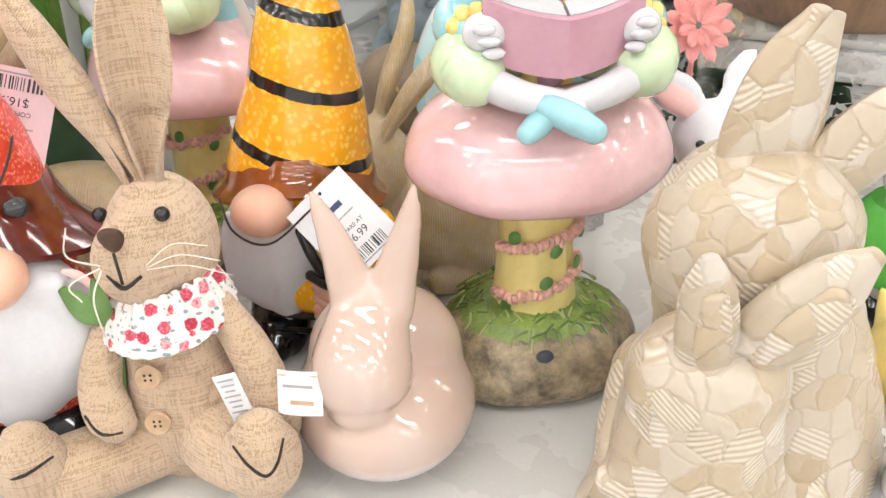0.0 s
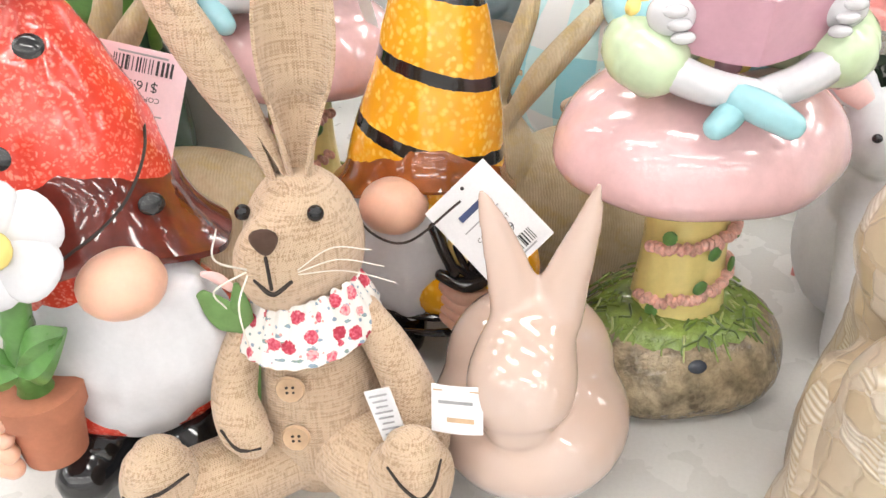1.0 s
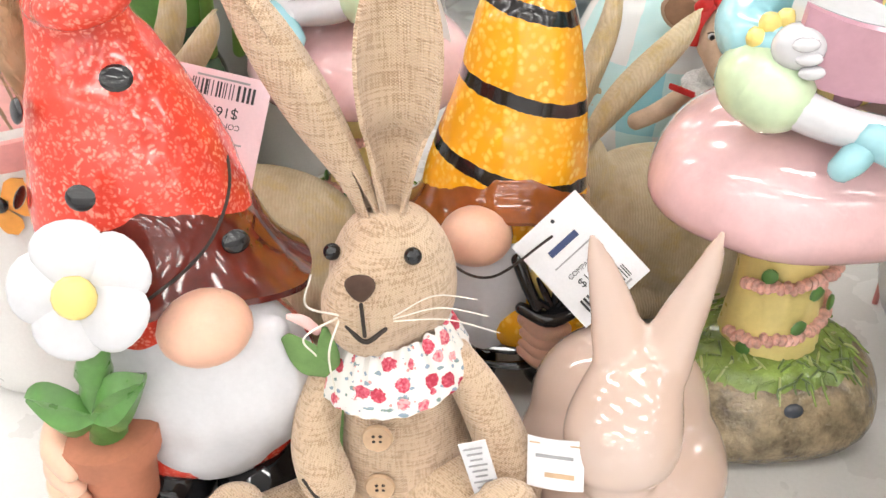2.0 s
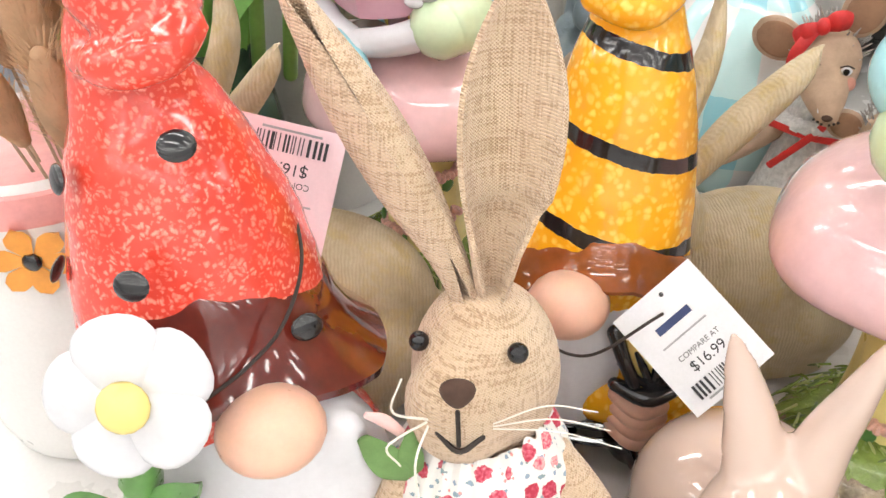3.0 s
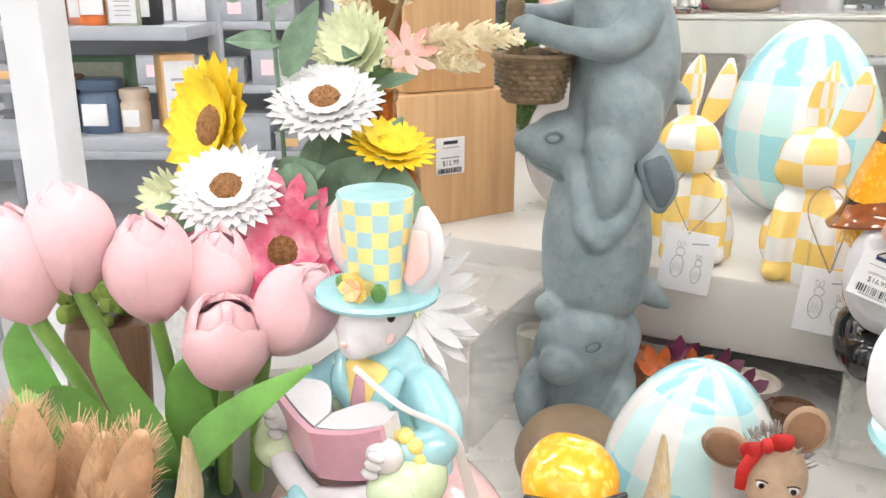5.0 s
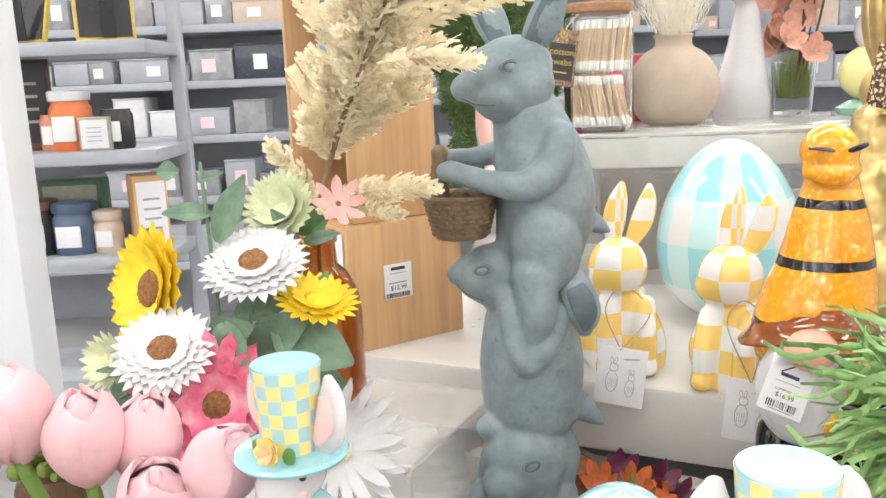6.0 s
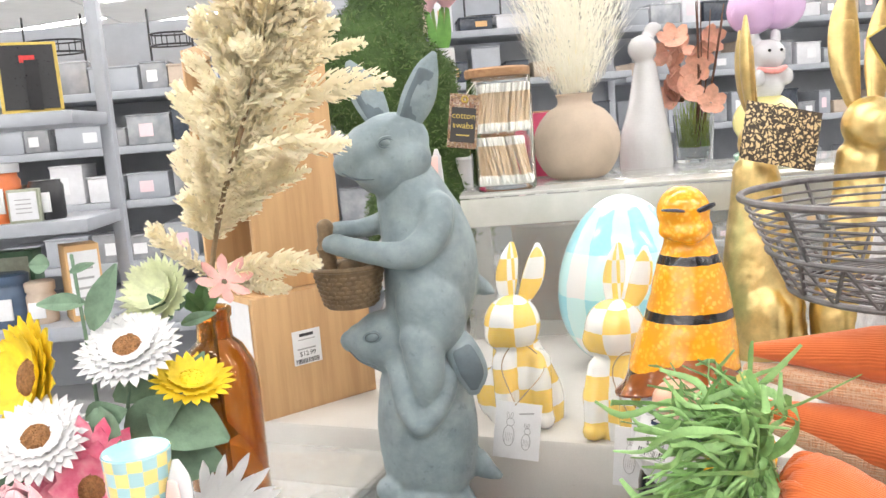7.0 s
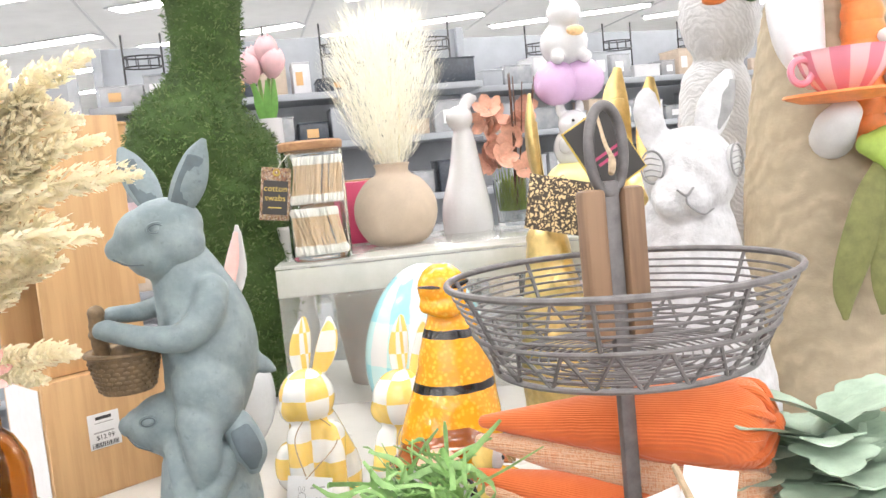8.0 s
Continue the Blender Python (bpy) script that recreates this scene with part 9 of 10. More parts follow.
# ---- tall figures to the side ----
WHITEWASH = plain("whitewashed_resin", (0.54, 0.54, 0.57), 0.6, 55, 0.22, 160, 0.8, 0.0016)
WHITE_FUR = grooved("white_fur_resin", (0.66, 0.66, 0.69), (0.57, 0.57, 0.60), 60.0, 0.7)
GREY_CARVE = plain("grey_carving", (0.28, 0.28, 0.29), 0.7, 60, 0.25)
f, b = Fig(), Fig()
b.sweep([(0, 0, 0.001, 0.075), (0, 0, 0.12, 0.085), (0, 0, 0.24, 0.065), (0, 0, 0.32, 0.05)], WHITEWASH, 20, 22)
b.ell((0.004, -0.008, 0.372), (0.049, 0.047, 0.052), WHITEWASH)
b.ell((-0.018, -0.036, 0.352), (0.031, 0.026, 0.026), WHITEWASH)
b.ell((-0.034, -0.046, 0.346), (0.015, 0.014, 0.014), WHITEWASH)
b.ell((-0.008, -0.050, 0.344), (0.016, 0.014, 0.014), WHITEWASH)
b.sweep([(-0.024, 0.004, 0.408, 0.015), (-0.031, 0.008, 0.440, 0.0165), (-0.030, 0.010, 0.462, 0.010), (-0.029, 0.010, 0.468, 0.004)], WHITEWASH, 18, 14, 0.5, (1, 0, 0))
b.sweep([(0.026, 0.004, 0.402, 0.013), (0.042, 0.008, 0.440, 0.0195), (0.058, 0.010, 0.470, 0.011), (0.064, 0.010, 0.481, 0.003)], WHITEWASH, 18, 14, 0.42, (0.9, -0.5, -0.3))
f.fuse(b, WHITEWASH, 0.003, 3, 0.001)
# hollow of the turned ear, nose and mouth line
f.sweep([(0.034, -0.001, 0.412, 0.004), (0.050, -0.001, 0.442, 0.009), (0.062, 0.004, 0.468, 0.004)], GREY_CARVE, 16, 12, 0.25, (0.9, -0.5, -0.3))
f.sweep([(-0.030, -0.0610, 0.360, 0.0012), (-0.022, -0.0635, 0.354, 0.0015), (-0.014, -0.0620, 0.361, 0.0012)], GREY_CARVE, 10, 6)
f.sweep([(-0.022, -0.0635, 0.354, 0.0010), (-0.021, -0.0640, 0.345, 0.0012), (-0.006, -0.0640, 0.334, 0.0010), (0.008, -0.056, 0.338, 0.0008)], GREY_CARVE, 14, 6)
for x, y, z, a in ((0.038, -0.040, 0.384, 42), (-0.040, -0.026, 0.384, -50)):
    f.ell((x, y, z), (0.0125, 0.006, 0.0165), WHITE_GLAZE, (0, 0, a))
    f.ring((x + 0.003 * (1 if a > 0 else -1), y - 0.003, z), 0.0135, 0.0012, GREY_CARVE, (90, 0, a), 24, 6, 1.25)
    for k in (-0.010, -0.004, 0.002, 0.008):
        ca, sa = math.cos(radians(a)), math.sin(radians(a))
        f.sweep([(x - 0.010 * ca + 0.004 * sa, y - 0.010 * sa - 0.004 * ca, z + k, 0.0006), (x + 0.007 * sa, y - 0.007 * ca, z + k + 0.002, 0.0008), (x + 0.010 * ca + 0.004 * sa, y + 0.010 * sa - 0.004 * ca, z + k - 0.001, 0.0006)], GREY_CARVE, 6, 5)
thing("whitewashed_rabbit", f, pose(0.560, 0.860, 0.085, 0, 0, -8), "whitewashed resin rabbit with crackled glass eyes", "rabbit figurine")
thing("display_block", Fig().box((0, 0, 0.042), (0.34, 0.30, 0.085), WHITE_SATIN, bevel=0.003), pose(0.66, 0.90, 0, 0, 0, ANG), "white block under the tall rabbits", "block")

ROBE = grooved("linen_robe_resin", (0.50, 0.42, 0.31), (0.41, 0.34, 0.245), 14.0, 0.75)
LIME = plain("lime_bow", (0.36, 0.50, 0.10), 0.6, 60, 0.25)
OLIVE = plain("olive_cloth", (0.16, 0.165, 0.055), 0.7, 60, 0.3)
CARROT_PAINT = plain("carrot_paint", (0.82, 0.24, 0.06), 0.4, 60, 0.2)
CUP_STRIPE = Nodes("striped_pink_cup")
_an = CUP_STRIPE.math("FLOORED_MODULO", CUP_STRIPE.math("FLOOR", CUP_STRIPE.math("MULTIPLY", CUP_STRIPE.math("ARCTAN2", CUP_STRIPE.math("ADD", CUP_STRIPE.axes()[1], 0.145), CUP_STRIPE.math("SUBTRACT", CUP_STRIPE.math("ADD", CUP_STRIPE.axes()[0], 0.0), -0.096)), 2.4)), 2.0)
CUP_STRIPE = CUP_STRIPE.set(CUP_STRIPE.mix(_an, (0.66, 0.24, 0.32), (0.74, 0.48, 0.53)), 0.25)
f, b = Fig(), Fig()
b.sweep([(0.01, 0, 0.001, 0.122), (0.008, 0, 0.10, 0.126), (0.006, 0, 0.29, 0.126), (0.002, 0, 0.43, 0.108), (0.006, 0, 0.56, 0.086), (0.008, 0, 0.63, 0.070)], ROBE, 30, 34)
f.fuse(b, ROBE, 0.008, 2, 0.003)
f.ell((0.01, 0, 0.70), (0.08, 0.08, 0.10), WHITE_SATIN)
for s in (-1, 1):
    f.sweep([(s * 0.03 + 0.01, 0.0, 0.76, 0.02), (s * 0.045 + 0.01, 0, 0.83, 0.035), (s * 0.05 + 0.01, 0, 0.92, 0.012)], WHITE_SATIN, 14, 14, 0.5, (1, 0, 0))
# lop ear that hangs down before the robe, sleeve and paw under the saucer
f.sweep([(-0.060, -0.050, 0.72, 0.026), (-0.098, -0.070, 0.62, 0.036), (-0.108, -0.085, 0.52, 0.034), (-0.094, -0.095, 0.465, 0.018)], WHITE_SATIN, 20, 18, 0.6, (1, 0, 0))
f.sweep([(-0.070, -0.085, 0.395, 0.026), (-0.090, -0.120, 0.408, 0.024), (-0.096, -0.145, 0.422, 0.018)], WHITE_SATIN, 14, 16)
for i in range(4):
    f.ell((-0.008 + 0.004 * i, -0.125, 0.505 - 0.024 * i), (0.024, 0.018, 0.0125), WHITE_SATIN, (0, 12, 0))
for i in range(10):
    r = 0.027 - 0.0012 * abs(5 - i)
    f.lathe([(r - 0.002, 0), (r, 0.010), (r - 0.003, 0.022)], CARROT_PAINT, (-0.030, -0.098, 0.375 + 0.022 * i), 22)
f.lathe([(0.0, 0.434), (0.046, 0.437), (0.066, 0.444), (0.065, 0.447), (0.045, 0.442), (0.0, 0.440)], CARROT_PAINT, (-0.096, -0.145, 0), 36)
f.lathe([(0.018, 0.443), (0.030, 0.452), (0.043, 0.470), (0.050, 0.490), (0.047, 0.490), (0.0, 0.455)], CUP_STRIPE, (-0.096, -0.145, 0), 40, n=20)
f.ring((-0.150, -0.145, 0.472), 0.0135, 0.004, CUP_STRIPE, (90, 0, 0))
f.sweep([(-0.068, -0.138, 0.385, 0.012, 0.010), (-0.035, -0.150, 0.378, 0.030, 0.016), (0.010, -0.146, 0.362, 0.026, 0.014), (0.030, -0.140, 0.355, 0.012, 0.010)], LIME, 18, 14, side=(0, 0, 1))
f.sweep([(0.030, -0.140, 0.355, 0.012, 0.010), (0.065, -0.146, 0.366, 0.028, 0.014), (0.105, -0.120, 0.375, 0.014, 0.008)], LIME, 16, 14, side=(0, 0, 1))
for e in (-0.105, -0.055, 0.0, 0.06):
    f.sweep([(-0.030 + 0.2 * e, -0.142, 0.362, 0.008, 0.004), (0.6 * e - 0.018, -0.156, 0.310, 0.024, 0.006), (e - 0.01, -0.158, 0.235, 0.020, 0.005), (e - 0.012, -0.154, 0.190, 0.004, 0.002)], OLIVE, 18, 12, side=(1, 0, 0))
thing("robed_rabbit", f, pose(0.870, 1.02, 0.085), "tall robed rabbit statue holding a pink teacup", "statue")
thing("display_block", Fig().box((0, 0, 0.042), (0.40, 0.34, 0.085), WHITE_SATIN, bevel=0.003), pose(0.93, 1.10, 0, 0, 0, ANG), "white block under the robed rabbit", "block")
f, b = Fig(), Fig()
b.sweep([(0, 0, 0.001, 0.085), (0, 0, 0.18, 0.085), (0, 0, 0.36, 0.065), (0, 0, 0.45, 0.055)], WHITE_FUR, 20, 22)
b.ell((0.01, -0.01, 0.56), (0.062, 0.06, 0.085), WHITE_FUR)
b.sweep([(-0.02, 0, 0.60, 0.022), (-0.03, 0, 0.72, 0.03), (-0.03, 0, 0.80, 0.01)], WHITE_FUR, 14, 14, 0.5, (1, 0, 0))
b.sweep([(0.03, 0, 0.60, 0.022), (0.05, 0, 0.72, 0.03), (0.06, 0, 0.80, 0.01)], WHITE_FUR, 14, 14, 0.5, (1, 0, 0))
f.fuse(b, WHITE_FUR, 0.006, 3, 0.0015)
f.ell((0.03, -0.055, 0.585), (0.03, 0.02, 0.018), LEAF_GLAZE, (0, 20, 0))
f.ell((-0.01, -0.060, 0.575), (0.02, 0.015, 0.010), CARROT_PAINT)
thing("white_fur_rabbit", f, pose(0.838, 1.25, 0.125, 0, 0, -14), "tall white rabbit statue with carved fur", "statue")

# ---- more on the upper riser: white rabbit, glass of grass, paper flowers, egg stacks ----
RISER = 0.361
f, b = Fig(), Fig()
b.sweep([(0, 0, 0.001, 0.052), (0, 0, 0.05, 0.050), (0.004, 0, 0.12, 0.034), (0.006, 0, 0.19, 0.022)], WHITE_GLAZE, 18, 22)
b.ell((0, -0.005, 0.225), (0.028, 0.026, 0.026), WHITE_GLAZE)
b.sweep([(0.010, 0, 0.24, 0.012), (0.024, 0, 0.262, 0.014), (0.040, 0, 0.262, 0.006)], WHITE_GLAZE, 12, 12, 0.5)
f.fuse(b, WHITE_GLAZE, 0.004, 4)
thing("white_swan_rabbit", f, pose(0.535, 1.70, RISER), "tall glossy white ceramic rabbit on the riser", "rabbit figurine")
PEACH_PAPER = plain("peach_paper", (0.78, 0.45, 0.34), 0.85, 90, 0.2)
TWIG = plain("brown_twig", (0.12, 0.055, 0.035), 0.8)


def glass_of_flowers():
    ob = base("glass_tumbler", pose(0.640, 1.72, RISER), "clear tumbler with moss and peach paper flowers", "glass")
    part("glass", Fig().lathe([(0.0, 0.0), (0.034, 0.0), (0.040, 0.095), (0.038, 0.095), (0.032, 0.006), (0.0, 0.005)], CLEAR, seg=36), ob)
    f = Fig()
    rnd = random.Random(6)
    for i in range(160):
        a, r = rnd.uniform(0, 6.28), 0.030 * math.sqrt(rnd.random())
        p = Vector((r * math.cos(a), r * math.sin(a), 0.030))
        e = p + Vector((rnd.uniform(-0.015, 0.015), rnd.uniform(-0.015, 0.015), rnd.uniform(0.05, 0.10)))
        s = Vector((0.0012, 0, 0))
        f.add([p - s, p + s, e + s * 0.2, e - s * 0.2], [(0, 1, 2, 3)], MOSS_BRIGHT)
    part("grass", f, ob)
    for i in range(16):
        c = (rnd.uniform(-0.045, 0.045), rnd.uniform(-0.03, 0.02), rnd.uniform(0.11, 0.24))
        f = Fig()
        petals(f, c, PEACH_PAPER, 5, 0.030, 0.026, (rnd.uniform(-1, 1), -1, rnd.uniform(-0.5, 0.8)), 0.6, rnd.uniform(0, 3), 0.05, 0.0006)
        part("paper_flower", f, ob)
    for i in range(7):
        x = rnd.uniform(-0.05, 0.05)
        part("twig", Fig().sweep([(x * 0.2, 0, 0.03, 0.0022), (x * 0.7, -0.02, 0.16, 0.0018), (x * 1.3, -0.01, 0.27 + rnd.uniform(0, 0.04), 0.001)], TWIG, 12, 6, wob=0.4), ob)


glass_of_flowers()
LILAC = plain("lilac_glaze", (0.62, 0.42, 0.66), 0.25, 20, 0.1)
LEMON = plain("lemon_glaze", (0.86, 0.80, 0.36), 0.25, 20, 0.1)
PALE_JADE = plain("jade_glaze", (0.36, 0.62, 0.48), 0.25, 20, 0.2)


def egg_stack(where, eggm, label, low):
    f = Fig()
    f.lathe([(0.0, 0.0), (0.055, 0.0), (0.060, 0.012), (0.040, 0.024), (0.0, 0.028)], PALE_JADE, seg=30)
    if low:
        f.ell((0, 0, 0.072), (0.060, 0.055, 0.050), LEMON)
    b = Fig()
    b.ell((0, 0, 0.145), (0.036, 0.036, 0.042), WHITE_GLAZE)
    b.ell((0, -0.016, 0.190), (0.030, 0.030, 0.028), WHITE_GLAZE)
    for s in (-1, 1):
        b.ell((s * 0.026, -0.03, 0.150), (0.012, 0.014, 0.016), WHITE_GLAZE)
        b.ell((s * 0.020, -0.004, 0.222), (0.010, 0.008, 0.018), WHITE_GLAZE)
    f.fuse(b, WHITE_GLAZE, 0.004, 3)
    for s in (-1, 1):
        f.ell((s * 0.011, -0.044, 0.196), 0.003, BLACK_BEAD, seg=8, rings=6)
    f.sweep([(-0.024, -0.030, 0.165, 0.005), (0.0, -0.042, 0.160, 0.006), (0.024, -0.030, 0.165, 0.005)], CORAL, 12, 8)
    f.ell((-0.022, 0, 0.272), (0.044, 0.044, 0.044), eggm)
    f.ell((0.030, 0, 0.276), (0.046, 0.044, 0.042), eggm)
    b = Fig()
    b.ell((0, 0, 0.345), (0.048, 0.040, 0.045), WHITE_GLAZE)
    b.ell((0, -0.01, 0.400), (0.034, 0.032, 0.032), WHITE_GLAZE)
    for s in (-1, 1):
        b.ell((s * 0.028, -0.034, 0.316), (0.014, 0.014, 0.013), WHITE_GLAZE)
        b.sweep([(s * 0.014, 0, 0.42, 0.008), (s * 0.022, 0, 0.46, 0.013), (s * 0.026, 0, 0.50, 0.004)], WHITE_GLAZE, 10, 12, 0.5)
    f.fuse(b, WHITE_GLAZE, 0.004, 3)
    f.ell((0.01, -0.038, 0.365), (0.018, 0.008, 0.010), PEACH_ROSE)
    return thing("bunny_egg_stack", f, where, label, "ceramic figurine")


egg_stack(pose(0.735, 1.61, RISER), LILAC, "stacked white bunnies with lilac and yellow eggs", True)


# ---- store behind ----
def shelf_unit(x0, x1, y, depth, levels, post_w, m, label, name="store_shelf", lean=0.0, back=True):
    ob = base(name, pose(x0, y, FLOOR, 0, 0, lean), label, "shelving", "store shelving")
    w = x1 - x0
    top = max(levels) - FLOOR + 0.4
    for x in (0, w):
        part("upright", Fig().box((x, depth, top / 2), (post_w, 0.05, top), m, bevel=0.004), ob)
    for z in levels:
        part("shelf_board", Fig().box((w / 2, depth / 2, z - FLOOR - 0.02), (w + 0.02, depth, 0.04), m, bevel=0.004), ob)
    if back:
        part("back_panel", Fig().box((w / 2, depth + 0.03, top / 2), (w, 0.012, top), m), ob)
    return ob


shelf_unit(-1.75, -0.86, 2.66, 0.36, (-0.42, -0.035, 0.285, 0.605), 0.04, STEEL, "grey steel store shelf with candles and frames", back=False)
post = base("fixture_post", pose(-0.70, 1.42, FLOOR, 0, 0, ANG), "white painted upright at the aisle end", "upright", kind="structure")
part("upright", Fig().box((0, 0, 1.5), (0.085, 0.05, 3.0), plain("white_powder_coat", (0.70, 0.71, 0.74), 0.4, 8, 0.05), bevel=0.006), post)


def candle(x, z, r, h, m, label, lid=True, wax=None, lidm=None):
    ob = base("candle_jar", pose(x, 2.78, z), label, "candle jar", "jars on the store shelf")
    part("jar", Fig().lathe([(0.0, 0.0), (r * 0.95, 0.0), (r, 0.008), (r, h * 0.86), (r * 0.88, h * 0.93), (r * 0.88, h), (0.0, h)], m, seg=30), ob)
    if lid:
        part("lid", Fig().lathe([(0.0, h + 0.001), (r * 0.98, h + 0.001), (r, h + 0.006), (r, h + 0.028), (r * 0.9, h + 0.032), (0.0, h + 0.033)], lidm or PALE_STEEL, seg=30), ob)
    part("label", Fig().box((0, -r * 0.985, h * 0.45), (r * 1.1, r * 0.12, h * 0.5), PAPER, bevel=0.001), ob)


ORANGE_WAX = plain("orange_wax", (0.72, 0.18, 0.05), 0.3, 10, 0.15)
BLUE_JAR = plain("slate_blue_jar", (0.07, 0.11, 0.18), 0.3, 20, 0.2)
BLACK_JAR = plain("black_jar", (0.015, 0.015, 0.018), 0.3)
PINK_WAX = plain("dusty_pink_wax", (0.55, 0.22, 0.14), 0.4)
candle(-1.135, 0.285, 0.062, 0.15, ORANGE_WAX, "orange candle in a lidded glass jar")
candle(-1.19, 0.285, 0.040, 0.11, PINK_WAX, "dusty pink pillar candle", False)
candle(-1.00, 0.285, 0.052, 0.12, BLACK_JAR, "black candle jar with a white label", False)
candle(-1.16, -0.035, 0.068, 0.13, BLUE_JAR, "slate blue lidded candle jar", True, None, BLUE_JAR)
candle(-1.27, -0.035, 0.060, 0.14, BLACK_JAR, "dark lidded glass candle jar", True, None, DARK_CRATE)
candle(-1.06, -0.035, 0.045, 0.10, TAUPE, "beige stone candle jar", True, None, TAUPE)
GREEN_CARTON = plain("green_carton", (0.06, 0.14, 0.07), 0.5)
SAGE = plain("sage_grey", (0.34, 0.36, 0.28), 0.5)
ORANGE_CARTON = plain("kraft_orange_carton", (0.66, 0.40, 0.18), 0.5, 10, 0.1)


def carton(x, y, z, w, d, h, m, label, face=None, rz=0):
    ob = base("carton", pose(x, y, z, 0, 0, rz), label, "box", "cartons in the store")
    part("body", Fig().box((0, 0, h / 2), (w, d, h), m, bevel=0.002), ob)
    if face:
        part("front_label", Fig().box((0, -d / 2 - 0.001, h * 0.5), (w * 0.86, 0.002, h * 0.84), face), ob)
        for i in range(4):
            part("print_bar", Fig().box((0, -d / 2 - 0.0025, h * (0.3 + 0.13 * i)), (w * 0.5, 0.001, h * 0.03), GREY_INK), ob)


carton(-0.935, 2.80, -0.035, 0.10, 0.12, 0.235, ORANGE_CARTON, "orange carton with a pale printed front", PAPER, 28)
carton(-1.20, 2.90, -0.035, 0.20, 0.08, 0.22, GREEN_CARTON, "dark green gift carton", SAGE)
carton(-1.04, 2.72, 0.285, 0.09, 0.05, 0.10, SAGE, "sage green candle carton", WHITE_SATIN, 5)
carton(-1.30, 2.85, 0.285, 0.16, 0.05, 0.30, DARK_CRATE, "dark wooden picture frame", BLACK_JAR, 20)


def easel_frame(x, z, w, h, rz):
    ob = base("picture_frame", pose(x, 2.74, z, -14, 0, rz), "black easel picture frame with a gold edge", "picture frame", "picture frames")
    part("frame", Fig().box((0, 0, h / 2), (w, 0.014, h), GOLD_INK, bevel=0.002), ob)
    part("backing", Fig().box((0, -0.008, h / 2), (w * 0.88, 0.006, h * 0.9), BLACK_JAR), ob)
    part("strut", Fig().box((0.01, -0.045, h * 0.33), (w * 0.22, 0.004, h * 0.66), BLACK_JAR, (18, 0, 0)), ob)
    part("sticker", Fig().box((0, -0.012, h * 0.75), (w * 0.25, 0.001, h * 0.1), RED_RIBBON), ob)


easel_frame(-0.985, 0.605, 0.17, 0.22, 20)
easel_frame(-1.22, 0.605, 0.15, 0.20, -25)

CLEAR_BIN = acrylic("clear_bin", (0.55, 0.56, 0.60), 0.45)
SMOKE_BIN = acrylic("smoke_bin", (0.42, 0.44, 0.48), 0.6)
rnd = random.Random(21)


STORE_STEEL = plain("store_shelf_enamel", (0.37, 0.39, 0.43), 0.4, 10, 0.1, 300, 0.05)


def gondola(x0, x1, y, levels, label, seed, lean=0.0):
    unit = shelf_unit(x0, x1, y, 0.45, levels, 0.05, STORE_STEEL, label, lean=lean)
    r = random.Random(seed)
    where = unit.matrix_basis
    for z in levels:
        x = 0.05
        while x < x1 - x0 - 0.12:
            w, h = r.uniform(0.09, 0.26), r.uniform(0.07, 0.20)
            m = r.choice((CLEAR_BIN, SMOKE_BIN, CLEAR_BIN, WHITE_SATIN, SMOKE_BIN, TAUPE, STEEL, plain_slate, STORE_STEEL))
            ob = base("storage_bin", where @ pose(x + w / 2, 0.16, z - FLOOR + 0.001), "clear or grey plastic storage bin on a store shelf", "storage bin", "storage bins")
            part("body", Fig().box((0, 0, h / 2), (w, 0.24, h), m, bevel=0.006), ob)
            part("rim", Fig().box((0, 0, h + 0.004), (w * 1.04, 0.25, 0.010), m, bevel=0.003), ob)
            if r.random() < 0.7:
                part("label", Fig().box((r.uniform(-0.2, 0.2) * w, -0.122, h * 0.5), (min(0.07, w * 0.4), 0.002, h * 0.45), r.choice((PAPER, PAPER, PINK_PAPER, ORANGE_CARTON))), ob)
            x += w + r.uniform(0.004, 0.04)


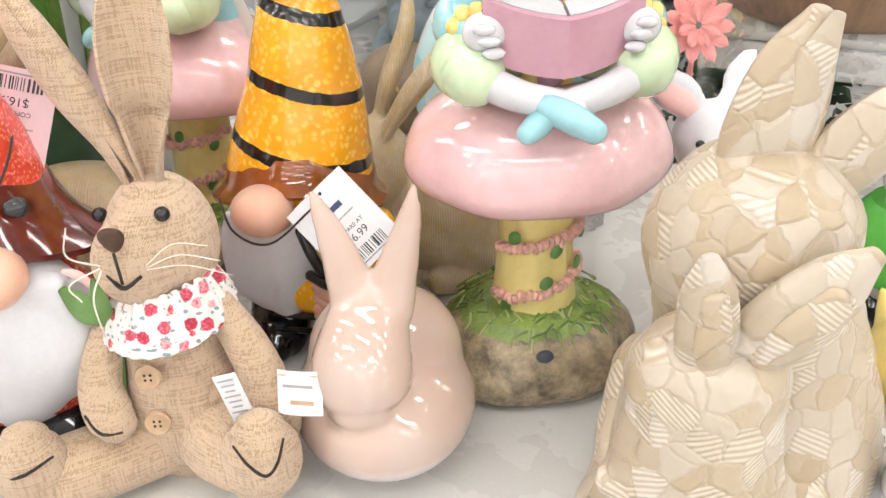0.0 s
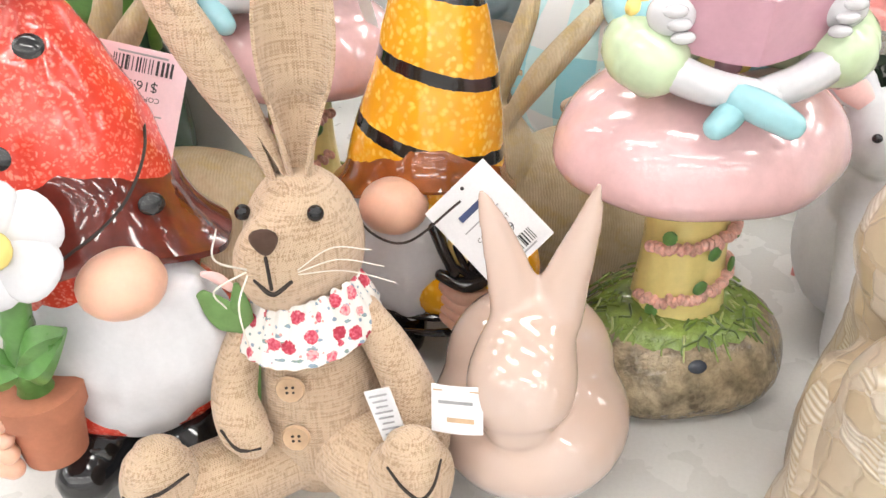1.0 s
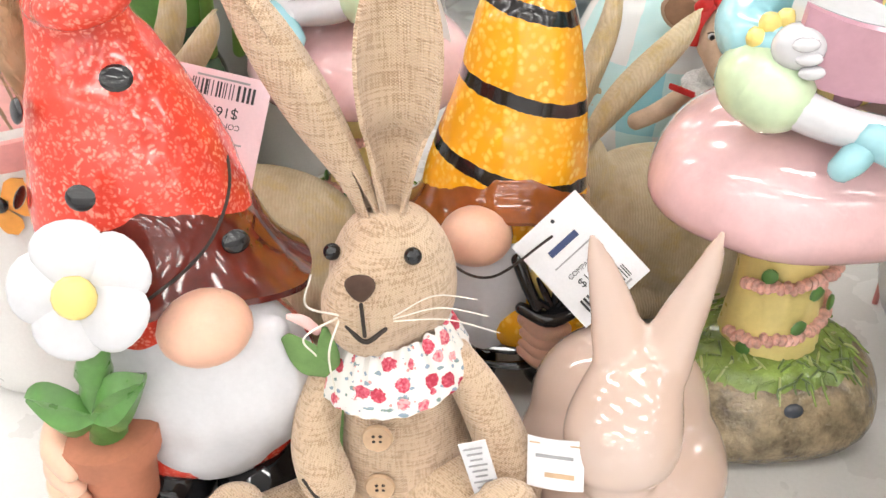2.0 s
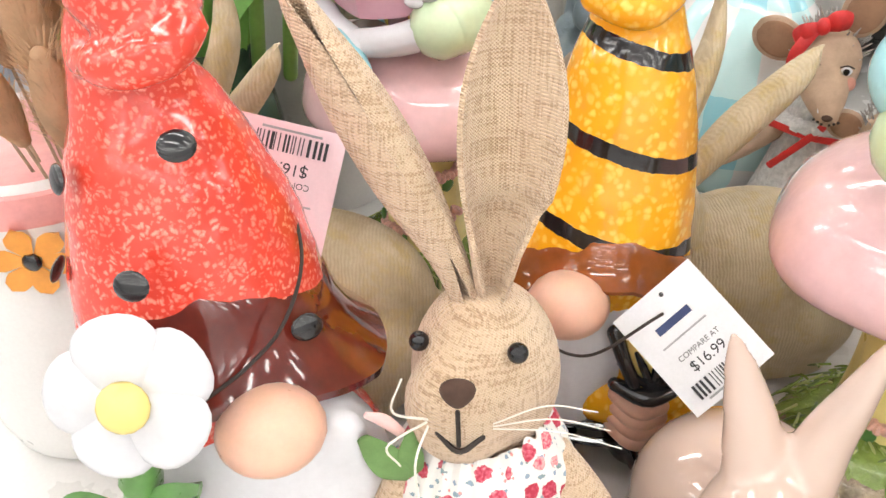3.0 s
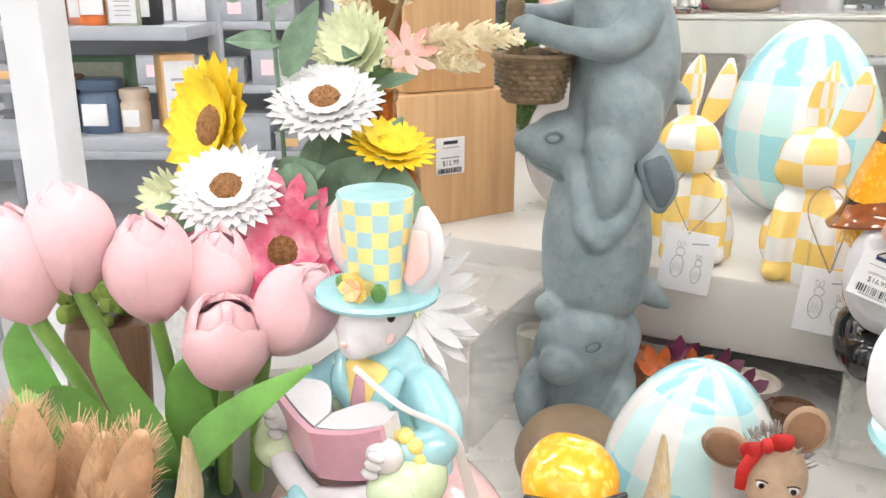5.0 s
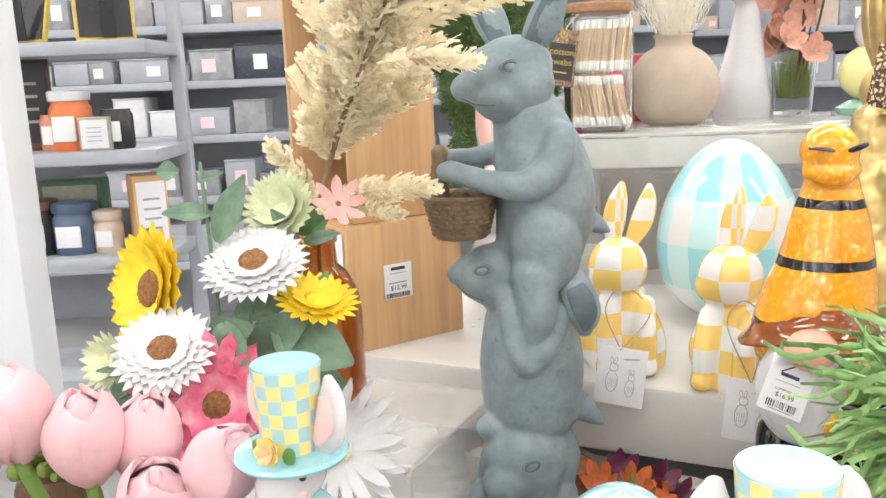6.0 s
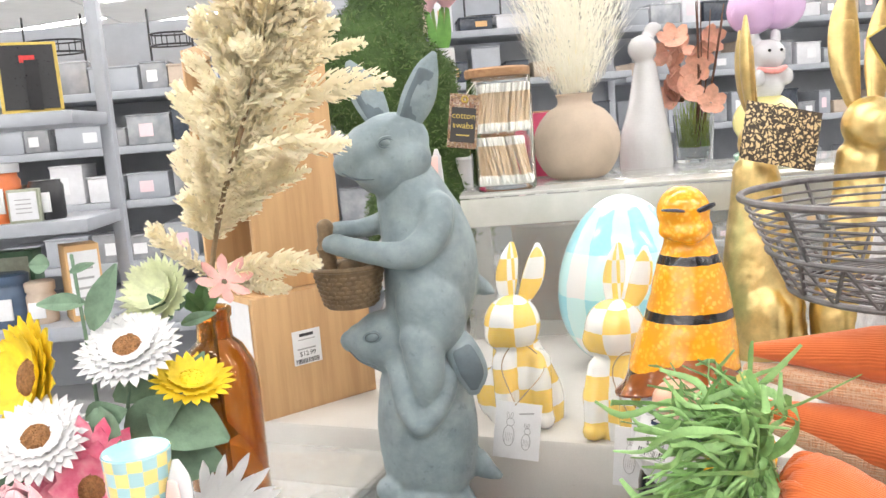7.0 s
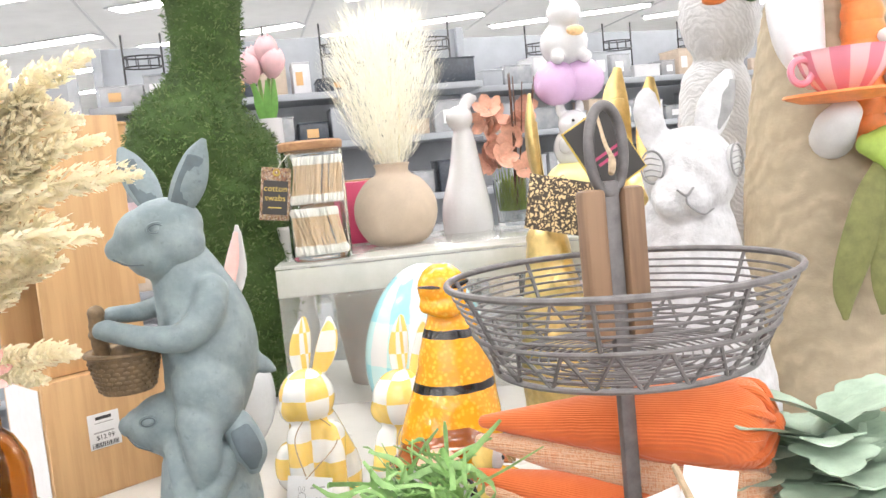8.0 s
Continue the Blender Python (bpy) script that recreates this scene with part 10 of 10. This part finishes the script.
gondola(-2.6, -0.75, 4.6, (-0.45, -0.10, 0.22, 0.50, 0.78), "grey store shelving with plastic organisers", 1)
gondola(-0.70, 1.6, 5.2, (-0.45, -0.05, 0.35, 0.72, 1.02), "grey store shelving with plastic organisers further back", 2)
gondola(1.7, 4.6, 5.6, (-0.45, -0.05, 0.35, 0.70, 1.02), "grey store shelving with plastic organisers at the far side", 3, 8)
gondola(-5.2, -2.7, 5.2, (-0.45, -0.05, 0.35, 0.70, 1.02), "grey store shelving with plastic organisers at the far side", 4)


def wire_rack(x, y, z, w, label):
    ob = base("wire_rack", pose(x, y, z), label, "rack", "wire racks")
    for i in range(2):
        part("upright", Fig().sweep([(-w / 2 + w * i, 0, 0, 0.006), (-w / 2 + w * i, 0, 0.42, 0.006)], BLACK_JAR, 2, 6), ob)
    for k in range(2):
        zz = 0.03 + 0.2 * k
        part("tray", Fig().ring((0, 0, zz), w / 2, 0.005, BLACK_JAR, squash=0.6, seg=24, tube=5), ob)
        part("tray_rim", Fig().ring((0, 0, zz + 0.06), w / 2, 0.005, BLACK_JAR, squash=0.6, seg=24, tube=5), ob)
        for j in range(10):
            a = 0.63 * j
            part("wire", Fig().sweep([(w / 2 * math.cos(a), w / 2 * 0.6 * math.sin(a), zz, 0.003), (w / 2 * math.cos(a), w / 2 * 0.6 * math.sin(a), zz + 0.06, 0.003)], BLACK_JAR, 2, 5), ob)


for i, (x, y, z) in enumerate(((-0.4, 5.35, 1.021), (0.15, 5.35, 1.021), (0.75, 5.35, 1.021), (1.3, 5.35, 1.021), (-1.0, 4.8, 0.781), (-1.6, 4.8, 0.781), (-2.2, 4.8, 0.781), (2.3, 5.9, 1.021), (2.9, 6.0, 1.021), (3.6, 6.1, 1.021))):
    wire_rack(x, y, z, 0.30 if i % 2 else 0.22, "black wire kitchen rack on top of the store shelving")
for i in range(5):
    x = -2.3 + 0.42 * i
    ob = base("wicker_basket", pose(x, 4.95, 0.781), "low natural wicker basket on the store shelf", "basket", "wicker baskets")
    part("body", Fig().lathe([(0.0, 0.0), (0.10, 0.0), (0.13, 0.12), (0.12, 0.12), (0.0, 0.02)], ORANGE_CARTON, seg=24, warp=lambda a, z: 1 + 0.02 * math.sin(24 * a + z * 200)), ob)
    part("rim", Fig().ring((0, 0, 0.12), 0.126, 0.010, ORANGE_CARTON, seg=30), ob)
